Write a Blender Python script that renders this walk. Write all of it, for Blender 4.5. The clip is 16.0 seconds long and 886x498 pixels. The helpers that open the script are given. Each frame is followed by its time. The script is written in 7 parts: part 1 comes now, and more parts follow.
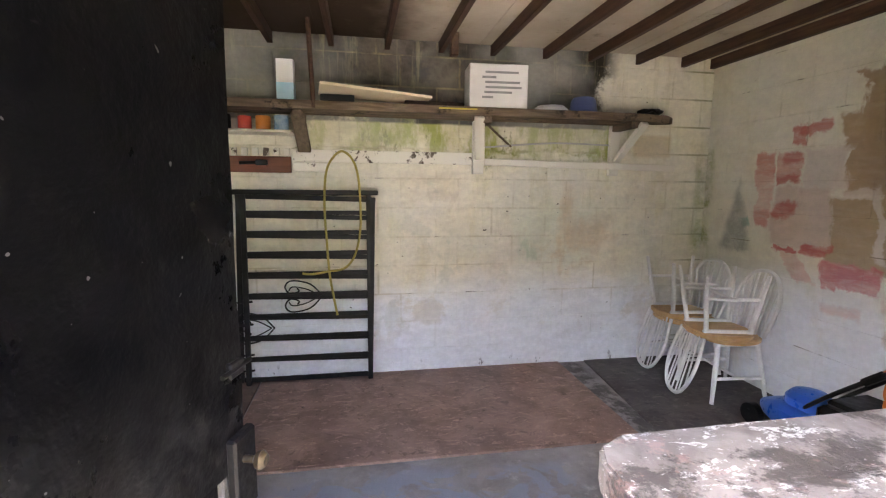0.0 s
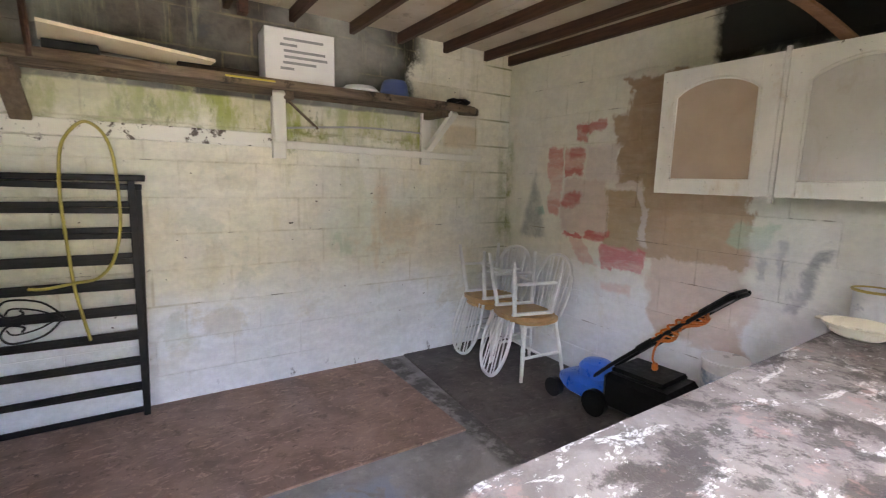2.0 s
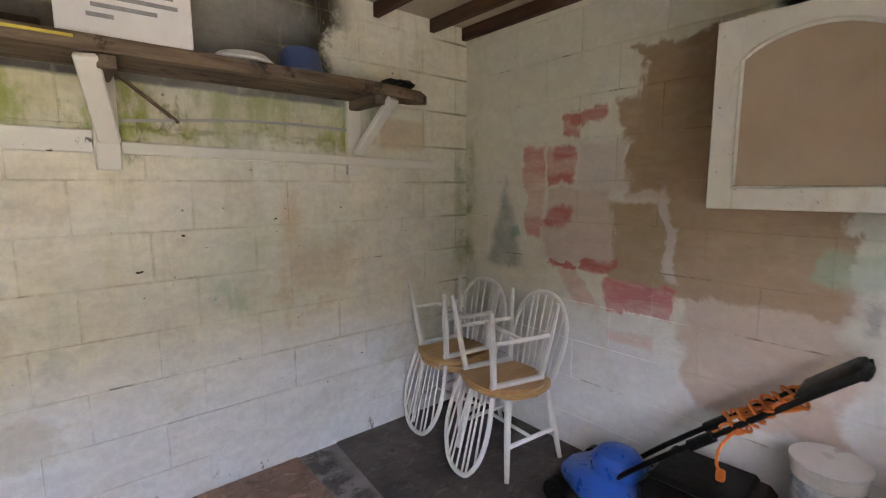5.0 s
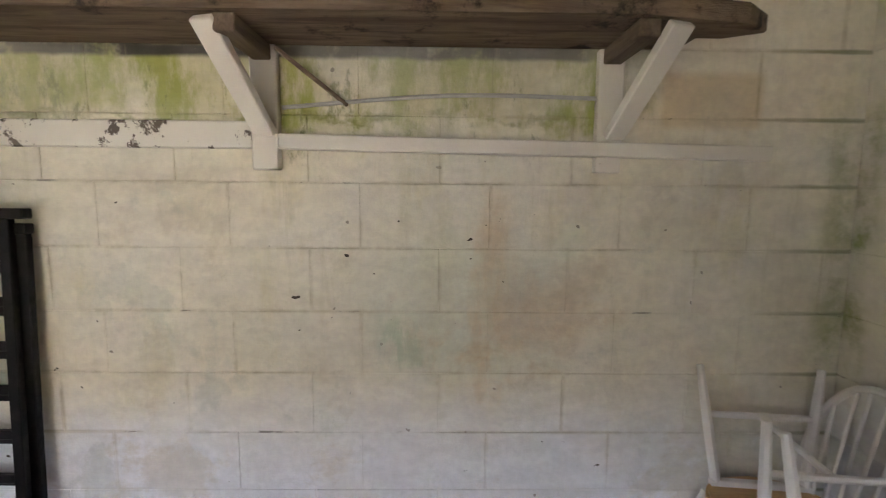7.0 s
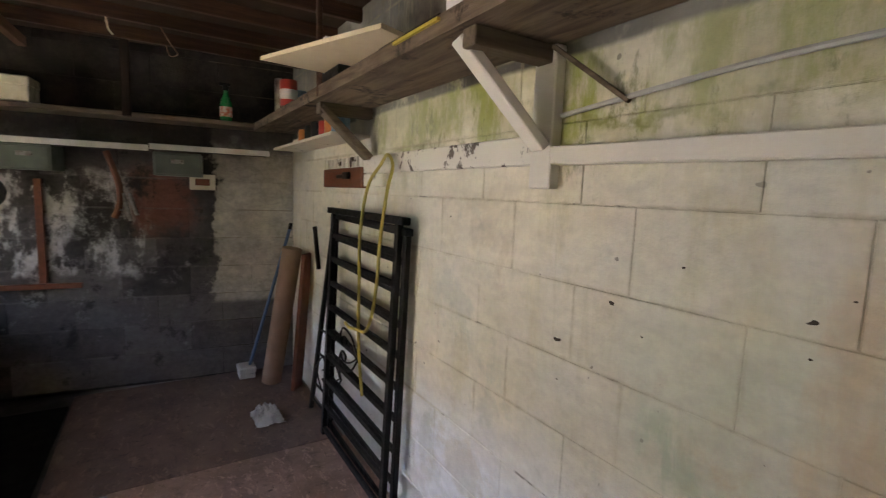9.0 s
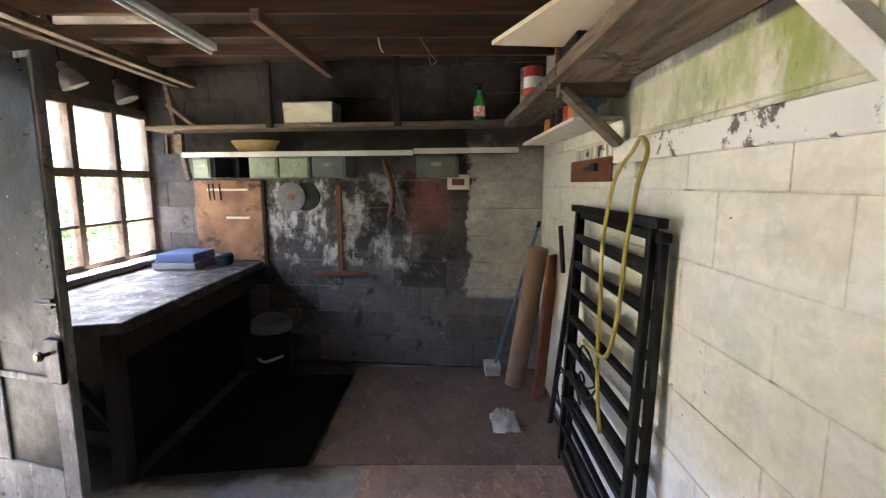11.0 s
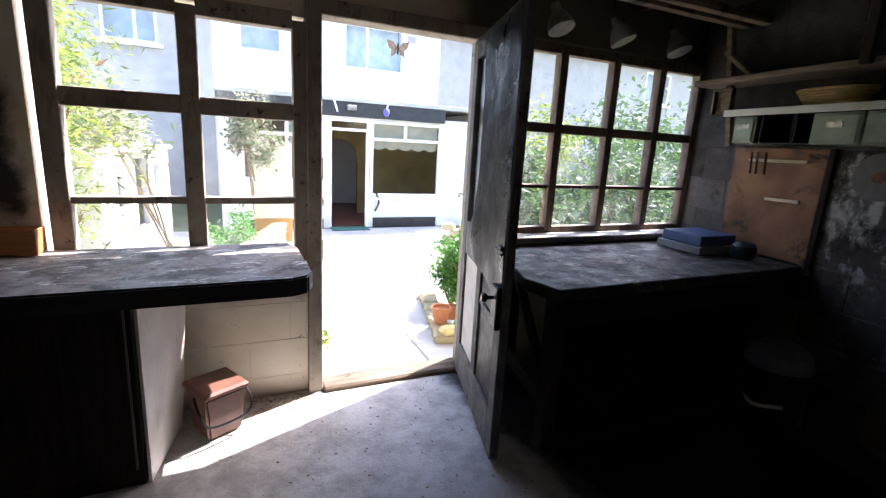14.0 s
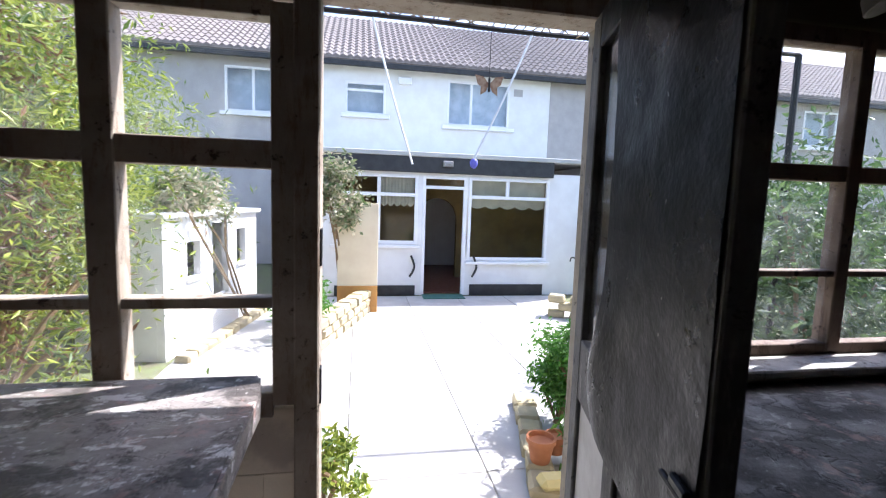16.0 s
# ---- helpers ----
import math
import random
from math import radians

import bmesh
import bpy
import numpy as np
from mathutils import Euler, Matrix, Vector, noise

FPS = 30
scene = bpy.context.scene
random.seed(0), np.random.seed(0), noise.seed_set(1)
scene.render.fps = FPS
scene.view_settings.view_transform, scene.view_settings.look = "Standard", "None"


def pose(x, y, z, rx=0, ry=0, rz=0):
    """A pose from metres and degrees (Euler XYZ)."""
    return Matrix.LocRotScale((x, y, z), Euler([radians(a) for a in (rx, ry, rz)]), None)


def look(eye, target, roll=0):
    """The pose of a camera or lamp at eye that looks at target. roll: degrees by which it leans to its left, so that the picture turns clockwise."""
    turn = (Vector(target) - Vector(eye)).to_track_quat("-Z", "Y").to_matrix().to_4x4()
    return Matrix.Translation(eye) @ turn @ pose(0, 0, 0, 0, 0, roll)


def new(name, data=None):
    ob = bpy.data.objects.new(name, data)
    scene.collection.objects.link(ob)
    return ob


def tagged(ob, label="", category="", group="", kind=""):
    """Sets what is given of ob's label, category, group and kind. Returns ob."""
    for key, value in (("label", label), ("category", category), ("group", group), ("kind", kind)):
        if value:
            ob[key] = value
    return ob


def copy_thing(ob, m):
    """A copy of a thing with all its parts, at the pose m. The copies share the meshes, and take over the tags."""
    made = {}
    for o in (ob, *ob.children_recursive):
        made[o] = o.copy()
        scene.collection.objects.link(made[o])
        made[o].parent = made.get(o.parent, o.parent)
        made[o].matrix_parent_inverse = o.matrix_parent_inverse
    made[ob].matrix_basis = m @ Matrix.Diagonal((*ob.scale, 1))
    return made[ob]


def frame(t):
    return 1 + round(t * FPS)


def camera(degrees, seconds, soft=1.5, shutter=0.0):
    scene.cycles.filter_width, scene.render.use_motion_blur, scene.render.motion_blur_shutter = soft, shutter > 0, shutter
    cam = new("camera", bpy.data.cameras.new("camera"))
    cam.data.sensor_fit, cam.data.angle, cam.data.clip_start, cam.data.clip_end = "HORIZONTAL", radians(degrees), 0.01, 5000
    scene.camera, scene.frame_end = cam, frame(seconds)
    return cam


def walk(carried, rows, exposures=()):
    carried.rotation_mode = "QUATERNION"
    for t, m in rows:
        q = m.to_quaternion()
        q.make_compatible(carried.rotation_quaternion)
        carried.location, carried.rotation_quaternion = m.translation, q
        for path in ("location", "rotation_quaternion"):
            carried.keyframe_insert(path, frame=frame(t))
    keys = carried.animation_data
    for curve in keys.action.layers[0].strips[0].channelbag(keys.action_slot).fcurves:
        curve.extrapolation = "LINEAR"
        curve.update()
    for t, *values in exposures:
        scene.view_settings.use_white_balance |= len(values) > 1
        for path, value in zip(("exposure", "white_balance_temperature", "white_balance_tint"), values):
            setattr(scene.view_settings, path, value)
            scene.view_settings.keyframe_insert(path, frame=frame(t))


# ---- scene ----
cam = camera(87.4, 16.0, 1.15, 0.2)
PATH = [
    (0, (0.292, 0.221, 1.477), (0.639, 2.173, 1.215), 0.5),
    (0.5, (0.316, 0.246, 1.474), (0.704, 2.187, 1.188), -0.3),
    (1, (0.342, 0.356, 1.457), (0.984, 2.223, 1.137), 0.1),
    (1.5, (0.378, 0.432, 1.459), (1.239, 2.209, 1.146), 0.7),
    (2, (0.389, 0.509, 1.474), (1.472, 2.164, 1.177), 1.5),
    (2.5, (0.403, 0.62, 1.505), (1.69, 2.121, 1.203), 1.9),
    (3, (0.461, 0.729, 1.509), (1.844, 2.138, 1.189), 0.1),
    (3.2, (0.503, 0.781, 1.503), (1.909, 2.159, 1.155), -0.3),
    (5.3, (1.134, 1.508, 1.512), (2.327, 3.097, 1.286), 0.1),
    (5.5, (1.233, 1.576, 1.503), (2.313, 3.247, 1.289), 0.2),
    (6, (1.397, 1.803, 1.467), (2.228, 3.615, 1.304), 1.5),
    (6.5, (1.557, 2.018, 1.512), (2.06, 3.942, 1.305), 1.5),
    (7, (1.761, 2.194, 1.509), (1.787, 4.18, 1.275), 0.5),
    (7.5, (1.943, 2.37, 1.517), (1.526, 4.306, 1.242), 1.6),
    (8, (2.062, 2.551, 1.522), (1.187, 4.323, 1.216), 1.9),
    (8.5, (2.135, 2.695, 1.539), (0.824, 4.185, 1.293), 2.4),
    (9, (2.211, 2.798, 1.558), (0.528, 3.853, 1.324), 2.2),
    (9.2, (2.228, 2.819, 1.579), (0.473, 3.745, 1.324), 2.1),
    (11.3, (1.848, 3.063, 1.561), (-0.122, 2.878, 1.267), 1.1),
    (11.5, (1.79, 3.092, 1.557), (-0.161, 2.782, 1.243), 2.2),
    (12, (1.613, 3.148, 1.537), (-0.249, 2.498, 1.208), 3.2),
    (12.5, (1.47, 3.157, 1.552), (-0.203, 2.109, 1.233), 2.6),
    (13, (1.302, 3.149, 1.533), (-0.1, 1.768, 1.178), 1.9),
    (13.5, (1.174, 3.116, 1.513), (0.092, 1.482, 1.117), 2.8),
    (14, (1.059, 3.033, 1.497), (0.252, 1.255, 1.064), 3.2),
    (14.5, (0.91, 2.827, 1.485), (0.299, 0.965, 1.087), 3.4),
    (15, (0.746, 2.564, 1.489), (0.286, 0.641, 1.192), 2.0),
    (15.5, (0.603, 2.26, 1.498), (0.284, 0.3, 1.263), 2.3),
    (16, (0.5, 1.915, 1.507), (0.14, -0.04, 1.293), 1.9),
]
EXPOSURES = [(0, 4.96, 7000, 19), (3.2, 4.85, 6750, 15), (5.3, 4.7, 7080, 18), (6.5, 4.67, 7080, 18), (7.0, 4.74, 7130, 18), (8.0, 4.9, 7130, 18), (8.5, 4.77, 7180, 19), (9.2, 4.64, 7180, 19), (11.3, 5.47, 6570, 16), (12.0, 5.6, 6520, 16), (12.5, 5.6, 6470, 16), (13.0, 4.7, 6370, 16), (13.5, 3.7, 6220, 16), (14.0, 2.85, 6120, 17), (14.5, 2.3, 6070, 18), (16, 1.85, 5920, 17)]
walk(cam, [(t, look(eye, target, roll)) for t, eye, target, roll in PATH], EXPOSURES)

# ---------- world, sun ----------
SUN_DIR = Vector((0.74, 0.30, -1.0)).normalized()
sky_world = bpy.data.worlds.new("sky")
scene.world = sky_world
sky_world.use_nodes = True
wnt = sky_world.node_tree
sky_tex = wnt.nodes.new("ShaderNodeTexSky")
sky_tex.sky_type = "NISHITA"
sky_tex.sun_disc = False
sky_tex.sun_elevation = math.asin(-SUN_DIR.z)
sky_tex.sun_rotation = math.atan2(-SUN_DIR.x, -SUN_DIR.y)
sky_tex.dust_density = 2.0
wnt.links.new(sky_tex.outputs[0], wnt.nodes["Background"].inputs[0])
wnt.nodes["Background"].inputs[1].default_value = 0.15
sun_data = bpy.data.lights.new("sun", "SUN")
sun_data.energy, sun_data.angle, sun_data.color = 3.6, radians(0.55), (1.0, 0.97, 0.92)
sun_ob = new("sun", sun_data)
sun_ob.matrix_world = look(tuple(-12 * SUN_DIR), (0, 0, 0))


# ---------- mesh helpers ----------
def B():
    return bmesh.new()


def box(bm, a, b, bev=0.0, m=None):
    """A box between the corners a and b, its edges rounded by bev."""
    lo = [min(p, q) for p, q in zip(a, b)]
    hi = [max(p, q) for p, q in zip(a, b)]
    mid = [(p + q) / 2 for p, q in zip(lo, hi)]
    mat4 = Matrix.Translation(mid) @ Matrix.Diagonal((*(max(1e-4, q - p) for p, q in zip(lo, hi)), 1))
    made = bmesh.ops.create_cube(bm, size=1, matrix=mat4)["verts"]
    if bev:
        edges = list({e for v in made for e in v.link_edges})
        made = bmesh.ops.bevel(bm, geom=edges, offset=bev, segments=1, affect="EDGES")["verts"]
    if m is not None:
        bmesh.ops.transform(bm, matrix=m, verts=list(set(made)))
    return made


def rod(bm, p, q, r, n=8, r2=None):
    p, q = Vector(p), Vector(q)
    d = q - p
    m = Matrix.Translation((p + q) / 2) @ d.to_track_quat("Z", "Y").to_matrix().to_4x4()
    bmesh.ops.create_cone(bm, cap_ends=True, segments=n, radius1=r, radius2=r if r2 is None else r2, depth=d.length, matrix=m)


def bar(bm, p, q, w, h, bev=0.0):
    """A square-section timber from p to q, w wide and h high."""
    p, q = Vector(p), Vector(q)
    d = q - p
    rot = d.to_track_quat("Y", "Z").to_matrix().to_4x4()
    box(bm, (-w / 2, -d.length / 2, -h / 2), (w / 2, d.length / 2, h / 2), bev, Matrix.Translation((p + q) / 2) @ rot)


def glide(pts, n=6, closed=False):
    """A smooth line through the points."""
    pts = [Vector(p) for p in pts]
    out, k = [], len(pts)
    for i in range(k if closed else k - 1):
        a, b, c, d = ((pts[(i + j - 1) % k] for j in range(4)) if closed else (pts[min(max(i + j - 1, 0), k - 1)] for j in range(4)))
        for s in range(n):
            t = s / n
            out.append(0.5 * (2 * b + (c - a) * t + (2 * a - 5 * b + 4 * c - d) * t * t + (3 * b - a - 3 * c + d) * t ** 3))
    return out if closed else out + [pts[-1]]


def tube(bm, pts, r, n=6, closed=False):
    pts = [Vector(p) for p in pts]
    rings, k = [], len(pts)
    side = None
    for i, p in enumerate(pts):
        d = (pts[(i + 1) % k] - pts[i - 1]) if closed or 0 < i < k - 1 else (pts[1] - pts[0] if i == 0 else pts[-1] - pts[-2])
        d.normalize()
        if side is None:
            side = d.orthogonal().normalized()
        side = (side - d * side.dot(d)).normalized()
        up = d.cross(side)
        rings.append([bm.verts.new(p + r * (math.cos(2 * math.pi * j / n) * side + math.sin(2 * math.pi * j / n) * up)) for j in range(n)])
    for i in range(k if closed else k - 1):
        u, v = rings[i], rings[(i + 1) % k]
        for j in range(n):
            bm.faces.new((u[j], u[(j + 1) % n], v[(j + 1) % n], v[j]))
    if not closed:
        bm.faces.new(rings[0][::-1])
        bm.faces.new(rings[-1])


def lathe(bm, profile, n=24, at=(0, 0, 0)):
    at = Vector(at)
    rings = [[bm.verts.new(at + Vector((r * math.cos(2 * math.pi * j / n), r * math.sin(2 * math.pi * j / n), z))) for j in range(n)] for r, z in profile]
    for u, v in zip(rings, rings[1:]):
        for j in range(n):
            bm.faces.new((u[j], u[(j + 1) % n], v[(j + 1) % n], v[j]))
    bm.faces.new(rings[0][::-1])
    bm.faces.new(rings[-1])


def slab(bm, pts, thick):
    """A flat plate with the given outline, thickened along thick."""
    low = [bm.verts.new(p) for p in pts]
    high = [bm.verts.new(Vector(p) + Vector(thick)) for p in pts]
    bm.faces.new(low[::-1])
    bm.faces.new(high)
    k = len(pts)
    for i in range(k):
        bm.faces.new((low[i], low[(i + 1) % k], high[(i + 1) % k], high[i]))


def finish(name, bm, material):
    bmesh.ops.recalc_face_normals(bm, faces=bm.faces)
    me = bpy.data.meshes.new(name)
    bm.to_mesh(me)
    bm.free()
    me.shade_smooth()
    me.set_sharp_from_angle(angle=radians(32))
    if material:
        me.materials.append(material)
    return me


def part(name, bm, material, parent, label="", world=False):
    """Links a bmesh as one mesh object under a thing or under a part. world: it was built in the world's own places."""
    if world:
        bpy.context.view_layer.update()
        bm.transform(parent.matrix_world.inverted())
    ob = new(name, finish(name, bm, material))
    ob.parent = parent
    return tagged(ob, label)


def thing(name, at, label, category, group="", turn=(0, 0, 0)):
    ob = new(name)
    ob.empty_display_size = 0.1
    ob.matrix_basis = pose(*at, *turn)
    return tagged(ob, label, category, group)


def solo(name, bm, material, label, category, group="", kind=""):
    """A thing that is one mesh, built in the world's own places."""
    ob = new(name, finish(name, bm, material))
    return tagged(ob, label, category, group, kind)


# ---------- materials ----------
class Graph:
    def __init__(self, name):
        self.mat = bpy.data.materials.new(name)
        self.mat.use_nodes = True
        self.nt = self.mat.node_tree
        self.bsdf = self.nt.nodes["Principled BSDF"]
        self.geo = self.nt.nodes.new("ShaderNodeNewGeometry")
        self.pos = self.geo.outputs["Position"]
        sep = self.nt.nodes.new("ShaderNodeSeparateXYZ")
        self.nt.links.new(self.pos, sep.inputs[0])
        self.x, self.y, self.z = sep.outputs

    def put(self, socket, v):
        if isinstance(v, (int, float)):
            socket.default_value = v
        elif isinstance(v, tuple):
            socket.default_value = (*v, 1.0) if len(v) == 3 and socket.type == "RGBA" else v
        else:
            self.nt.links.new(v, socket)

    def noise(self, scale, detail=4.0, rough=0.55, dist=0.0, vec=None):
        n = self.nt.nodes.new("ShaderNodeTexNoise")
        self.nt.links.new(vec or self.pos, n.inputs["Vector"])
        n.inputs["Scale"].default_value, n.inputs["Detail"].default_value = scale, detail
        n.inputs["Roughness"].default_value, n.inputs["Distortion"].default_value = rough, dist
        return n.outputs["Fac"]

    def stretch(self, sx, sy, sz):
        n = self.nt.nodes.new("ShaderNodeMapping")
        self.nt.links.new(self.pos, n.inputs["Vector"])
        n.inputs["Scale"].default_value = (sx, sy, sz)
        return n.outputs[0]

    def math(self, op, a, b=0.0):
        n = self.nt.nodes.new("ShaderNodeMath")
        n.operation = op
        self.put(n.inputs[0], a)
        self.put(n.inputs[1], b)
        return n.outputs[0]

    def ramp(self, v, a, b, c=0.0, d=1.0):
        n = self.nt.nodes.new("ShaderNodeMapRange")
        n.interpolation_type = "SMOOTHSTEP"
        for i, u in enumerate((v, a, b, c, d)):
            self.put(n.inputs[i], u)
        return n.outputs[0]

    def mix(self, f, a, b, blend="MIX"):
        n = self.nt.nodes.new("ShaderNodeMix")
        n.data_type, n.blend_type = "RGBA", blend
        self.put(n.inputs[0], f)
        self.put(n.inputs[6], a)
        self.put(n.inputs[7], b)
        return n.outputs[2]

    def chance(self):
        n = self.nt.nodes.new("ShaderNodeObjectInfo")
        return n.outputs["Random"]

    def patch(self, u, v, u0, u1, v0, v1, soft=0.03):
        """1 inside a box of the plane (u, v), with a soft edge."""
        a = self.ramp(self.math("ABSOLUTE", self.math("SUBTRACT", u, (u0 + u1) / 2)), (u1 - u0) / 2 + soft, (u1 - u0) / 2 - soft)
        b = self.ramp(self.math("ABSOLUTE", self.math("SUBTRACT", v, (v0 + v1) / 2)), (v1 - v0) / 2 + soft, (v1 - v0) / 2 - soft)
        return self.math("MULTIPLY", a, b)

    def done(self, color, rough=0.7, metal=0.0, height=None, bump=0.2, gap=0.01, spec=0.5):
        self.put(self.bsdf.inputs["Base Color"], color)
        self.put(self.bsdf.inputs["Roughness"], rough)
        self.put(self.bsdf.inputs["Metallic"], metal)
        self.put(self.bsdf.inputs["Specular IOR Level"], spec)
        if height is not None:
            n = self.nt.nodes.new("ShaderNodeBump")
            n.inputs["Strength"].default_value, n.inputs["Distance"].default_value = bump, gap
            self.nt.links.new(height, n.inputs["Height"])
            self.nt.links.new(n.outputs[0], self.bsdf.inputs["Normal"])
        return self.mat


def plain(name, c1, c2, scale=8.0, rough=0.6, metal=0.0, bump=0.15, fine=90.0, dirt=None, dirt_at=0.58, spec=0.5, vary=0.0):
    """Two tones at a coarse scale, fine grain, and dirt where a second noise runs high."""
    g = Graph(name)
    col = g.mix(g.ramp(g.noise(scale), 0.3, 0.7), c1, c2)
    if dirt:
        col = g.mix(g.ramp(g.noise(scale * 0.6, 6, 0.7, 0.4), dirt_at, dirt_at + 0.12), col, dirt)
    if vary:
        col = g.mix(g.math("MULTIPLY", g.chance(), vary), col, c2)
    r = g.ramp(g.noise(scale * 3), 0.2, 0.8, max(0.05, rough - 0.12), min(1, rough + 0.12))
    return g.done(col, r, metal, g.noise(fine, 3), bump, 0.004, spec)


def timber(name, c1, c2, along=(1, 14, 14), rough=0.7, dirt=None, dirt_at=0.6, bump=0.3, spec=0.4):
    """Wood whose grain runs along the axis with the small number."""
    g = Graph(name)
    v = g.stretch(*along)
    col = g.mix(g.ramp(g.noise(3.0, 5, 0.6, 0.6, v), 0.3, 0.72), c1, c2)
    col = g.mix(g.ramp(g.noise(14.0, 3, 0.6, 0.2, v), 0.5, 0.8, 0, 0.5), col, tuple(c * 0.45 for c in c1))
    if dirt:
        col = g.mix(g.ramp(g.noise(5.0, 6, 0.7), dirt_at, dirt_at + 0.1), col, dirt)
    return g.done(col, rough, 0.0, g.noise(20.0, 4, 0.6, 0.2, v), bump, 0.004, spec)


def glass(name, dust=0.08):
    """Thin dirty window glass."""
    g = Graph(name)
    nt = g.nt
    clear, gloss, film = nt.nodes.new("ShaderNodeBsdfTransparent"), nt.nodes.new("ShaderNodeBsdfGlossy"), nt.nodes.new("ShaderNodeBsdfTranslucent")
    film.inputs[0].default_value = (0.75, 0.78, 0.72, 1)
    gloss.inputs["Roughness"].default_value = 0.04
    lw = nt.nodes.new("ShaderNodeLayerWeight")
    fr = g.math("ADD", g.math("MULTIPLY", g.math("POWER", lw.outputs["Facing"], 5.0), 0.5), 0.025)
    m1, m2 = nt.nodes.new("ShaderNodeMixShader"), nt.nodes.new("ShaderNodeMixShader")
    nt.links.new(g.ramp(g.noise(7, 6, 0.65), 0.4, 0.85, dust * 0.3, dust * 3), m1.inputs[0])
    nt.links.new(clear.outputs[0], m1.inputs[1])
    nt.links.new(film.outputs[0], m1.inputs[2])
    nt.links.new(fr, m2.inputs[0])
    nt.links.new(m1.outputs[0], m2.inputs[1])
    nt.links.new(gloss.outputs[0], m2.inputs[2])
    nt.links.new(m2.outputs[0], nt.nodes["Material Output"].inputs[0])
    return g.mat


def north_paint():
    g = Graph("cream_block_paint")
    wob = g.math("MULTIPLY", g.math("SUBTRACT", g.noise(2.6, 5, 0.65), 0.5), 0.5)
    fine = g.math("MULTIPLY", g.math("SUBTRACT", g.noise(11, 4, 0.6), 0.5), 0.16)
    u = g.math("ADD", g.math("ADD", g.x, wob), fine)
    v = g.math("ADD", g.math("ADD", g.z, wob), fine)
    col = g.mix(g.ramp(g.noise(1.7, 4), 0.32, 0.7), (0.82, 0.76, 0.61), (0.81, 0.775, 0.68))
    col = g.mix(g.math("MULTIPLY", g.chance(), 0.3), col, (0.74, 0.68, 0.51))
    col = g.mix(g.math("MULTIPLY", g.ramp(g.noise(1.1, 6, 0.7, 0.6), 0.5, 0.66), 0.5), col, (0.62, 0.59, 0.47))
    col = g.mix(g.math("MULTIPLY", g.ramp(g.noise(2.4, 6, 0.7, 0.2, g.stretch(1, 1, 0.35)), 0.52, 0.66), 0.6), col, (0.66, 0.60, 0.38))
    col = g.mix(g.ramp(g.math("ADD", g.z, g.math("MULTIPLY", wob, 0.9)), 0.90, 0.50), col, (0.80, 0.81, 0.825))
    col = g.mix(g.math("MULTIPLY", g.patch(u, v, 1.55, 2.2, 0.85, 1.35, 0.15), 0.42), col, (0.48, 0.58, 0.42))
    col = g.mix(g.math("MULTIPLY", g.patch(g.x, v, 1.92, 2.02, 1.05, 1.5, 0.05), 0.4), col, (0.55, 0.36, 0.16))
    col = g.mix(g.math("MULTIPLY", g.patch(u, v, 2.0, 2.3, 1.0, 1.2, 0.08), 0.5), col, (0.62, 0.42, 0.24))
    col = g.mix(g.math("MULTIPLY", g.math("MULTIPLY", g.patch(g.x, g.z, -0.2, 3.1, 0.3, 1.6, 0.2), g.ramp(g.noise(1.9, 8, 0.7, 0.3), 0.53, 0.62)), 0.5), col, (0.60, 0.53, 0.40))
    col = g.mix(g.math("MULTIPLY", g.math("MULTIPLY", g.patch(g.x, g.z, -0.2, 3.1, 0.3, 1.6, 0.2), g.ramp(g.noise(2.7, 8, 0.7, 0.2, g.stretch(1.1, 1, 0.9)), 0.56, 0.64)), 0.35), col, (0.46, 0.50, 0.42))
    col = g.mix(g.math("MULTIPLY", g.patch(g.x, g.z, 2.52, 2.86, 1.74, 1.92, 0.02), 0.6), col, (0.62, 0.47, 0.27))
    # mould under the shelf and in the corner
    damp = g.math("MULTIPLY", g.patch(g.x, v, -0.1, 2.3, 1.74, 2.02, 0.06), g.ramp(g.noise(2.2, 6, 0.7, 0.3), 0.36, 0.58, 0.25, 0.8))
    col = g.mix(damp, col, (0.56, 0.52, 0.28))
    mould = g.math("MULTIPLY", g.patch(g.x, v, -0.1, 2.5, 1.72, 2.04, 0.08), g.ramp(g.noise(3.2, 8, 0.7, 0.0, g.stretch(1.6, 1, 0.55)), 0.44, 0.60))
    col = g.mix(g.math("MULTIPLY", mould, 0.9), col, (0.31, 0.345, 0.05))
    mould2 = g.math("MULTIPLY", g.patch(g.x, v, -0.1, 2.2, 1.66, 2.04, 0.06), g.ramp(g.noise(7, 8, 0.75, 0.0, g.stretch(1.4, 1, 0.6)), 0.56, 0.66))
    col = g.mix(g.math("MULTIPLY", mould2, 0.75), col, (0.15, 0.165, 0.04))
    seam = g.math("MULTIPLY", g.patch(g.x, g.math("ADD", g.z, fine), -0.2, 2.3, 1.748, 1.772, 0.012), g.ramp(g.noise(4, 6, 0.7), 0.44, 0.58))
    col = g.mix(g.math("MULTIPLY", seam, 0.8), col, (0.22, 0.23, 0.05))
    col = g.mix(g.math("MULTIPLY", g.patch(g.x, v, 3.12, 3.24, 0.9, 1.8, 0.05), g.ramp(g.noise(5, 5, 0.7), 0.4, 0.65)), col, (0.33, 0.36, 0.13))
    # dark gap between shelf and wall, painted as a black line on the wall
    gap = g.math("MULTIPLY", g.ramp(g.math("ADD", g.z, g.math("MULTIPLY", wob, 0.08)), 1.945, 1.965), g.ramp(g.noise(3.0, 5, 0.7), 0.34, 0.5))
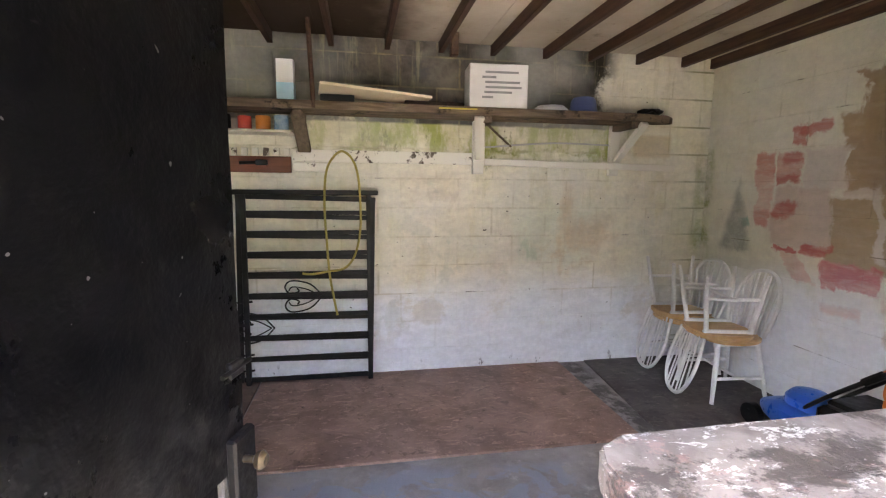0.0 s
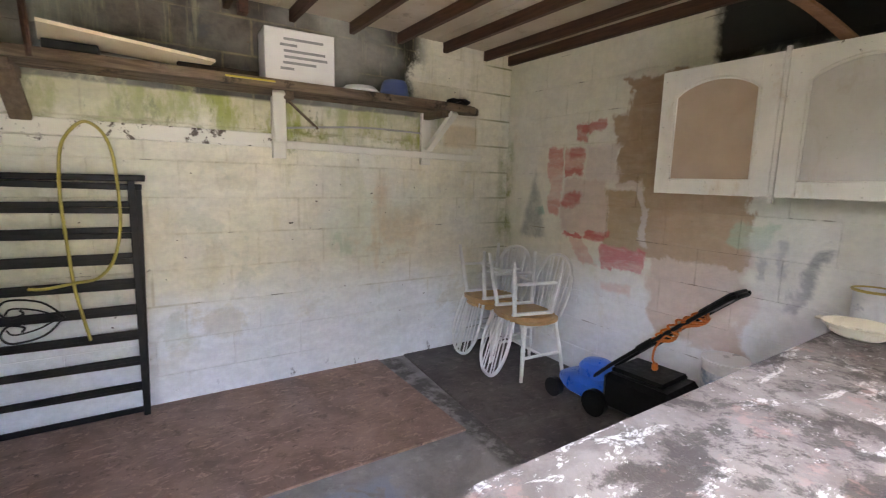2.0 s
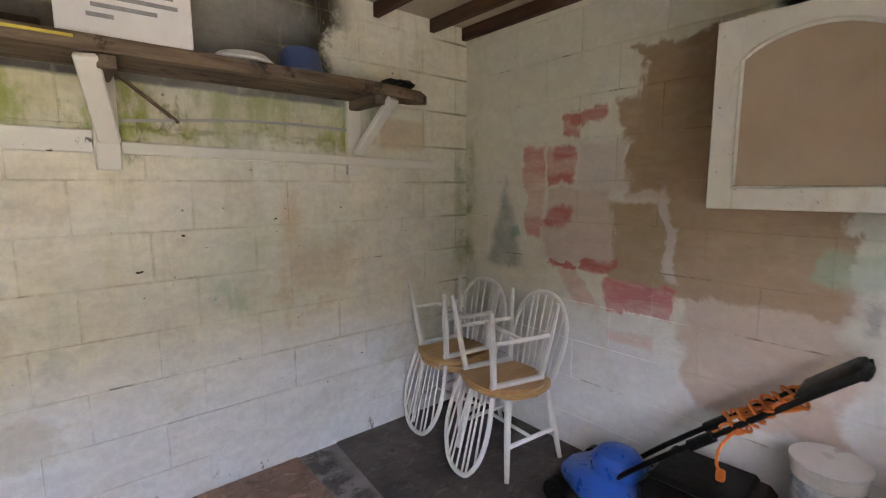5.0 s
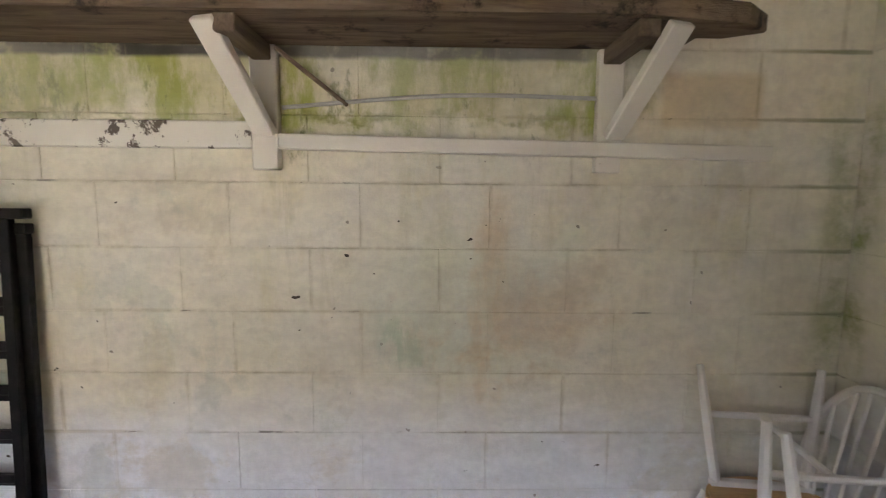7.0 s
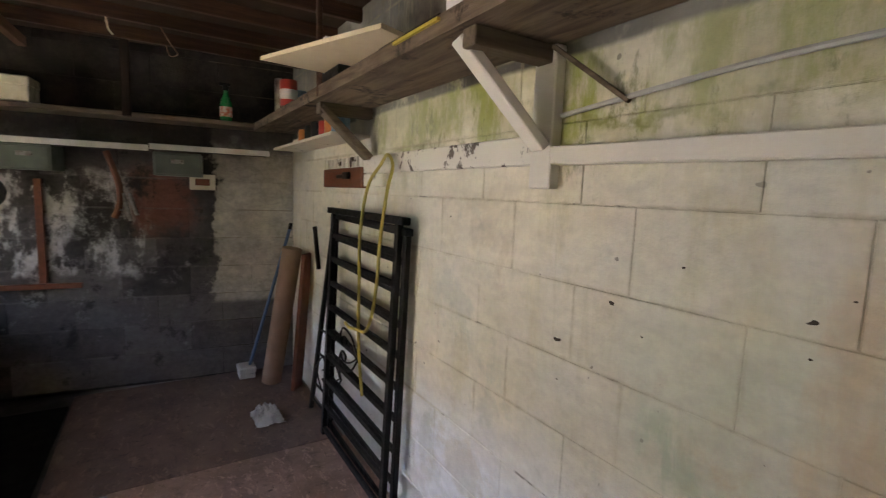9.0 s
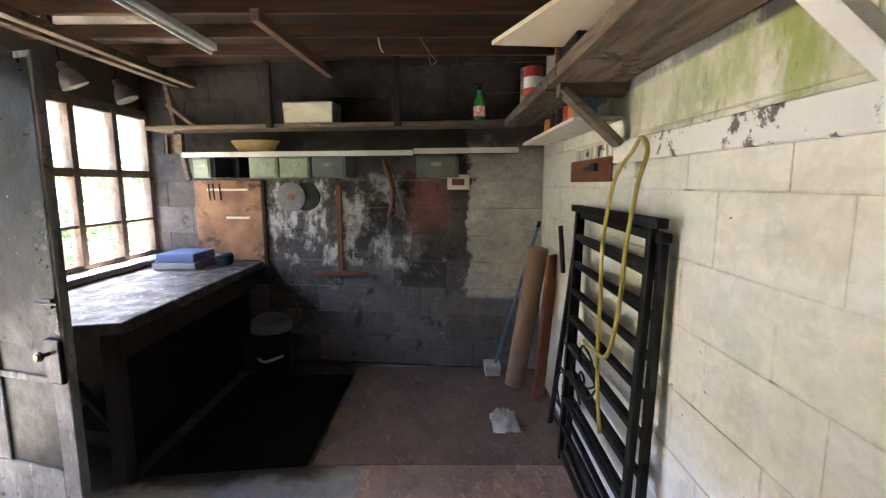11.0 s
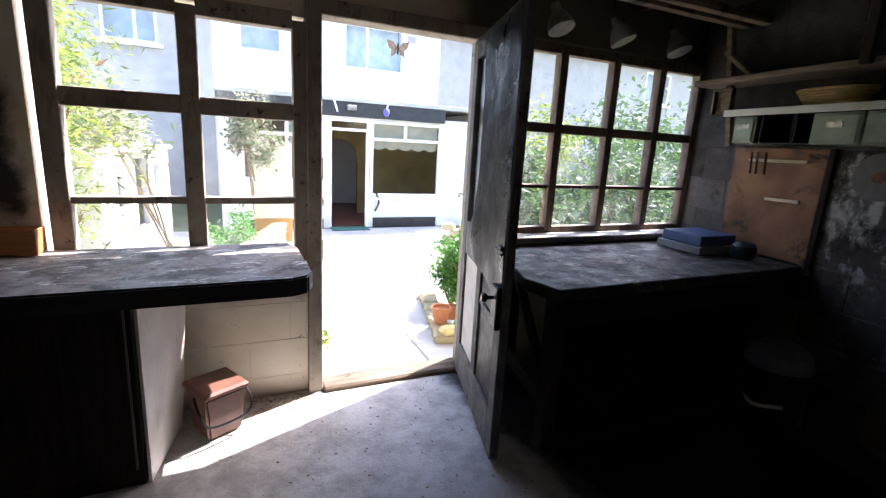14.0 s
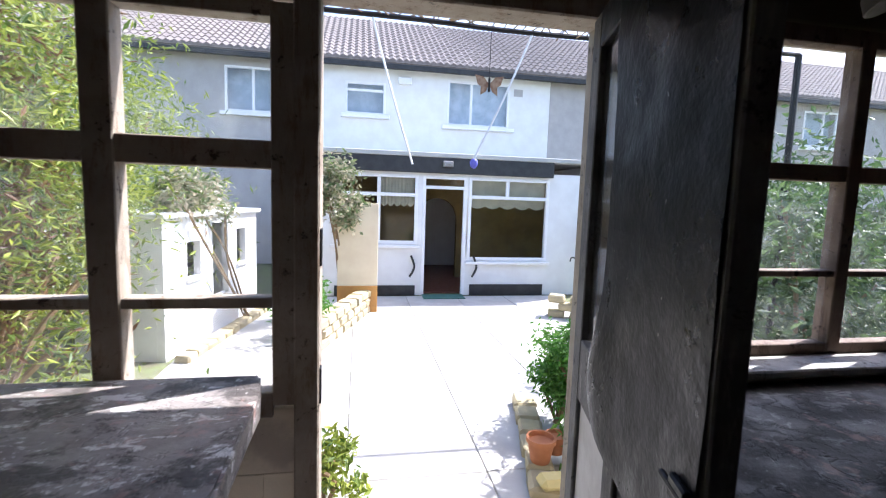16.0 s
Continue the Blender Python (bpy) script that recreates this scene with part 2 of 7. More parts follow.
    col = g.mix(g.math("MULTIPLY", gap, g.ramp(g.x, 2.4, 2.2)), col, (0.03, 0.024, 0.015))
    # bare concrete above the shelf
    bare = g.math("MULTIPLY", g.ramp(g.z, 2.02, 2.07), g.ramp(u, 2.12, 2.06))
    conc = g.mix(g.ramp(g.noise(3, 7, 0.7), 0.35, 0.65), (0.14, 0.122, 0.10), (0.05, 0.042, 0.035))
    conc = g.mix(g.ramp(g.noise(1.8, 5, 0.7, 0.8), 0.52, 0.66), conc, (0.06, 0.06, 0.065))
    col = g.mix(bare, col, conc)
    # dark west end and specks
    col = g.mix(g.math("MULTIPLY", g.ramp(g.noise(19, 2, 0.5), 0.755, 0.77), 0.8), col, (0.14, 0.10, 0.07))
    chips = g.ramp(g.noise(5.5, 8, 0.8, 0.0), 0.68, 0.72)
    col = g.mix(g.math("MULTIPLY", chips, 0.6), col, (0.50, 0.42, 0.28))
    # dirt in the joints between the courses
    course = g.math("ABSOLUTE", g.math("SUBTRACT", g.math("FRACT", g.math("DIVIDE", g.math("ADD", g.z, 0.03 + 0.1125), 0.225)), 0.5))
    course = g.math("ADD", course, g.math("MULTIPLY", fine, 0.25))
    odd = g.math("FLOORED_MODULO", g.math("FLOOR", g.math("DIVIDE", g.math("ADD", g.z, 0.03), 0.225)), 2.0)
    along = g.math("DIVIDE", g.math("SUBTRACT", g.math("ADD", g.x, g.math("MULTIPLY", odd, 0.175)), 1.495 - 0.225), 0.45)
    head = g.math("ADD", g.math("ABSOLUTE", g.math("SUBTRACT", g.math("FRACT", along), 0.5)), g.math("MULTIPLY", fine, 0.18))
    joint = g.math("MAXIMUM", g.ramp(course, 0.05, 0.0), g.math("MULTIPLY", g.ramp(head, 0.028, 0.0), 0.8))
    joint = g.math("MULTIPLY", joint, g.ramp(g.noise(2.3, 7, 0.75, 0.2), 0.42, 0.64))
    joint = g.math("MULTIPLY", joint, g.ramp(g.math("ADD", g.z, wob), 0.35, 0.85, 0.25, 1.0))
    col = g.mix(g.math("MULTIPLY", joint, 0.6), col, (0.40, 0.33, 0.17))
    black = g.math("MULTIPLY", g.ramp(course, 0.018, 0.006), g.ramp(g.noise(4.2, 6, 0.75, 0.0, g.stretch(0.6, 1, 1)), 0.60, 0.66))
    col = g.mix(g.math("MULTIPLY", black, 0.85), col, (0.07, 0.055, 0.035))
    corner = g.math("MULTIPLY", g.ramp(course, 0.05, 0.01), g.ramp(g.x, 2.85, 3.15))
    col = g.mix(g.math("MULTIPLY", corner, 0.7), col, (0.15, 0.17, 0.05))
    drip = g.math("MULTIPLY", g.ramp(g.noise(6, 6, 0.7, 0.0, g.stretch(2.2, 1, 0.25)), 0.54, 0.70), g.ramp(g.z, 0.5, 1.2))
    col = g.mix(g.math("MULTIPLY", drip, 0.30), col, (0.50, 0.46, 0.28))
    col = g.mix(g.math("MULTIPLY", g.ramp(g.noise(0.9, 3, 0.5, 0.3), 0.45, 0.62), 0.35), col, (0.66, 0.66, 0.60))
    col = g.mix(g.math("MULTIPLY", g.patch(u, v, 1.90, 2.06, 0.80, 1.44, 0.05), g.ramp(g.noise(5, 6, 0.7, 0.2, g.stretch(1.5, 1, 0.4)), 0.45, 0.65, 0, 0.30)), col, (0.60, 0.38, 0.18))
    col = g.mix(g.math("MULTIPLY", g.patch(u, v, 1.58, 1.76, 0.88, 1.10, 0.05), g.ramp(g.noise(7, 6, 0.7, 0.2, g.stretch(1.8, 1, 0.5)), 0.45, 0.6, 0, 0.6)), col, (0.40, 0.50, 0.36))
    col = g.mix(g.math("MULTIPLY", g.patch(u, v, 1.72, 2.40, 0.82, 1.12, 0.08), g.ramp(g.noise(4, 6, 0.7, 0.4), 0.45, 0.62, 0, 0.5)), col, (0.58, 0.44, 0.28))
    flies = g.math("MULTIPLY", g.ramp(g.noise(21, 2, 0.4, 0.0, g.stretch(1, 1, 1.6)), 0.775, 0.79), g.ramp(g.z, 1.6, 1.5))
    col = g.mix(flies, col, (0.06, 0.045, 0.03))
    foot = g.math("MULTIPLY", g.ramp(g.z, 0.14, 0.02), g.ramp(g.noise(9, 6, 0.7, 0.0, g.stretch(1, 1, 0.45)), 0.60, 0.66))
    col = g.mix(foot, col, (0.10, 0.085, 0.07))
    col = grit(g, col)
    return g.done(col, 0.75, 0.0, g.math("ADD", g.noise(70, 4, 0.7), g.math("MULTIPLY", g.noise(9, 4), 2.0)), 0.35, 0.006, 0.3)


EAST_PATCHES = [  # y0, y1, z0, z1, lean of y with z, colour, strength, edge
    (1.66, 2.28, 0.50, 1.16, 0.0, (0.64, 0.52, 0.45), 0.95, 0.03),
    (1.70, 2.59, 1.46, 2.17, -0.06, (0.45, 0.315, 0.20), 1.0, 0.012),
    (2.50, 2.73, 1.73, 1.95, 0.0, (0.45, 0.315, 0.20), 1.0, 0.02),
    (1.70, 2.38, 1.00, 1.56, 0.06, (0.48, 0.345, 0.235), 1.0, 0.015),
    (2.61, 2.89, 1.51, 1.755, 0.0, (0.67, 0.58, 0.53), 0.9, 0.02),
    (2.68, 3.12, 1.09, 1.51, 0.0, (0.64, 0.50, 0.44), 0.85, 0.02),
    (2.38, 2.68, 1.02, 1.44, 0.0, (0.47, 0.35, 0.225), 1.0, 0.02),
    (2.37, 2.425, 1.06, 1.47, 0.20, (0.72, 0.66, 0.65), 0.85, 0.012),
    (2.42, 2.62, 1.44, 1.50, 0.0, (0.70, 0.62, 0.58), 0.8, 0.015),
    (3.14, 3.275, 1.21, 1.745, 0.05, (0.68, 0.36, 0.30), 0.75, 0.012),
    (3.15, 3.27, 1.58, 1.745, 0.1, (0.60, 0.20, 0.16), 0.6, 0.02),
    (3.14, 3.26, 1.21, 1.32, 0.0, (0.60, 0.22, 0.18), 0.5, 0.02),
    (2.91, 3.12, 1.525, 1.735, 0.0, (0.62, 0.30, 0.25), 0.8, 0.012),
    (2.91, 3.06, 1.66, 1.74, 0.0, (0.55, 0.15, 0.13), 0.75, 0.02),
    (2.93, 3.12, 1.525, 1.58, 0.0, (0.56, 0.15, 0.13), 0.8, 0.015),
    (2.89, 3.01, 1.79, 1.925, 0.12, (0.56, 0.16, 0.13), 0.85, 0.012),
    (2.755, 2.93, 1.855, 1.925, -0.4, (0.57, 0.17, 0.14), 0.85, 0.012),
    (2.95, 3.11, 1.29, 1.41, -0.5, (0.55, 0.14, 0.12), 0.85, 0.02),
    (2.87, 3.10, 1.045, 1.085, 0.0, (0.56, 0.10, 0.10), 0.9, 0.008),
    (2.66, 2.855, 1.05, 1.125, -0.3, (0.57, 0.12, 0.11), 0.9, 0.012),
    (2.82, 2.96, 0.88, 1.04, 0.7, (0.68, 0.36, 0.30), 0.6, 0.012),
    (2.34, 2.70, 0.87, 1.03, 0.0, (0.60, 0.15, 0.17), 0.85, 0.012),
    (2.46, 2.71, 0.70, 0.765, 0.0, (0.70, 0.44, 0.40), 0.55, 0.02),
    (1.60, 1.84, 1.13, 1.275, -0.2, (0.42, 0.58, 0.43), 0.65, 0.02),
    (1.515, 1.565, 1.00, 1.19, 0.1, (0.30, 0.30, 0.32), 0.75, 0.02),
    (1.40, 1.46, 0.82, 1.18, -0.22, (0.24, 0.24, 0.25), 0.85, 0.02),
    (1.63, 1.675, 0.98, 1.10, 0.0, (0.28, 0.28, 0.30), 0.75, 0.015),
    (1.44, 1.72, 0.76, 1.22, 0.0, (0.62, 0.61, 0.62), 0.45, 0.06),
    (3.335, 3.385, 1.19, 1.28, 0.3, (0.10, 0.40, 0.30), 0.7, 0.015),
]


def grit(g, col, k=1.0):
    """Fine mottling and pin-holes of brushed paint on rough block."""
    fine = g.ramp(g.noise(30, 4, 0.6), 0.32, 0.68, 1.0 - 0.05 * k, 1.0 + 0.03 * k)
    soft = g.ramp(g.noise(11, 5, 0.7, 0.3, g.stretch(0.6, 0.6, 1.3)), 0.34, 0.66, 1.0 - 0.07 * k, 1.0 + 0.04 * k)
    both = g.math("MULTIPLY", fine, soft)
    n = g.nt.nodes.new("ShaderNodeCombineColor")
    for i in range(3):
        g.put(n.inputs[i], both)
    return g.mix(1.0, col, n.outputs[0], "MULTIPLY")


def east_paint():
    g = Graph("patched_block_paint")
    wob = g.math("MULTIPLY", g.math("SUBTRACT", g.noise(5.0, 7, 0.65, 0.4), 0.5), 0.22)
    wob2 = g.math("MULTIPLY", g.math("SUBTRACT", g.noise(6.1, 7, 0.65, 0.6), 0.5), 0.16)
    u, v = g.math("ADD", g.y, wob), g.math("ADD", g.z, wob2)
    col = g.mix(g.ramp(g.noise(1.7, 4), 0.32, 0.7), (0.79, 0.75, 0.63), (0.78, 0.76, 0.70))
    col = g.mix(g.math("MULTIPLY", g.chance(), 0.2), col, (0.72, 0.66, 0.52))
    col = g.mix(g.ramp(v, 1.05, 0.6), col, (0.80, 0.81, 0.825))
    col = g.mix(g.math("MULTIPLY", g.ramp(g.noise(3.4, 7, 0.7, 0.2, g.stretch(1, 1, 0.4)), 0.5, 0.7), 0.4), col, (0.62, 0.55, 0.40))
    slow = g.math("ADD", u, g.math("MULTIPLY", g.math("SUBTRACT", g.noise(2.6, 3, 0.5, 0.3), 0.5), 0.45))
    brush = g.ramp(g.noise(9, 6, 0.7, 0.5, g.stretch(1, 0.5, 1.8)), 0.3, 0.62, 0.55, 1.0)
    even = g.math("ADD", g.math("MULTIPLY", brush, 0.25), 0.75)
    for i, (y0, y1, z0, z1, lean, c, k, s) in enumerate(EAST_PATCHES):
        uu = g.math("SUBTRACT", u, g.math("MULTIPLY", g.math("SUBTRACT", g.z, (z0 + z1) / 2), lean)) if lean else u
        uu = slow if i < 4 else uu
        col = g.mix(g.math("MULTIPLY", g.math("MULTIPLY", g.patch(uu, v, y0, y1, z0, z1, s), k), even if i < 9 else brush), col, c)
    peak = g.ramp(g.math("SUBTRACT", g.math("MULTIPLY", g.math("SUBTRACT", 1.56, g.z), 0.29), g.math("ABSOLUTE", g.math("SUBTRACT", g.math("ADD", g.y, g.math("MULTIPLY", wob, 0.6)), 3.43))), -0.03, 0.045)
    peak = g.math("MULTIPLY", peak, g.ramp(v, 0.97, 1.03))
    col = g.mix(g.math("MULTIPLY", peak, 0.7), col, g.mix(g.ramp(g.noise(9, 6, 0.7), 0.4, 0.6), (0.40, 0.41, 0.36), (0.24, 0.26, 0.24)))
    col = g.mix(g.math("MULTIPLY", g.patch(g.y, v, 3.72, 3.82, 0.9, 1.8, 0.05), g.ramp(g.noise(5, 5, 0.7), 0.4, 0.65)), col, (0.33, 0.36, 0.13))
    # dirt in some of the joints, pale drips below
    course = g.math("ABSOLUTE", g.math("SUBTRACT", g.math("FRACT", g.math("DIVIDE", g.math("ADD", g.z, 0.03 + 0.1125), 0.225)), 0.5))
    line = g.math("MULTIPLY", g.ramp(course, 0.022, 0.006), g.ramp(g.noise(4.0, 6, 0.75, 0.0, g.stretch(1, 0.6, 1)), 0.56, 0.64))
    col = g.mix(g.math("MULTIPLY", line, 0.7), col, (0.16, 0.12, 0.08))
    col = g.mix(g.math("MULTIPLY", g.ramp(g.noise(26, 3, 0.7), 0.72, 0.78), 0.6), col, (0.2, 0.17, 0.12))
    # dark void above the cupboards, its blackness painted onto the wall
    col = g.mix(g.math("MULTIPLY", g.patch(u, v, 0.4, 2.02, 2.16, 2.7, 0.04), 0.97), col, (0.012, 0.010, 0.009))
    col = grit(g, col, 0.7)
    return g.done(col, 0.75, 0.0, g.math("ADD", g.noise(70, 4, 0.7), g.math("MULTIPLY", g.noise(9, 4), 2.0)), 0.4, 0.006, 0.3)


def west_paint():
    g = Graph("sooty_dim_block_paint")
    wob = g.math("MULTIPLY", g.math("SUBTRACT", g.noise(4, 5, 0.65), 0.5), 0.4)
    u, v = g.math("ADD", g.y, wob), g.math("ADD", g.z, wob)
    # soot tones, lowered further so the colour carries the dim west end
    col = g.mix(g.ramp(g.noise(2.5, 6, 0.7), 0.35, 0.65), (0.085, 0.074, 0.067), (0.016, 0.013, 0.0115))
    col = g.mix(g.math("MULTIPLY", g.chance(), 0.8), col, (0.19, 0.176, 0.168))
    white = g.math("MULTIPLY", g.patch(u, v, 1.5, 2.75, 0.9, 1.62, 0.06), g.ramp(g.noise(4.2, 8, 0.75, 0.0, g.stretch(1, 1, 0.55)), 0.48, 0.58))
    col = g.mix(g.math("MULTIPLY", white, 0.9), col, (0.66, 0.64, 0.61))
    col = g.mix(g.math("MULTIPLY", g.patch(u, v, 2.62, 3.05, 1.2, 1.65, 0.08), 0.75), col, (0.24, 0.09, 0.06))
    col = g.mix(g.math("MULTIPLY", g.patch(u, v, 2.3, 2.75, 1.0, 1.6, 0.1), g.ramp(g.noise(3, 6, 0.7), 0.45, 0.6)), col, (0.05, 0.04, 0.035))
    col = g.mix(g.math("MULTIPLY", g.math("MULTIPLY", g.ramp(u, 3.17, 3.21), g.ramp(g.z, 0.60, 0.66)), g.ramp(g.z, 2.1, 2.0)), col, g.mix(g.ramp(g.noise(3, 7, 0.7), 0.35, 0.65), (0.62, 0.58, 0.49), (0.46, 0.43, 0.37)))
    # shade under the roof, put into the upper wall's colour
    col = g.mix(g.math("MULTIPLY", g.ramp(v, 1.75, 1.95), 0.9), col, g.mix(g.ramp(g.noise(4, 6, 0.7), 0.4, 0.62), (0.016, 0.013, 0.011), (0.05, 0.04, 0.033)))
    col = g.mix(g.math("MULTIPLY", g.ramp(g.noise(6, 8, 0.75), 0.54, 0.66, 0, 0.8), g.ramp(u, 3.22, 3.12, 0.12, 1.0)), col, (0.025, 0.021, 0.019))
    course = g.math("ABSOLUTE", g.math("SUBTRACT", g.math("FRACT", g.math("DIVIDE", g.math("ADD", g.z, 0.1125 - 0.02), 0.225)), 0.5))
    mortar = g.math("MULTIPLY", g.ramp(g.math("ADD", course, g.math("MULTIPLY", wob, 0.06)), 0.045, 0.015), g.ramp(g.noise(3.1, 6, 0.7), 0.42, 0.58))
    mortar = g.math("MULTIPLY", mortar, g.ramp(g.z, 1.75, 1.6))
    col = g.mix(g.math("MULTIPLY", mortar, g.ramp(u, 3.10, 3.25, 0.35, 0.0)), col, (0.26, 0.24, 0.225))
    col = g.mix(g.math("MULTIPLY", g.math("MULTIPLY", g.ramp(course, 0.03, 0.008), g.ramp(u, 3.17, 3.25)), g.ramp(g.noise(3.5, 6, 0.7), 0.42, 0.62, 0.0, 0.55)), col, (0.20, 0.165, 0.12))
    scuff = g.math("MULTIPLY", g.ramp(g.noise(5.2, 8, 0.75, 0.3), 0.55, 0.66), g.patch(u, v, 1.6, 3.2, 0.3, 1.0, 0.1))
    col = g.mix(g.math("MULTIPLY", scuff, 0.7), col, (0.34, 0.32, 0.31))
    col = grit(g, col, 2.2)
    return g.done(col, 0.8, 0.0, g.math("ADD", g.noise(60, 4, 0.7), g.math("MULTIPLY", g.noise(9, 4), 2.0)), 0.5, 0.008, 0.3)


def south_paint():
    g = Graph("flaking_cream_paint")
    wob = g.math("MULTIPLY", g.math("SUBTRACT", g.noise(5, 5, 0.65), 0.5), 0.3)
    u, v = g.math("ADD", g.x, wob), g.math("ADD", g.z, wob)
    col = g.mix(g.ramp(g.noise(3, 5), 0.3, 0.7), (0.82, 0.745, 0.60), (0.72, 0.63, 0.48))
    col = g.mix(g.math("MULTIPLY", g.patch(u, v, 0.7, 1.5, 0.62, 0.76, 0.05), 0.6), col, (0.36, 0.31, 0.26))
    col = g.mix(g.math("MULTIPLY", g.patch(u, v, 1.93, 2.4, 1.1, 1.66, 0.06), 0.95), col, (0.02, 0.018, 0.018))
    # darkness over the west window, put into the paint colour
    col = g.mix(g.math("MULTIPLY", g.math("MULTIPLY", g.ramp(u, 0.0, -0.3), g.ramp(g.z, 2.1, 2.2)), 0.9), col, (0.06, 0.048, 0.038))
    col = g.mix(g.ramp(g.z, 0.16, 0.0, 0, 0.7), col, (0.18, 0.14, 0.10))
    col = g.mix(g.ramp(g.noise(18, 4, 0.7), 0.66, 0.74, 0, 0.7), col, (0.2, 0.16, 0.12))
    return g.done(col, 0.75, 0.0, g.noise(40, 5, 0.7), 0.4, 0.006, 0.3)


def flaked(name, base, under, amount=0.56, scale=7.0, rough=0.55):
    """Old paint that has come off in flakes over bare wood."""
    g = Graph(name)
    m = g.ramp(g.noise(scale, 8, 0.72, 0.3), amount, amount + 0.03)
    col = g.mix(g.noise(3), base, tuple(c * 0.82 for c in base))
    col = g.mix(m, col, under)
    return g.done(col, rough, 0.0, g.math("SUBTRACT", g.noise(50, 4), g.math("MULTIPLY", m, 1.5)), 0.35, 0.004)


def worn_frame(name, c1, c2, bare, dark):
    """Old joinery: grimy paint rubbed through along the grain, black at the knocks."""
    g = Graph(name)
    col = g.mix(g.ramp(g.noise(6, 5, 0.65), 0.3, 0.7), c1, c2)
    rub = g.ramp(g.noise(4.0, 8, 0.75, 0.3, g.stretch(5, 5, 1.2)), 0.50, 0.66, 0, 0.8)
    col = g.mix(rub, col, bare)
    col = g.mix(g.ramp(g.noise(17, 7, 0.75, 0.2), 0.58, 0.66, 0, 0.9), col, dark)
    return g.done(col, 0.75, 0.0, g.math("SUBTRACT", g.noise(50, 4), g.math("MULTIPLY", rub, 0.8)), 0.4, 0.004, 0.25)


def ceiling_paint():
    g = Graph("ceiling_boards")
    wob = g.math("MULTIPLY", g.math("SUBTRACT", g.noise(3, 5, 0.65), 0.5), 0.5)
    u = g.math("ADD", g.x, wob)
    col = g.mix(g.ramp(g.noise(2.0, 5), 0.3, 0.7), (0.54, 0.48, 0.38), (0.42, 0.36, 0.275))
    # bare boards at the west end, darkened further to carry the dim light there
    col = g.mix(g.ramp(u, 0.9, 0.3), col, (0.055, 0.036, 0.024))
    col = g.mix(g.math("MULTIPLY", g.patch(u, g.math("ADD", g.y, wob), -1.4, -0.4, 0.5, 1.2, 0.1), 0.9), col, (0.62, 0.58, 0.50))
    col = g.mix(g.ramp(g.noise(6, 7, 0.75), 0.58, 0.72, 0, 0.5), col, (0.12, 0.09, 0.07))
    return g.done(col, 0.85, 0.0, g.noise(50, 4), 0.25, 0.004, 0.2)


def floor_concrete():
    g = Graph("worn_concrete")
    col = g.mix(g.ramp(g.noise(2.2, 7, 0.7, 0.4), 0.3, 0.7), (0.33, 0.31, 0.295), (0.18, 0.165, 0.155))
    col = g.mix(g.ramp(g.noise(7, 6, 0.7), 0.55, 0.7, 0, 0.7), col, (0.42, 0.40, 0.37))
    # daylight inside the doorway, put into the floor colour as a lighter worn strip
    door_light = g.math("MULTIPLY", g.ramp(g.y, 1.9, 1.1), g.ramp(g.x, -0.6, -0.2))
    col = g.mix(g.math("MULTIPLY", door_light, 0.7), col, g.mix(g.ramp(g.noise(5, 8, 0.75), 0.38, 0.64), (0.68, 0.65, 0.61), (0.40, 0.37, 0.34)))
    # blue-grey paint spills
    spill = g.math("MULTIPLY", g.patch(g.x, g.math("ADD", g.y, g.math("MULTIPLY", g.noise(3), 0.3)), -0.35, 1.35, 2.0, 2.6, 0.06), g.ramp(g.noise(5, 5, 0.6, 0.8), 0.45, 0.52))
    col = g.mix(g.math("MULTIPLY", spill, 0.7), col, (0.24, 0.27, 0.33))
    col = g.mix(g.ramp(g.noise(13, 6, 0.75), 0.66, 0.74), col, (0.06, 0.05, 0.045))
    crack = g.math("MULTIPLY", g.patch(g.math("ADD", g.x, g.math("MULTIPLY", g.math("SUBTRACT", g.noise(6, 5, 0.7), 0.5), 0.10)), g.y, 1.93, 2.10, 1.2, 3.8, 0.03), g.ramp(g.noise(7, 7, 0.75), 0.40, 0.55))
    col = g.mix(g.math("MULTIPLY", crack, 0.8), col, (0.05, 0.043, 0.038))
    # oily black dirt round the bench, with the dimness there put into its colour
    soil_dim = g.math("ADD", g.math("ADD", g.x, g.math("MULTIPLY", g.y, 0.12)), g.math("MULTIPLY", g.math("SUBTRACT", g.noise(4, 6, 0.7), 0.5), 0.3))
    col = g.mix(g.math("MULTIPLY", g.math("MULTIPLY", g.ramp(soil_dim, -0.02, -0.16), g.ramp(g.y, 2.6, 2.2)), 0.93), col, (0.022, 0.019, 0.017))
    return g.done(col, g.ramp(g.noise(6), 0.3, 0.7, 0.55, 0.9), 0.0, g.math("ADD", g.noise(45, 5, 0.7), g.noise(7, 4)), 0.45, 0.008, 0.35)


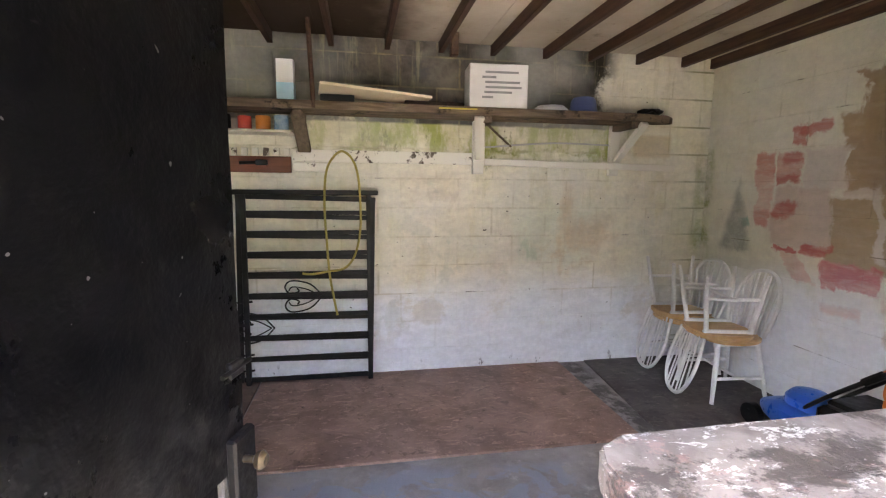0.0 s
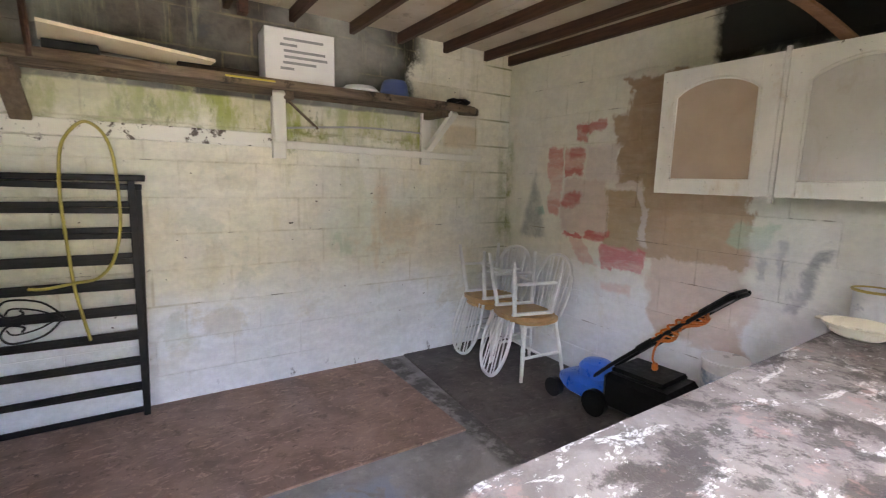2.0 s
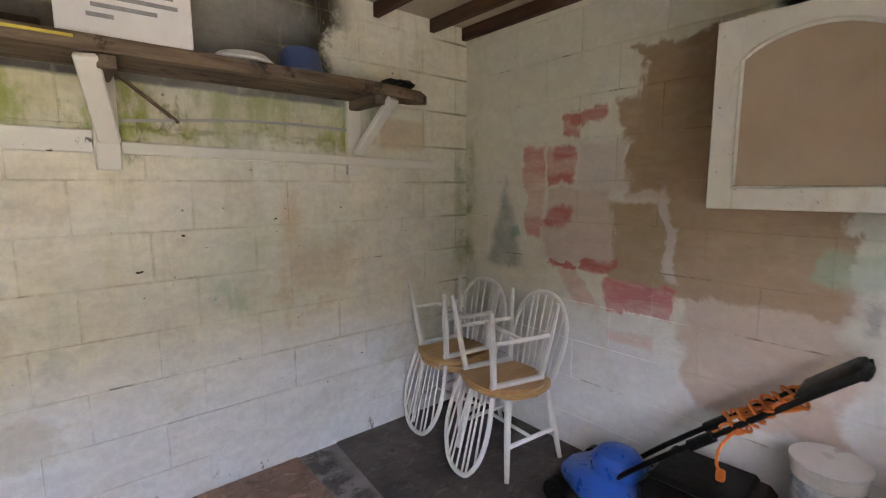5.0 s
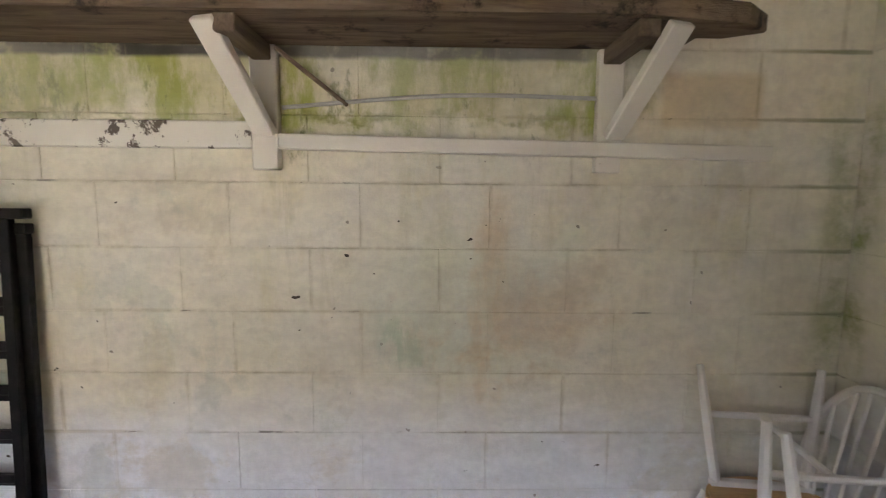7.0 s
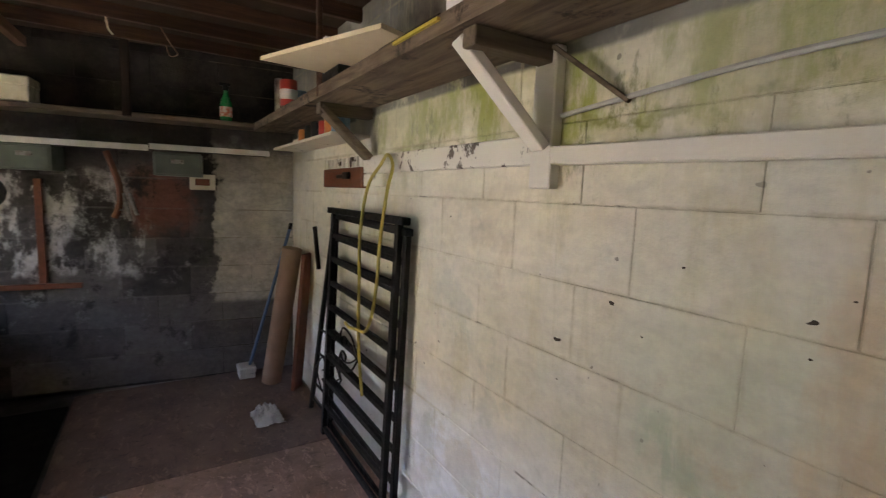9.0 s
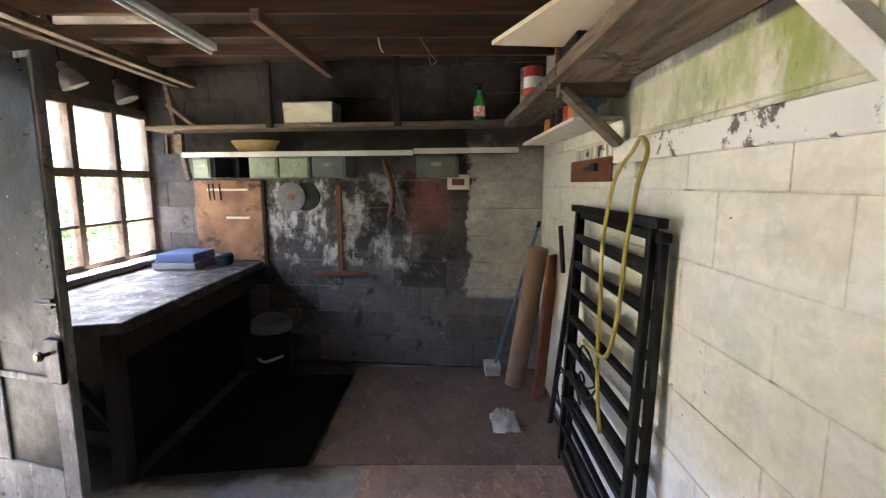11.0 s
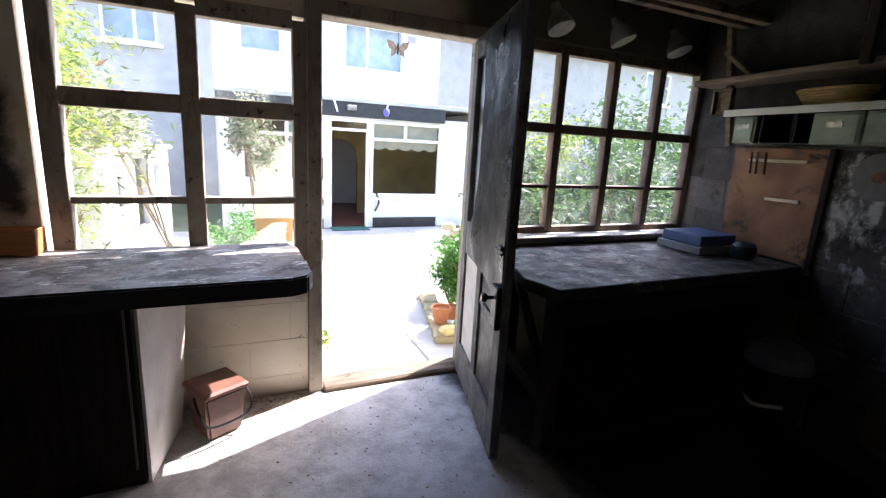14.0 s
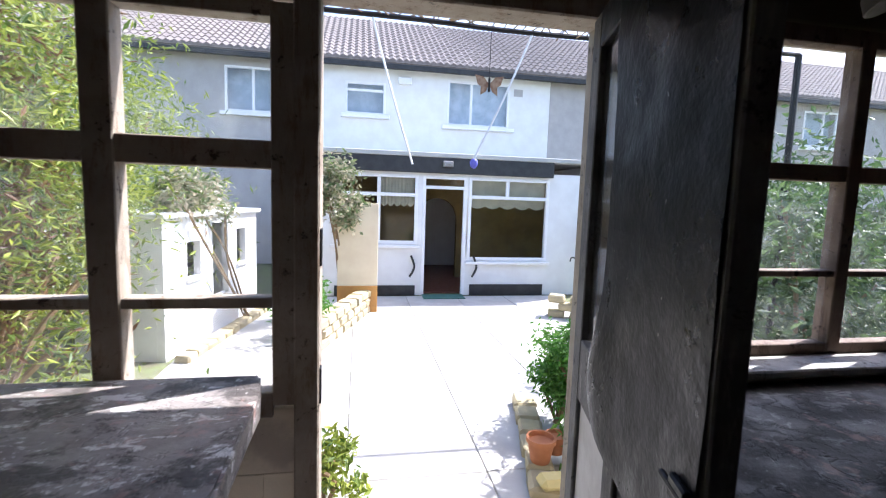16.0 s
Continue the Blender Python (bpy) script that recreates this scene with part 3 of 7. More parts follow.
def sheet_board(name, c1, c2, mark):
    g = Graph(name)
    col = g.mix(g.ramp(g.noise(3.0, 7, 0.7, 0.5), 0.3, 0.7), c1, c2)
    col = g.mix(g.ramp(g.noise(2.0, 6, 0.75, 0.8, g.stretch(1, 3, 1)), 0.55, 0.75, 0, 0.6), col, mark)
    col = g.mix(g.ramp(g.noise(40, 4, 0.7), 0.62, 0.72, 0, 0.5), col, tuple(min(1, c * 2.0) for c in c1))
    col = g.mix(g.ramp(g.noise(5, 7, 0.75, 1.5, g.stretch(0.4, 2.5, 1)), 0.60, 0.66, 0, 0.55), col, tuple(min(1, c * 1.6) for c in c1))
    col = g.mix(g.ramp(g.noise(9, 8, 0.78, 0.8, g.stretch(1, 2.2, 1)), 0.54, 0.62, 0, 0.5), col, tuple(min(1, c * 1.7) for c in c1))
    col = g.mix(g.ramp(g.noise(12, 8, 0.78, 0.5), 0.55, 0.64, 0, 0.7), col, tuple(c * 0.35 for c in c1))
    col = g.mix(g.ramp(g.noise(24, 4, 0.7), 0.66, 0.71, 0, 0.85), col, tuple(c * 0.22 for c in c1))
    return g.done(col, 0.7, 0.0, g.noise(60, 4, 0.7), 0.3, 0.004, 0.4)


def scarred(name, c1, c2, light, dark):
    """A worktop with worn patches, drips of pale paint, cracks and dark stains."""
    g = Graph(name)
    col = g.mix(g.ramp(g.noise(4.0, 7, 0.7, 0.5), 0.35, 0.65), c1, c2)
    col = g.mix(g.ramp(g.noise(11.0, 7, 0.75, 0.4, g.stretch(0.7, 1.4, 1)), 0.56, 0.60), col, light)
    col = g.mix(g.math("MULTIPLY", g.ramp(g.noise(5.0, 8, 0.78, 0.3), 0.49, 0.57), 0.85), col, dark)
    vein = g.math("ABSOLUTE", g.math("SUBTRACT", g.noise(4.5, 6, 0.65, 0.9), 0.5))
    col = g.mix(g.math("MULTIPLY", g.math("MULTIPLY", g.ramp(vein, 0.012, 0.003), g.ramp(g.noise(1.7), 0.5, 0.62)), 0.6), col, dark)
    col = g.mix(g.math("MULTIPLY", g.ramp(g.noise(30, 5, 0.75), 0.62, 0.67), 0.85), col, light)
    col = g.mix(g.math("MULTIPLY", g.ramp(g.noise(9, 6, 0.7), 0.57, 0.66), 0.4), col, (0.50, 0.30, 0.26))
    h = g.math("SUBTRACT", g.noise(45, 5, 0.7), g.math("MULTIPLY", g.ramp(vein, 0.02, 0.0), 1.5))
    return g.done(col, g.ramp(g.noise(8), 0.3, 0.7, 0.42, 0.75), 0.0, h, 0.45, 0.006, 0.4)


M_NORTH, M_EAST, M_WEST, M_SOUTH = north_paint(), east_paint(), west_paint(), south_paint()
M_CEIL, M_FLOOR = ceiling_paint(), floor_concrete()
M_RAFTER = timber("dark_stained_rafter", (0.05, 0.023, 0.013), (0.10, 0.048, 0.027), (14, 1, 14), 0.65)
M_OLDWOOD = timber("weathered_timber", (0.21, 0.155, 0.105), (0.085, 0.058, 0.038), (1, 9, 9), 0.85, (0.03, 0.021, 0.015), 0.54, 0.7)
M_OLDWOODY = timber("weathered_timber_cross", (0.20, 0.15, 0.105), (0.12, 0.088, 0.062), (14, 1, 14), 0.8, (0.10, 0.075, 0.055), 0.58)
M_BRACKET = flaked("painted_bracket", (0.80, 0.73, 0.61), (0.22, 0.16, 0.11), 0.61, 9)
M_RAIL = flaked("flaking_white_rail", (0.84, 0.81, 0.72), (0.12, 0.09, 0.07), 0.56, 9)
M_PALERAIL = flaked("cream_rail_paint", (0.83, 0.79, 0.70), (0.30, 0.24, 0.17), 0.66, 12)
M_FRAME = worn_frame("old_door_frame", (0.40, 0.345, 0.275), (0.30, 0.25, 0.195), (0.20, 0.135, 0.09), (0.05, 0.036, 0.028))
M_FRAMEW = worn_frame("bare_window_frame", (0.21, 0.155, 0.118), (0.14, 0.10, 0.074), (0.085, 0.055, 0.038), (0.025, 0.018, 0.014))
M_SILL = worn_frame("pale_sill_paint", (0.55, 0.53, 0.50), (0.42, 0.40, 0.37), (0.24, 0.21, 0.18), (0.08, 0.07, 0.06))
M_BLACKIRON = plain("black_gate_paint", (0.005, 0.005, 0.0055), (0.012, 0.0105, 0.01), 20, 0.5, 0.0, 0.2, 120, (0.04, 0.02, 0.012), 0.68, 0.25)
M_PLY = sheet_board("reddish_board", (0.34, 0.22, 0.168), (0.18, 0.112, 0.085), (0.085, 0.056, 0.045))
# the M_PLY board again, darkened to carry the dim light of the west corner
M_PLYDIM = sheet_board("dimmed_reddish_board", (0.17, 0.11, 0.086), (0.10, 0.064, 0.05), (0.05, 0.035, 0.03))
M_DARKBOARD = sheet_board("dark_grey_board", (0.125, 0.108, 0.10), (0.06, 0.051, 0.047), (0.23, 0.205, 0.19))
M_DOORBLACK = plain("black_door_sheet", (0.003, 0.003, 0.0035), (0.006, 0.006, 0.007), 5, 0.5, 0.0, 0.35, 60, (0.02, 0.019, 0.018), 0.70, 0.14)
def black_sheet():
    g = Graph("black_tarred_sheet")
    col = g.mix(g.ramp(g.noise(3, 6, 0.7), 0.35, 0.7), (0.004, 0.004, 0.0045), (0.009, 0.009, 0.0105))
    scratch = g.ramp(g.noise(9, 7, 0.75, 0.0, g.stretch(1, 1, 5)), 0.66, 0.74)
    col = g.mix(g.math("MULTIPLY", scratch, 0.8), col, (0.03, 0.028, 0.027))
    col = g.mix(g.math("MULTIPLY", g.ramp(g.noise(2.4, 8, 0.75, 0.5), 0.55, 0.68), 0.6), col, (0.028, 0.027, 0.026))
    dust = g.math("MULTIPLY", g.ramp(g.math("ADD", g.z, g.math("MULTIPLY", g.noise(3, 5, 0.6), 0.3)), 1.36, 1.10), g.ramp(g.noise(6, 7, 0.75, 0.4), 0.38, 0.62))
    col = g.mix(g.math("MULTIPLY", dust, 0.7), col, (0.05, 0.048, 0.046))
    col = g.mix(g.ramp(g.noise(34, 2, 0.5), 0.75, 0.758), col, (0.25, 0.24, 0.23))
    return g.done(col, g.ramp(g.noise(4, 6, 0.7), 0.35, 0.65, 0.24, 0.46), 0.0, g.math("ADD", g.noise(5, 5, 0.6), g.math("MULTIPLY", g.noise(60, 4), 0.2)), 0.4, 0.02, 0.2)


M_SHEET = black_sheet()
M_DOORPAINT = worn_frame("grey_door_paint", (0.14, 0.135, 0.13), (0.07, 0.066, 0.062), (0.22, 0.205, 0.19), (0.012, 0.011, 0.01))
M_GLASS = glass("dusty_glass", 0.04)
M_CLEAR = glass("clean_glass", 0.01)
M_COUNTER = scarred("worn_counter", (0.33, 0.295, 0.27), (0.19, 0.165, 0.15), (0.70, 0.68, 0.65), (0.065, 0.055, 0.05))
M_BENCH = scarred("dark_bench_top", (0.05, 0.043, 0.04), (0.02, 0.016, 0.014), (0.18, 0.17, 0.165), (0.012, 0.010, 0.009))
M_DARKWOOD = timber("dark_wood", (0.016, 0.010, 0.007), (0.035, 0.020, 0.013), (14, 14, 1), 0.7, spec=0.2)

# ---------- shed shell ----------
XE, YN, YS, ZC = 3.22, 3.80, 0.38, 2.555
WSKEW = math.degrees(math.atan2(0.40, 3.42))


def west_x(y, off=0.0):
    """x of the west wall's face at y, off metres into the room."""
    return -1.80 - 0.40 * (3.8 - y) / 3.42 + off


bm = B()
box(bm, (-2.7, YS - 0.12, -0.25), (3.6, 4.2, 0.0))
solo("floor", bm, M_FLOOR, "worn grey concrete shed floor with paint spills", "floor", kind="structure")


def backing(name, a, b, material, label, m=None):
    bm = B()
    box(bm, a, b)
    ob = solo(name, bm, material, label, "wall", kind="structure")
    if m:
        ob.matrix_basis = m
    return ob


wall_north = backing("wall_north", (-2.3, YN + 0.002, -0.03), (XE + 0.3, YN + 0.22, 2.85), M_NORTH, "cream painted concrete block wall with green mould and stains")
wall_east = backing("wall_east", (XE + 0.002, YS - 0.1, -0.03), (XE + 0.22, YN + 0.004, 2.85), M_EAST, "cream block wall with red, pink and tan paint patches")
M_WESTPOSE = pose(-1.80, 3.8, 0, 0, 0, -WSKEW)
wall_west = backing("wall_west", (-0.22, -3.445, -0.03), (-0.005, 0.0, 2.85), M_WEST, "sooty bare block wall with flaking whitewash, dimness in its colour", M_WESTPOSE)


bm = B()
box(bm, (-2.6, YS - 0.12, ZC), (XE + 0.25, YN + 0.22, ZC + 0.03))
for x in (-1.2, 0.0, 1.2, 2.4):
    box(bm, (x - 0.006, YS + 0.1, ZC - 0.004), (x + 0.006, YN, ZC))
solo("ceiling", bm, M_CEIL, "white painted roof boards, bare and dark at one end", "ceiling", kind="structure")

RAFTERS = [3.19, 2.92, 2.51, 2.10, 1.72, 1.30, 0.90, 0.50, 0.10, -0.32, -0.72, -1.13, -1.54]
for x in RAFTERS:
    bm = B()
    box(bm, (x - 0.019, YS, 2.475), (x + 0.019, YN - 0.002, ZC - 0.002), 0.003)
    solo("rafter", bm, M_RAFTER, "dark brown stained timber roof rafter", "rafter", "roof rafters", "structure")

# ---------- south wall with door opening and two windows ----------
DX0, DX1 = -0.31, 0.62          # door opening
bm = B()
box(bm, (0.70, YS - 0.12, -0.2), (1.95, YS - 0.005, 0.80))
box(bm, (1.88, YS - 0.12, 0.80), (XE + 0.2, YS - 0.005, 2.85))
box(bm, (1.95, YS - 0.12, -0.2), (XE + 0.2, YS - 0.005, 0.80))
box(bm, (-2.6, YS - 0.12, -0.2), (-0.36, YS + 0.05, 0.921))
box(bm, (-2.6, YS - 0.12, 2.19), (1.88, YS, 2.85))
box(bm, (0.702, YS - 0.11, 2.10), (1.88, YS - 0.006, 2.189))
box(bm, (-2.6, YS - 0.11, 2.15), (-0.394, YS + 0.05, 2.189))
box(bm, (-0.43, YS - 0.11, 0.921), (-0.392, YS + 0.05, 2.19))
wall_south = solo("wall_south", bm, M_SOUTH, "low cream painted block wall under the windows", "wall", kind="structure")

frame_ob = thing("door_1", (DX0, YS, 0), "black sheeted wooden shed door standing open inwards", "door")
tagged(frame_ob, kind="structure")
for nm, a, b in (("jamb", (DX0 - 0.08, YS - 0.10, -0.2), (DX0, YS + 0.03, 2.19)), ("jamb", (DX1, YS - 0.10, -0.2), (DX1 + 0.08, YS + 0.03, 2.19)),
                 ("head", (DX0 - 0.08, YS - 0.10, 2.12), (DX1 + 0.08, YS + 0.031, 2.20))):
    bm = B()
    box(bm, a, b, 0.006)
    part(nm, bm, M_FRAME, frame_ob, "flaking white door frame", True)
bm = B()
box(bm, (DX0, YS - 0.10, -0.2), (DX1, YS + 0.06, 0.035), 0.012)
part("threshold", bm, M_OLDWOOD, frame_ob, "broken timber threshold", True)
for z in (1.34, 0.88):
    bm = B()
    box(bm, (DX1 - 0.006, YS - 0.02, z - 0.06), (DX1 + 0.002, YS + 0.02, z + 0.06), 0.002)
    part("strike_plate", bm, M_BLACKIRON, frame_ob, "worn metal strike plate", True)


def window(name, xs, zs, y, depth, material, label, bars, sill, mid_z=()):
    """A timber window: frame members at xs and zs, a pane in each light."""
    ob = thing(name, (xs[0], y, zs[0]), label, "window")
    tagged(ob, kind="structure")
    w = bars
    for x in xs:
        bm = B()
        box(bm, (x - w / 2, y - depth, zs[0]), (x + w / 2, y, zs[-1]), 0.004)
        part("mullion", bm, material, ob, "", True)
    for i, z in enumerate(zs):
        for xa, xb in zip(xs, xs[1:]):
            t = w if z not in mid_z else w * 0.4
            bm = B()
            box(bm, (xa + w / 2, y - depth + 0.006, z - t / 2), (xb - w / 2, y - 0.006, z + t / 2), 0.003)
            part("glazing_bar", bm, material, ob, "", True)
    for za, zb in zip(zs, zs[1:]):
        for xa, xb in zip(xs, xs[1:]):
            bm = B()
            box(bm, (xa + w / 2, y - depth * 0.55, za), (xb - w / 2, y - depth * 0.55 + 0.004, zb))
            p = part("pane", bm, M_GLASS, ob, "dusty glass pane", True)
            p.visible_shadow = False
    if sill:
        bm = B()
        box(bm, (xs[0] - 0.02, y - depth - 0.02, sill[0]), (xs[-1] + 0.02, y + sill[1], sill[0] + 0.03), 0.006)
        part("window_sill", bm, M_SILL, ob, "worn pale grey sill", True)
    return ob


window("window_1", (0.725, 1.245, 1.80), (0.82, 1.16, 1.625, 2.075), YS + 0.02, 0.08, M_FRAME, "flaking white timber window with six dusty panes", 0.085, None, (1.16,))
window("window_2", (-0.46, -0.90, -1.34, -1.77, -2.17), (0.965, 1.27, 1.65, 2.14), YS + 0.07, 0.07, M_FRAMEW, "weathered brown timber window with twelve panes", 0.06, (0.923, 0.15), (1.27,))

# ---------- door leaf ----------
LEAF = pose(-0.275, YS + 0.06, 0, 0, 0, 90 - 15.3)   # local x runs from hinge to free edge, local -y is the outer face
leaf = thing("door_leaf", (0, 0, 0), "black sheeted wooden shed door standing open inwards", "door")
leaf.matrix_basis = LEAF
DW, DH = 0.965, 2.10
for nm, a, b in (("stile", (0, -0.022, 0.04), (0.10, 0.022, DH)), ("stile", (DW - 0.10, -0.022, 0.04), (DW, 0.022, DH)),
                 ("rail", (0.10, -0.021, DH - 0.11), (DW - 0.10, 0.021, DH)), ("rail", (0.10, -0.021, 0.86), (DW - 0.10, 0.021, 1.06)),
                 ("rail", (0.10, -0.021, 0.04), (DW - 0.10, 0.021, 0.26)), ("stile", (0.44, -0.020, 0.26), (0.53, 0.020, 0.86))):
    bm = B()
    box(bm, a, b, 0.004)
    part(nm, bm, M_DOORPAINT if nm != "rail" or a[2] < 1 else M_DOORBLACK, leaf, "")
bm = B()
box(bm, (0.10, -0.008, 0.26), (0.44, 0.008, 0.86))
part("panel", bm, plain("pale_panel", (0.50, 0.48, 0.45), (0.38, 0.36, 0.33), 6, 0.6), leaf, "pale lower door panel")
bm = B()
box(bm, (0.53, -0.008, 0.26), (DW - 0.10, 0.008, 0.86))
part("panel", bm, M_DOORBLACK, leaf, "black lower door panel with peeling paint")
bm = B()
box(bm, (0.53, -0.018, 0.68), (DW - 0.10, 0.004, 0.71), 0.003)
part("batten", bm, M_DOORPAINT, leaf)
bm = B()
box(bm, (0.10, -0.003, 1.06), (DW - 0.10, 0.003, DH - 0.11))
pane_ob = part("pane", bm, M_GLASS, leaf, "door glass")
pane_ob.visible_shadow = False
# buckled black sheet tacked over the outer face
bm = B()
NX, NZ = 14, 30
grid = []
for i in range(NX + 1):
    col_ = []
    for k in range(NZ + 1):
        u, v = i / NX, k / NZ
        x = 0.36 + (DW - 0.012 - 0.36) * u + (0.02 * noise.noise((v * 6, 1.3, 0)) if i == 0 else 0)
        z = 0.90 + (DH - 0.93) * v + (0.05 * noise.noise((u * 3, 7.1, 0)) - 0.10 * u if k == 0 else 0)
        edge = math.exp(-((u - 0.12) / 0.22) ** 2) * math.exp(-((v - 0.12) / 0.14) ** 2)
        y = -0.026 - 0.012 * abs(noise.noise((u * 2.2, v * 4, 3))) - 0.035 * edge
        col_.append(bm.verts.new((x, y, z)))
    grid.append(col_)
for i in range(NX):
    for k in range(NZ):
        bm.faces.new((grid[i][k], grid[i + 1][k], grid[i + 1][k + 1], grid[i][k + 1]))
bmesh.ops.solidify(bm, geom=bm.faces[:], thickness=0.003)
part("sheet", bm, M_SHEET, leaf, "buckled black sheet over the door")
M_STEEL = plain("worn_steel", (0.45, 0.44, 0.42), (0.25, 0.22, 0.2), 25, 0.35, 1.0, 0.2, 120)
bm = B()
box(bm, (DW - 0.09, -0.05, 0.70), (DW + 0.004, -0.024, 0.90), 0.006)
lock_ob = part("lock", bm, M_BLACKIRON, leaf, "black rim lock")
bm = B()
lathe(bm, [(0.009, 0), (0.009, 0.025), (0.02, 0.032), (0.023, 0.044), (0.014, 0.055)], 14)
bm.transform(pose(DW - 0.055, -0.05, 0.84, 90, 0, 0))
part("knob", bm, plain("tarnished_brass", (0.16, 0.12, 0.07), (0.05, 0.04, 0.03), 30, 0.45, 0.8), lock_ob, "worn metal knob")
bm = B()
rod(bm, (DW - 0.11, -0.040, 1.06), (DW + 0.012, -0.040, 1.06), 0.006)
box(bm, (DW - 0.08, -0.043, 1.04), (DW - 0.02, -0.028, 1.08), 0.004)
part("bolt", bm, M_BLACKIRON, leaf, "sliding metal bolt")

# ---------- floor boards ----------
bm = B()
box(bm, (-0.46, 2.56, 0.001), (1.93, 3.79, 0.017), 0.003)
solo("floor_board", bm, M_PLY, "worn reddish brown board lying on the floor", "board")
bm = B()
box(bm, (-1.86, 2.275, 0.001), (-0.47, 3.78, 0.015), 0.003)
solo("floor_board", bm, M_PLYDIM, "worn reddish brown board in the dark corner", "board")
bm = B()
slab(bm, [(2.02, 2.10, 0.001), (3.20, 1.95, 0.001), (3.20, 3.78, 0.001), (2.17, 3.79, 0.001)], (0, 0, 0.013))
solo("floor_sheet", bm, M_DARKBOARD, "dark grey sheet lying on the floor under the chairs", "board")
bm = B()
slab(bm, [(1.95, 1.20, 0.001), (3.20, 1.12, 0.001), (3.20, 1.945, 0.001), (2.04, 2.09, 0.001)], (0, 0, 0.010))
solo("floor_sheet", bm, M_DARKBOARD, "dark grey sheet lying beside the counter", "board")
M_MAT = plain("black_mat", (0.007, 0.0065, 0.0065), (0.013, 0.012, 0.0115), 12, 0.95, 0, 0.6, 160, spec=0.1)
bm = B()
slab(bm, [(-0.37, 1.39, 0.001), (-0.47, 2.24, 0.001), (-1.70, 2.26, 0.001), (-1.70, 1.39, 0.001)], (0, 0, 0.012))
solo("floor_mat", bm, M_MAT, "black rubber mat on the floor before the workbench", "mat")

# ---------- counter by the door ----------
counter = thing("counter", (0.775, 0.42, 0), "thick worn worktop spattered with old paint", "worktop")
bm = B()
pts = [(0.80, 0.41), (3.20, 0.41), (3.20, 1.15), (0.86, 1.118), (0.79, 1.08), (0.765, 1.02), (0.775, 0.55)]
slab(bm, [(x, y, 0.852) for x, y in pts], (0, 0, 0.08))
bmesh.ops.bevel(bm, geom=[e for e in bm.edges], offset=0.008, segments=2, affect="EDGES")
top_ob = part("worktop", bm, M_COUNTER, counter, "", True)
# the edge facing the room is backlit; its shade is put into this black
top_ob.data.materials.append(timber("backlit_worktop_edge", (0.012, 0.009, 0.008), (0.035, 0.026, 0.02), (1, 9, 9), 0.8, (0.30, 0.27, 0.24), 0.66, 0.6))
for f in top_ob.data.polygons:
    if f.normal.y > 0.5:
        f.material_index = 1
base = thing("base_cabinet", (1.45, 0.45, 0), "dark brown base cabinet under the worktop", "cabinet")
bm = B()
box(bm, (1.46, 0.44, 0.002), (3.18, 0.96, 0.85), 0.004)
part("body", bm, M_DARKWOOD, base, "", True)
for i in range(3):
    x0 = 1.48 + i * 0.565
    bm = B()
    box(bm, (x0, 0.962, 0.09), (x0 + 0.55, 0.985, 0.83), 0.006)
    d = part("door", bm, M_DARKWOOD, base, "dark brown flush door", True)
    bm = B()
    tube(bm, glide([(x0 + 0.49, 0.985, 0.55), (x0 + 0.49, 1.01, 0.56), (x0 + 0.49, 1.01, 0.66), (x0 + 0.49, 0.985, 0.67)], 4), 0.005)
    part("handle", bm, M_STEEL, d, "", True)
bm = B()
slab(bm, [(1.44, 0.95, 0.002), (1.36, 0.52, 0.002), (1.30, 0.50, 0.84), (1.44, 0.95, 0.84)], (0.012, 0, 0))
solo("side_panel", bm, plain("white_panel", (0.74, 0.70, 0.66), (0.60, 0.54, 0.49), 4, 0.5, dirt=(0.4, 0.33, 0.27), dirt_at=0.66), "off-white board standing under the worktop", "board")

M_SOOTYLEG = timber("sooty_leg", (0.045, 0.032, 0.024), (0.018, 0.013, 0.010), (14, 14, 1), 0.85)
M_UNDERSHADE = timber("under_bench_shade", (0.006, 0.005, 0.0045), (0.011, 0.009, 0.0075), (14, 14, 1), 0.9, spec=0.1)
# ---------- workbench at the other window ----------
wb = thing("workbench", (-1.9, 0.6, 0), "dark timber workbench with a scarred top", "workbench")
bm = B()
slab(bm, [(-2.16, 0.56, 0.84), (-0.42, 0.56, 0.84), (-0.19, 1.24, 0.84), (-0.24, 1.45, 0.84), (-2.06, 1.43, 0.84)], (0, 0, 0.06))
bmesh.ops.bevel(bm, geom=bm.edges[:], offset=0.006, segments=1, affect="EDGES")
part("worktop", bm, M_BENCH, wb, "scarred dark bench top", True)
bm = B()
box(bm, (-1.94, 1.385, 0.70), (-0.26, 1.415, 0.838), 0.004)
part("apron", bm, M_DARKWOOD, wb, "", True)
for x, y in ((-0.34, 1.32), (-0.50, 0.68), (-1.86, 1.32), (-1.86, 0.68)):
    bm = B()
    box(bm, (x - 0.04, y - 0.04, 0.002), (x + 0.04, y + 0.04, 0.838), 0.005)
    part("leg", bm, M_SOOTYLEG, wb, "", True)
# added black panel: stands in for the deep shade under the bench
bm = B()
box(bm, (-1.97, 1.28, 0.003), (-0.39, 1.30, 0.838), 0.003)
part("shade_panel", bm, M_UNDERSHADE, wb, "black panel added for the shade under the bench", True)
bm = B()
bar(bm, (-0.36, 1.28, 0.30), (-0.50, 0.70, 0.80), 0.05, 0.03, 0.003)
part("brace", bm, M_SOOTYLEG, wb, "", True)
bm = B()
bar(bm, (-0.36, 1.29, 0.22), (-0.50, 0.70, 0.22), 0.03, 0.09, 0.003)
part("stretcher", bm, M_SOOTYLEG, wb, "", True)

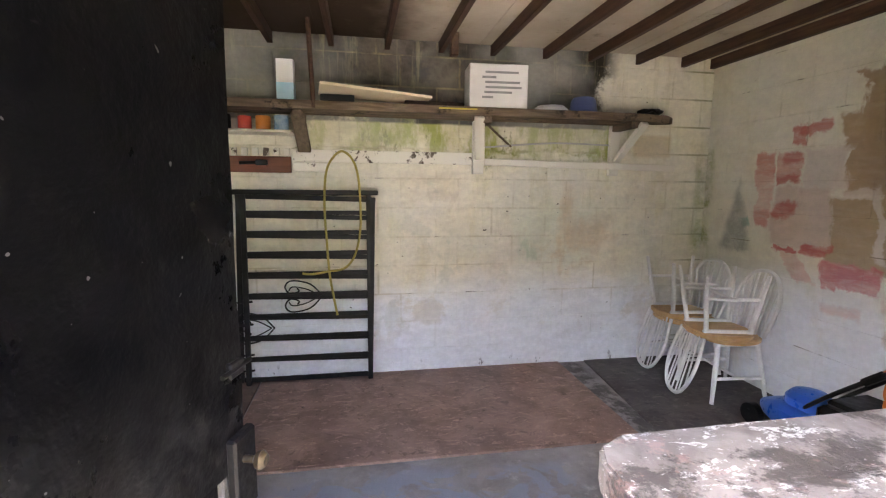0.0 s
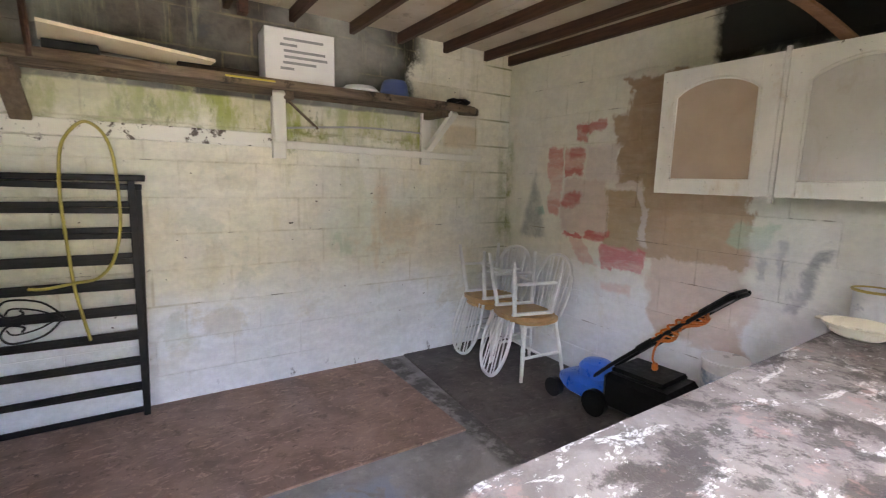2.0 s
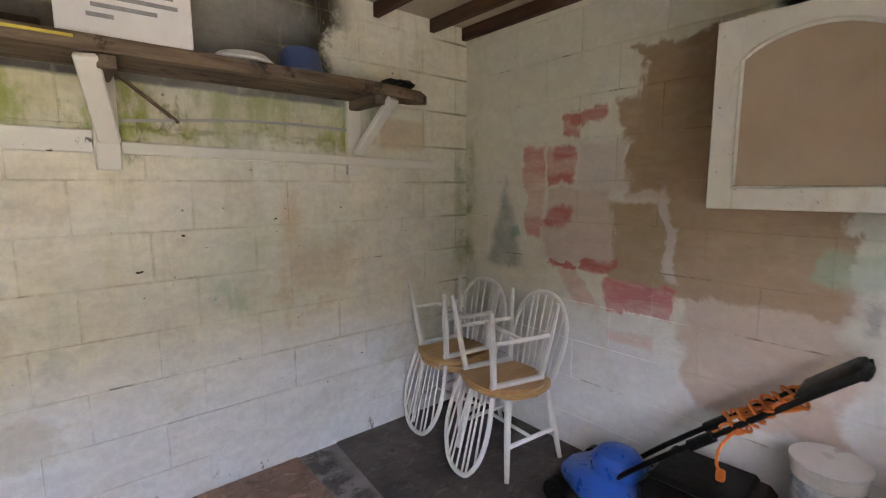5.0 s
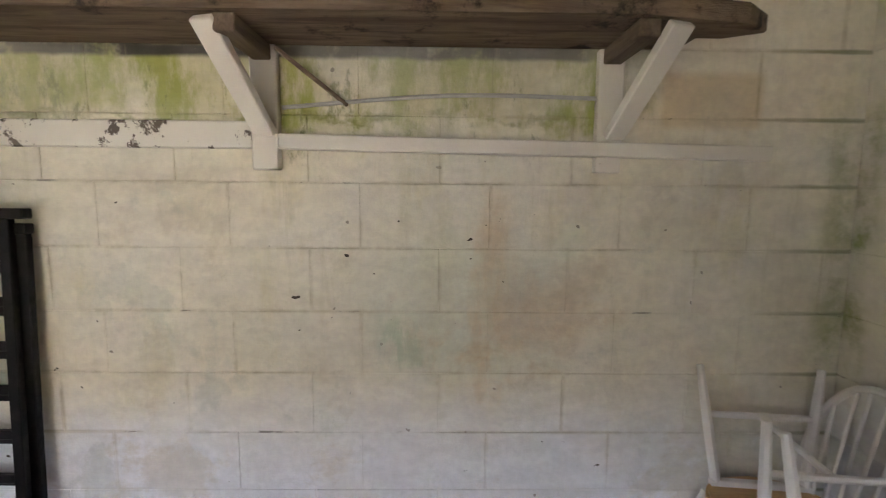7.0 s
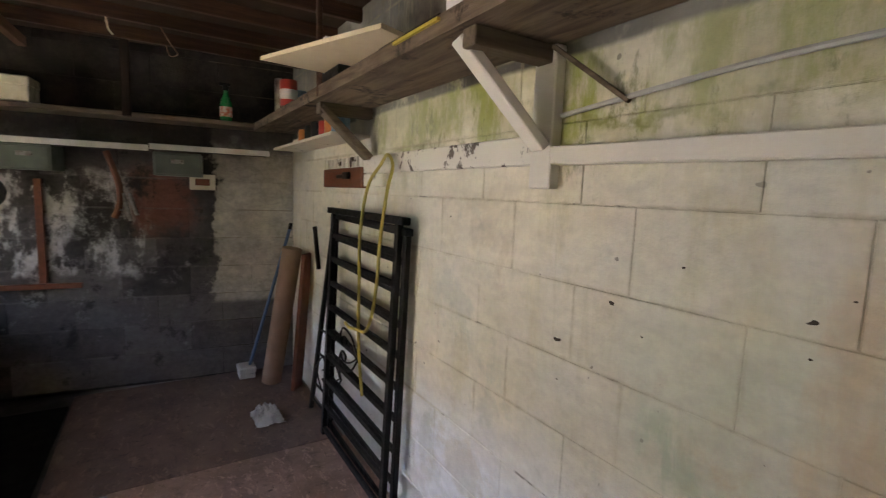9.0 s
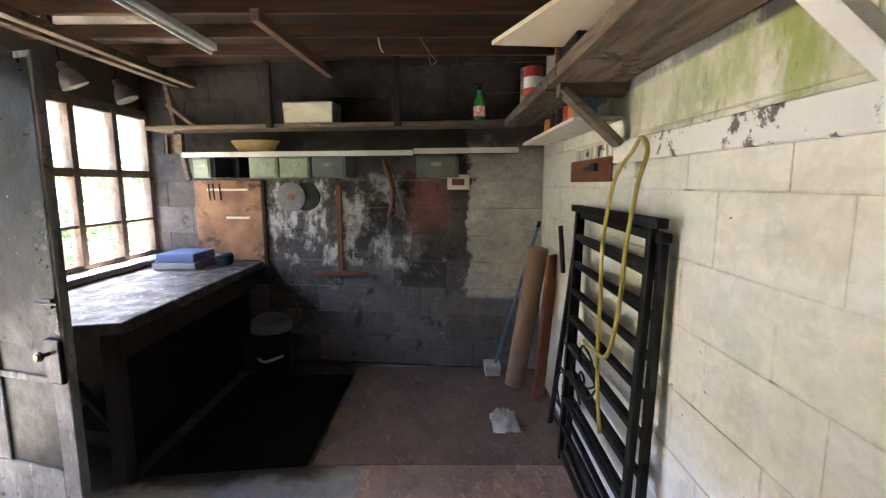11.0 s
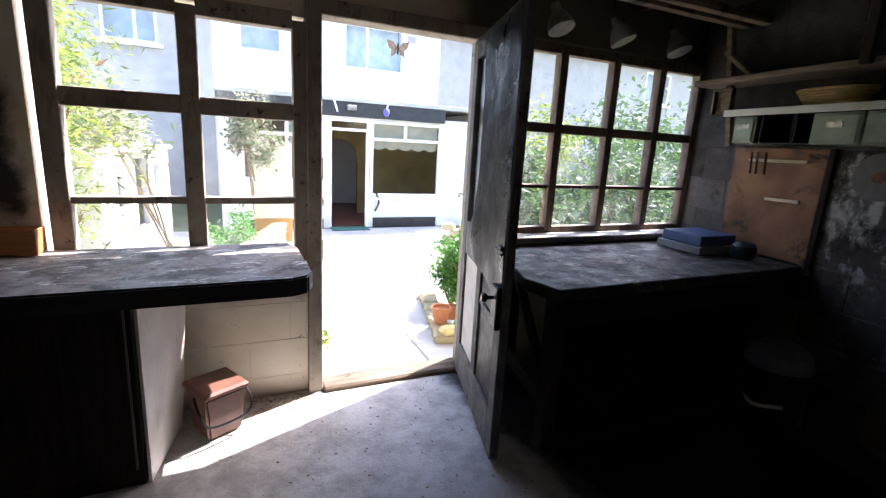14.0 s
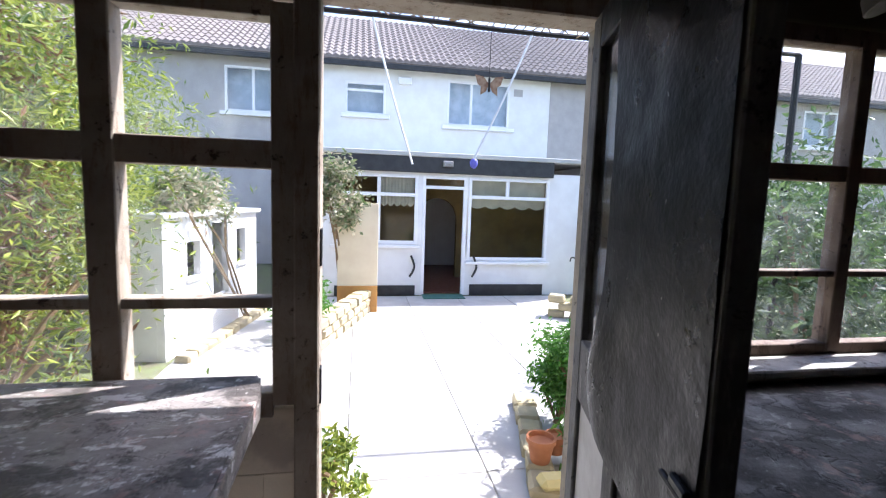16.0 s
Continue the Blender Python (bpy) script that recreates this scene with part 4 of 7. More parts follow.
# ---------- long shelf on the block wall ----------
shelf = thing("wall_shelf", (0.8, YN, 2.0), "long weathered plank shelf on wooden brackets", "shelf")
bm = B()
slab(bm, [(-1.62, 3.46, 1.985), (2.30, 3.47, 1.985), (2.62, 3.52, 1.985), (2.72, 3.60, 1.985), (2.62, 3.66, 1.985), (-1.62, 3.63, 1.985)], (0, 0, 0.055))
bmesh.ops.bevel(bm, geom=bm.edges[:], offset=0.006, segments=1, affect="EDGES")
part("plank", bm, M_OLDWOOD, shelf, "weathered front plank", True)
bm = B()
box(bm, (-1.62, 3.635, 1.988), (2.55, 3.785, 2.035), 0.006)
part("plank", bm, M_OLDWOOD, shelf, "weathered back plank", True)
for x, m, lean in ((1.19, M_PALERAIL, 0.06), (2.33, M_PALERAIL, -0.09)):
    bm = B()
    box(bm, (x - 0.042, 3.757 if x < 2 else 3.765, 1.585), (x + 0.045, 3.797, 1.985), 0.004)
    br = part("bracket", bm, m, shelf, "off-white wooden shelf bracket", True)
    bm = B()
    bar(bm, (x + 0.01, 3.75, 1.70), (x - lean, 3.50, 1.975), 0.075, 0.03, 0.004)
    part("brace", bm, m, br, "", True)
    bm = B()
    box(bm, (x - 0.03, 3.49, 1.935), (x + 0.03, 3.764, 1.984), 0.004)
    part("arm", bm, M_OLDWOODY, br, "dark wooden bracket arm", True)
bm = B()
bar(bm, (1.24, 3.74, 1.97), (1.46, 3.785, 1.80), 0.02, 0.012, 0.002)
part("stay", bm, M_OLDWOOD, shelf, "thin wooden stay", True)
bm = B()
box(bm, (-0.145, 3.50, 1.93), (-0.085, 3.78, 1.984), 0.004)
br = part("bracket", bm, M_OLDWOODY, shelf, "dark rotten wooden bracket", True)
bm = B()
bar(bm, (-0.115, 3.51, 1.965), (-0.10, 3.765, 1.73), 0.09, 0.035, 0.006)
part("brace", bm, M_OLDWOODY, br, "", True)
bm = B()
box(bm, (-0.19, 3.772, 1.655), (1.145, 3.797, 1.745), 0.004)
part("rail", bm, M_RAIL, shelf, "white wall rail with flaking paint", True)
bm = B()
slab(bm, [(1.236, 3.752, 1.653), (2.88, 3.752, 1.628), (2.88, 3.752, 1.678), (1.236, 3.752, 1.704)], (0, 0.044, 0))
bmesh.ops.bevel(bm, geom=bm.edges[:], offset=0.004, segments=1, affect="EDGES")
part("rail", bm, M_PALERAIL, shelf, "cream wall rail", True)
bm = B()
box(bm, (-0.19, 3.774, 1.585), (0.06, 3.796, 1.65), 0.004)
part("board", bm, M_RAIL, shelf, "white board on the wall", True)
bm = B()
tube(bm, glide([(1.245, 3.78, 1.79), (1.8, 3.782, 1.835), (2.29, 3.78, 1.83)], 6), 0.007, 8)
part("conduit", bm, plain("grey_conduit", (0.5, 0.5, 0.48), (0.4, 0.4, 0.38), 9, 0.5), shelf, "thin grey conduit along the wall", True)

# ---------- gates ----------


def gate(name, label, at, turn, width, rails, top, over, scroll):
    ob = thing(name, at, label, "gate", "gates against the wall", turn)
    for x in (0.0, width):
        bm = B()
        box(bm, (x - 0.018, -0.014, 0.0), (x + 0.018, 0.014, top), 0.003)
        part("stile", bm, M_BLACKIRON, ob)
    bm = B()
    box(bm, (-over, -0.022, top), (width + over, 0.022, top + 0.035), 0.004)
    part("top_rail", bm, M_BLACKIRON, ob)
    for z in rails:
        bm = B()
        box(bm, (0.018, -0.010, z - 0.016), (width - 0.018, 0.010, z + 0.016), 0.003)
        part("rail", bm, M_BLACKIRON, ob)
    bm = B()
    cx, cz = scroll
    for s in (1, -1):
        tube(bm, glide([(cx + 0.14, -0.02, cz), (cx + 0.05, -0.02, cz + s * 0.09), (cx - 0.08, -0.02, cz + s * 0.115), (cx - 0.125, -0.02, cz + s * 0.07),
                        (cx - 0.09, -0.02, cz + s * 0.02), (cx - 0.03, -0.02, cz + s * 0.035), (cx - 0.04, -0.02, cz + s * 0.06)], 6), 0.006, 6)
        tube(bm, glide([(cx + 0.12, -0.02, cz), (cx + 0.03, -0.02, cz + s * 0.05), (cx - 0.07, -0.02, cz + s * 0.07), (cx - 0.10, -0.02, cz + s * 0.04)], 6), 0.005, 6)
    part("scroll", bm, M_BLACKIRON, ob, "black iron scrollwork")
    return ob


gate("garden_gate", "black iron gate with scrollwork leaning on the wall", (-0.535, 3.675, 0.018), (-2.2, 0, 0), 0.885,
     (0.04, 0.195, 0.355, 0.515, 0.67, 0.825, 0.975, 1.125, 1.27), 1.40, 0.07, (0.40, 0.66))
gate("garden_gate", "black iron gate standing behind the first one", (-0.60, 3.735, 0.018), (-0.8, 1.3, 0), 0.95,
     (0.02, 0.175, 0.335, 0.495, 0.65, 0.805, 0.955, 1.105, 1.25), 1.37, 0.02, (0.10, 0.42))
brace_bar = thing("iron_railing", (-0.75, 3.70, 0.018), "short black iron railing leaning beside the gates", "railing")
bm = B()
bar(bm, (-0.90, 3.70, 0.03), (-0.63, 3.77, 1.43), 0.03, 0.022, 0.003)
part("stile", bm, M_BLACKIRON, brace_bar, "", True)
for z in (0.10, 0.22, 0.45, 0.62):
    bm = B()
    rod(bm, (-0.90 + 0.19 * z, 3.705 + 0.05 * z, z), (-0.50, 3.715 + 0.03 * z, z + 0.015), 0.008, 6)
    part("bar", bm, M_BLACKIRON, brace_bar, "", True)
bm = B()
for s_ in (1, -1):
    tube(bm, glide([(-0.82, 3.71, 0.35), (-0.74, 3.71, 0.35 + s_ * 0.08), (-0.66, 3.71, 0.35 + s_ * 0.12), (-0.62, 3.71, 0.35 + s_ * 0.06), (-0.68, 3.71, 0.35 + s_ * 0.03)], 6), 0.006, 6)
part("scroll", bm, M_BLACKIRON, brace_bar, "", True)

# ---------- wall cupboards ----------
def chipped(name, base, worn, speck):
    """Grimy kitchen paint with yellowed wear and many small dark chips."""
    g = Graph(name)
    col = g.mix(g.ramp(g.noise(3.5, 6, 0.7, 0.3), 0.35, 0.7), base, tuple(c * 0.9 for c in base))
    col = g.mix(g.ramp(g.noise(5, 7, 0.75, 0.2, g.stretch(1, 1, 0.5)), 0.54, 0.70, 0, 0.6), col, worn)
    where = g.ramp(g.noise(2.2, 4, 0.6), 0.44, 0.60)
    col = g.mix(g.math("MULTIPLY", g.ramp(g.noise(42, 4, 0.65), 0.66, 0.70), where), col, speck)
    col = g.mix(g.math("MULTIPLY", g.ramp(g.noise(15, 6, 0.75), 0.66, 0.69), 0.8), col, speck)
    return g.done(col, g.ramp(g.noise(8), 0.3, 0.7, 0.4, 0.65), 0.0, g.noise(60, 4), 0.25, 0.003, 0.4)


M_CABWHITE = chipped("chipped_white_cupboard", (0.80, 0.77, 0.71), (0.62, 0.52, 0.38), (0.12, 0.085, 0.06))
M_CABTAN = plain("tan_panel", (0.50, 0.385, 0.285), (0.44, 0.33, 0.235), 4, 0.6)
M_CABGREY = chipped("greyish_panel", (0.63, 0.60, 0.56), (0.50, 0.44, 0.36), (0.10, 0.075, 0.055))


def arch(y0, y1, z0, z1, rise, x, n=12):
    """Outline of a panel with an arched head."""
    pts = [(x, y0, z0), (x, y1, z0), (x, y1, z1 - rise)]
    for i in range(1, n):
        u = i / n
        pts.append((x, y1 + (y0 - y1) * u, z1 - rise + rise * math.sin(math.pi * u) ** 0.7))
    return pts + [(x, y0, z1 - rise)]


def cupboard(y0, y1, panel, label):
    ob = thing("wall_cupboard", (XE, (y0 + y1) / 2, 1.43), label, "cupboard", "wall cupboards")
    bm = B()
    box(bm, (2.902, y0 + 0.003, 1.435), (XE - 0.002, y1 - 0.003, 2.085), 0.002)
    part("body", bm, M_CABWHITE, ob, "", True)
    bm = B()
    z0, z1, xa, xb = 1.43, 2.09, 2.878, 2.90
    box(bm, (xa, y0, z0), (xb, y0 + 0.085, z1), 0.003)
    box(bm, (xa, y1 - 0.085, z0), (xb, y1, z1), 0.003)
    box(bm, (xa, y0 + 0.085, z0), (xb, y1 - 0.085, z0 + 0.075), 0.003)
    a, b, top = y0 + 0.085, y1 - 0.085, z1 - 0.07
    n = 14
    for i in range(n):
        u0, u1 = i / n, (i + 1) / n
        h = [top - 0.075 + 0.075 * math.sin(math.pi * u) ** 0.7 for u in (u0, u1)]
        ya, yb = a + (b - a) * u0, a + (b - a) * u1
        slab(bm, [(xa, ya, h[0]), (xa, yb, h[1]), (xa, yb, z1), (xa, ya, z1)], (xb - xa, 0, 0))
    door = part("door", bm, M_CABWHITE, ob, "chipped white arched door", True)
    bm = B()
    slab(bm, arch(a - 0.01, b + 0.01, z0 + 0.07, top + 0.008, 0.075, xa + 0.008), (0.01, 0, 0))
    part("panel", bm, panel, door, "", True)
    bm = B()
    line = arch(a, b, z0 + 0.077, top, 0.075, xa + 0.002)
    tube(bm, line, 0.009, 6, True)
    part("moulding", bm, M_CABWHITE, door, "", True)
    return ob


cupboard(1.525, 2.11, M_CABTAN, "white wall cupboard with a tan arched door panel")
cupboard(0.91, 1.50, M_CABGREY, "chipped white wall cupboard with an arched door panel")
bm = B()
box(bm, (2.876, 1.503, 1.40), (2.895, 1.521, 2.11), 0.002)
solo("cover_strip", bm, M_CABWHITE, "white strip between the wall cupboards", "trim", kind="structure")

bm = B()
bent = glide([(2.52, 1.78, 2.452), (2.62, 1.62, 2.38), (2.80, 1.45, 2.26), (2.97, 1.32, 2.108)], 5)
for a_, b_ in zip(bent, bent[1:]):
    bar(bm, a_, b_ + (b_ - a_) * 0.08, 0.07, 0.014, 0.002)
solo("bent_lath", bm, timber("reddish_lath", (0.34, 0.19, 0.11), (0.24, 0.12, 0.065), (6, 1, 6), 0.6), "bent reddish brown lath between rafter and cupboard", "lath")

# ---------- shelves on the sooty wall ----------


def west_frame(name, y, z, label, category, group=""):
    """A thing whose local x runs out of the west wall and local y along it."""
    ob = thing(name, (west_x(y), y, z), label, category, group, (0, 0, -WSKEW))
    return ob


ws = west_frame("west_shelf", 2.2, 1.79, "shelf with a white front edge below the upper planks", "shelf")
for y0, y1, dz, sl in ((-1.25, 0.62, 0.0, 0.0), (0.625, 1.40, 0.012, 0.0)):
    bm = B()
    box(bm, (0.003, y0, dz), (0.30, y1, dz + 0.02), 0.002)
    p = part("plank", bm, M_DARKWOOD, ws)
    bm = B()
    box(bm, (0.301, y0, dz - 0.012), (0.318, y1, dz + 0.028), 0.003)
    part("edging", bm, plain("white_edging", (0.72, 0.70, 0.66), (0.6, 0.57, 0.52), 6, 0.5), p, "white painted edge strip")
us = west_frame("west_upper_shelf", 2.2, 2.0, "rough dark upper plank shelf under the roof", "shelf")
bm = B()
box(bm, (0.003, -1.6, 0.0), (0.26, 1.40, 0.035), 0.006)
part("plank", bm, M_OLDWOODY, us)
for y in (-0.52, 0.50):
    bm = B()
    box(bm, (0.255, y - 0.025, -0.0), (0.295, y + 0.025, 0.50), 0.004)
    part("hanger", bm, M_DARKWOOD, us, "dark timber hanger to the roof")

# ---------- garden, house and sky line ----------
M_PAVE = plain("pale_paving", (0.46, 0.445, 0.415), (0.39, 0.37, 0.34), 3, 0.85, 0, 0.4, 40, (0.28, 0.25, 0.21), 0.66)
M_SOIL = plain("garden_soil", (0.10, 0.09, 0.05), (0.14, 0.17, 0.06), 6, 0.95, 0, 0.6, 30)
M_WHITEWALL = plain("white_render", (0.76, 0.76, 0.74), (0.70, 0.69, 0.67), 3, 0.8, 0, 0.4, 40, (0.55, 0.53, 0.5), 0.7)
M_GREYWALL = plain("grey_dash_render", (0.42, 0.40, 0.385), (0.37, 0.35, 0.335), 4, 0.9, 0, 0.7, 35)
M_TILE = plain("brown_roof_tile", (0.225, 0.19, 0.165), (0.14, 0.118, 0.105), 9, 0.8, 0, 0.4, 50, vary=0.8)
M_UPVC = plain("white_window_plastic", (0.80, 0.80, 0.80), (0.75, 0.75, 0.75), 5, 0.35, 0, 0.05)
M_FASCIA = plain("black_fascia", (0.015, 0.015, 0.016), (0.03, 0.03, 0.03), 8, 0.5)
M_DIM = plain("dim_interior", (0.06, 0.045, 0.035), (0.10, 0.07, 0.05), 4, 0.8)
GZ = -0.22
bm = B()
box(bm, (-80, -80, GZ - 0.3), (80, 80, GZ - 0.012))
solo("ground", bm, M_SOIL, "garden earth and grass", "ground", kind="structure")
pav = thing("pavement", (-1, -3, GZ), "pale concrete garden paving", "paving")
tagged(pav, kind="structure")
bm = B()
box(bm, (0, 0, -0.02), (0.885, 0.885, 0.0), 0.006)
slab_me = finish("slab", bm, M_PAVE)
for i in range(6):
    for k in range(7):
        x, y = -3.0 + i * 0.89, -6.12 + k * 0.89
        if x > 0.7 and y > -1.0:
            continue
        ob = new("slab", slab_me)
        ob.parent = pav
        ob.matrix_basis = pose(x + 1, y + 3, 0.001 + 0.004 * noise.noise((i * 1.7, k * 2.3, 0)))

HY, MY = -6.2, -10.0
house = thing("house", (-1.4, HY, GZ), "white rendered terraced house with a rear extension", "house")


def wall_with_holes(x0, x1, z0, z1, y, thick, holes):
    """A wall in the plane y with rectangular holes (xa, xb, za, zb)."""
    bm = B()
    xs = sorted({x0, x1, *(v for h in holes for v in h[:2])})
    zs = sorted({z0, z1, *(v for h in holes for v in h[2:])})
    for xa, xb in zip(xs, xs[1:]):
        for za, zb in zip(zs, zs[1:]):
            mx, mz = (xa + xb) / 2, (za + zb) / 2
            if not any(h[0] < mx < h[1] and h[2] < mz < h[3] for h in holes):
                box(bm, (xa, y - thick, za), (xb, y, zb))
    bmesh.ops.remove_doubles(bm, verts=bm.verts[:], dist=0.0005)
    return bm


def casement(parent, xa, xb, za, zb, y, mulls, trans, name="window", label="white framed window", sash=0.05):
    """A window in a house wall: frame, mullions, transom and panes."""
    f = 0.055
    bars = [((xa + f, y - 0.05, za), (xb - f, y + 0.01, za + f)), ((xa, y - 0.05, za), (xa + f, y + 0.01, zb)), ((xb - f, y - 0.05, za), (xb, y + 0.01, zb)), ((xa + f, y - 0.05, zb - f), (xb - f, y + 0.01, zb))]
    bars += [((x - 0.03, y - 0.05, za + f), (x + 0.03, y + 0.008, zb - f)) for x in mulls]
    if trans:
        bars.append(((xa + f, y - 0.05, trans - 0.03), (xb - f, y + 0.007, trans + 0.03)))
    w = None
    for a, b in bars:
        bm = B()
        box(bm, a, b, 0.004)
        if w is None:
            w = part(name, bm, M_UPVC, parent, label, True)
        else:
            part("frame_bar", bm, M_UPVC, w, "", True)
    cuts = [xa, *mulls, xb]
    for a, b in zip(cuts, cuts[1:]):
        for c, d in ([(za, trans), (trans, zb)] if trans else [(za, zb)]):
            bm = B()
            box(bm, (a + 0.01, y - 0.03, c + 0.01), (b - 0.01, y - 0.024, d - 0.01))
            part("pane", bm, M_CLEAR, w, "", True)
    return w


wins = [(-2.95, -1.43, 0.42, 1.91), (-0.52, 0.95, 0.70, 1.91), (-1.40, -0.60, GZ, 1.91)]
part("wall", wall_with_holes(-3.95, 1.3, GZ, 2.02, HY, 0.2, wins), M_WHITEWALL, house, "white rendered extension wall", True)
for xa in (-3.95, 1.1):
    bm = B()
    box(bm, (xa, MY - 0.1, GZ), (xa + 0.2, HY - 0.2, 2.2))
    part("wall", bm, M_WHITEWALL, house, "", True)
bm = B()
box(bm, (-3.98, MY, 2.22), (1.35, HY + 0.12, 2.30), 0.01)
part("roof", bm, plain("flat_roof_felt", (0.45, 0.45, 0.42), (0.36, 0.36, 0.34), 3, 0.8), house, "flat extension roof", True)
bm = B()
box(bm, (-2.98, HY + 0.02, 1.95), (1.33, HY + 0.10, 2.219), 0.006)
part("fascia", bm, M_FASCIA, house, "black timber fascia", True)
bm = B()
box(bm, (-2.9, HY + 0.003, GZ), (-1.5, HY + 0.03, -0.02))
part("plinth", bm, M_FASCIA, house, "black painted plinth", True)
bm = B()
box(bm, (-0.5, HY + 0.003, GZ), (0.9, HY + 0.03, -0.04))
part("plinth", bm, M_FASCIA, house, "black painted plinth", True)
casement(house, -2.95, -1.43, 0.42, 1.91, HY, (), 1.56, label="white picture window with two top lights")
bm = B()
box(bm, (-2.18, HY - 0.05, 1.59), (-2.12, HY + 0.008, 1.86), 0.004)
part("window_bar", bm, M_UPVC, house, "", True)
casement(house, -0.52, 0.95, 0.70, 1.91, HY, (0.16,), 1.56)
for xa, xb, z in ((-3.0, -1.40, 0.40), (-0.56, 0.98, 0.68)):
    bm = B()
    box(bm, (xa, HY + 0.001, z - 0.05), (xb, HY + 0.07, z), 0.006)
    part("sill", bm, M_UPVC, house, "white window sill", True)
dr = casement(house, -1.40, -0.60, 1.68, 1.91, HY, (), None, "transom_light", "small light over the door")
bm = B()
for xa, xb in ((-1.40, -1.34), (-0.66, -0.60)):
    box(bm, (xa, HY - 0.06, GZ), (xb, HY + 0.012, 1.69), 0.004)
part("door_frame", bm, M_UPVC, house, "white door frame", True)
bm = B()
box(bm, (-0.665, HY - 0.78, GZ + 0.02), (-0.62, HY - 0.06, 1.66), 0.004)
part("door", bm, M_UPVC, house, "white back door standing open", True)
# dim rooms behind the openings
bm = B()
box(bm, (-3.74, MY + 0.1, GZ - 0.005), (1.09, HY - 0.2, GZ + 0.01))
part("floor", bm, plain("red_tiles", (0.20, 0.07, 0.045), (0.15, 0.05, 0.035), 8, 0.4), house, "dark red indoor floor", True)
bm = B()
box(bm, (-3.74, -8.2, GZ), (-1.62, -8.05, 2.0))
box(bm, (-0.75, -8.2, GZ), (1.09, -8.05, 2.0))
n = 12
for i in range(n):
    xa, xb = -1.62 + 0.87 * i / n, -1.62 + 0.87 * (i + 1) / n
    h = [1.10 + 0.42 * math.sqrt(max(0.0, 1 - ((x + 1.185) / 0.436) ** 2)) for x in (xa, xb)]
    slab(bm, [(xa, -8.2, h[0]), (xb, -8.2, h[1]), (xb, -8.2, 2.0), (xa, -8.2, 2.0)], (0, 0.15, 0))
part("inner_wall", bm, plain("ochre_wall", (0.22, 0.15, 0.05), (0.16, 0.11, 0.04), 3, 0.8), house, "ochre wall inside the house", True)
M_CURTAIN = plain("pale_curtain", (0.62, 0.60, 0.45), (0.5, 0.49, 0.38), 8, 0.9)
for xa, xb in ((-2.90, -1.48), (-0.46, 0.12)):
    bm = B()
    n = 20
    prev = None
    for i in range(n + 1):
        x = xa + (xb - xa) * i / n
        drop = 1.50 - 0.05 * abs(math.sin(i * math.pi / 4))
        cur = (bm.verts.new((x, HY - 0.11 + 0.01 * (i % 2), drop - 0.10)), bm.verts.new((x, HY - 0.11 + 0.01 * (i % 2), 1.86)))
        if prev:
            bm.faces.new((prev[0], cur[0], cur[1], prev[1]))
        prev = cur
    bmesh.ops.solidify(bm, geom=bm.faces[:], thickness=0.004)
    part("valance", bm, M_CURTAIN, house, "pale scalloped window valance", True)

up = [(-0.12, 0.86, 3.52, 4.30), (-3.32, -1.68, 3.38, 4.50)]
part("wall", wall_with_holes(-4.43, 1.45, GZ, 4.85, MY, 0.25, up), M_WHITEWALL, house, "white upper storey wall", True)
casement(house, -0.12, 0.86, 3.52, 4.30, MY, (), 4.10, label="bathroom window with an open top light")
casement(house, -3.32, -1.68, 3.38, 4.50, MY, (-2.30,), None, label="white upstairs casement window")
for xa, xb, z in ((-0.22, 0.96, 3.52), (-3.45, -1.55, 3.38)):
    bm = B()
    box(bm, (xa, MY + 0.001, z - 0.09), (xb, MY + 0.10, z), 0.01)
    part("sill", bm, M_UPVC, house, "white window sill", True)
# pale blue panels: the bathroom's blind, elsewhere reflected sky put into colour
M_SKYBLIND = plain("sky_reflection_blind", (0.46, 0.54, 0.62), (0.34, 0.42, 0.50), 5, 0.8)
for xa, xb, za, zb in up:
    bm = B()
    box(bm, (xa - 0.15, MY - 0.36, za - 0.2), (xb + 0.15, MY - 0.33, zb + 0.2))
    part("sky_panel", bm, M_SKYBLIND, house, "pale blue panel coloured as sky reflected in the glass", True)
bm = B()
box(bm, (-0.75, MY + 0.002, 4.30), (-0.42, MY + 0.10, 4.46), 0.01)
part("vent", bm, M_UPVC, house, "white wall vent box", True)
bm = B()
box(bm, (-3.67, MY + 0.002, 4.22), (-3.43, MY + 0.012, 4.40))
part("vent", bm, M_GREYWALL, house, "grey air brick", True)

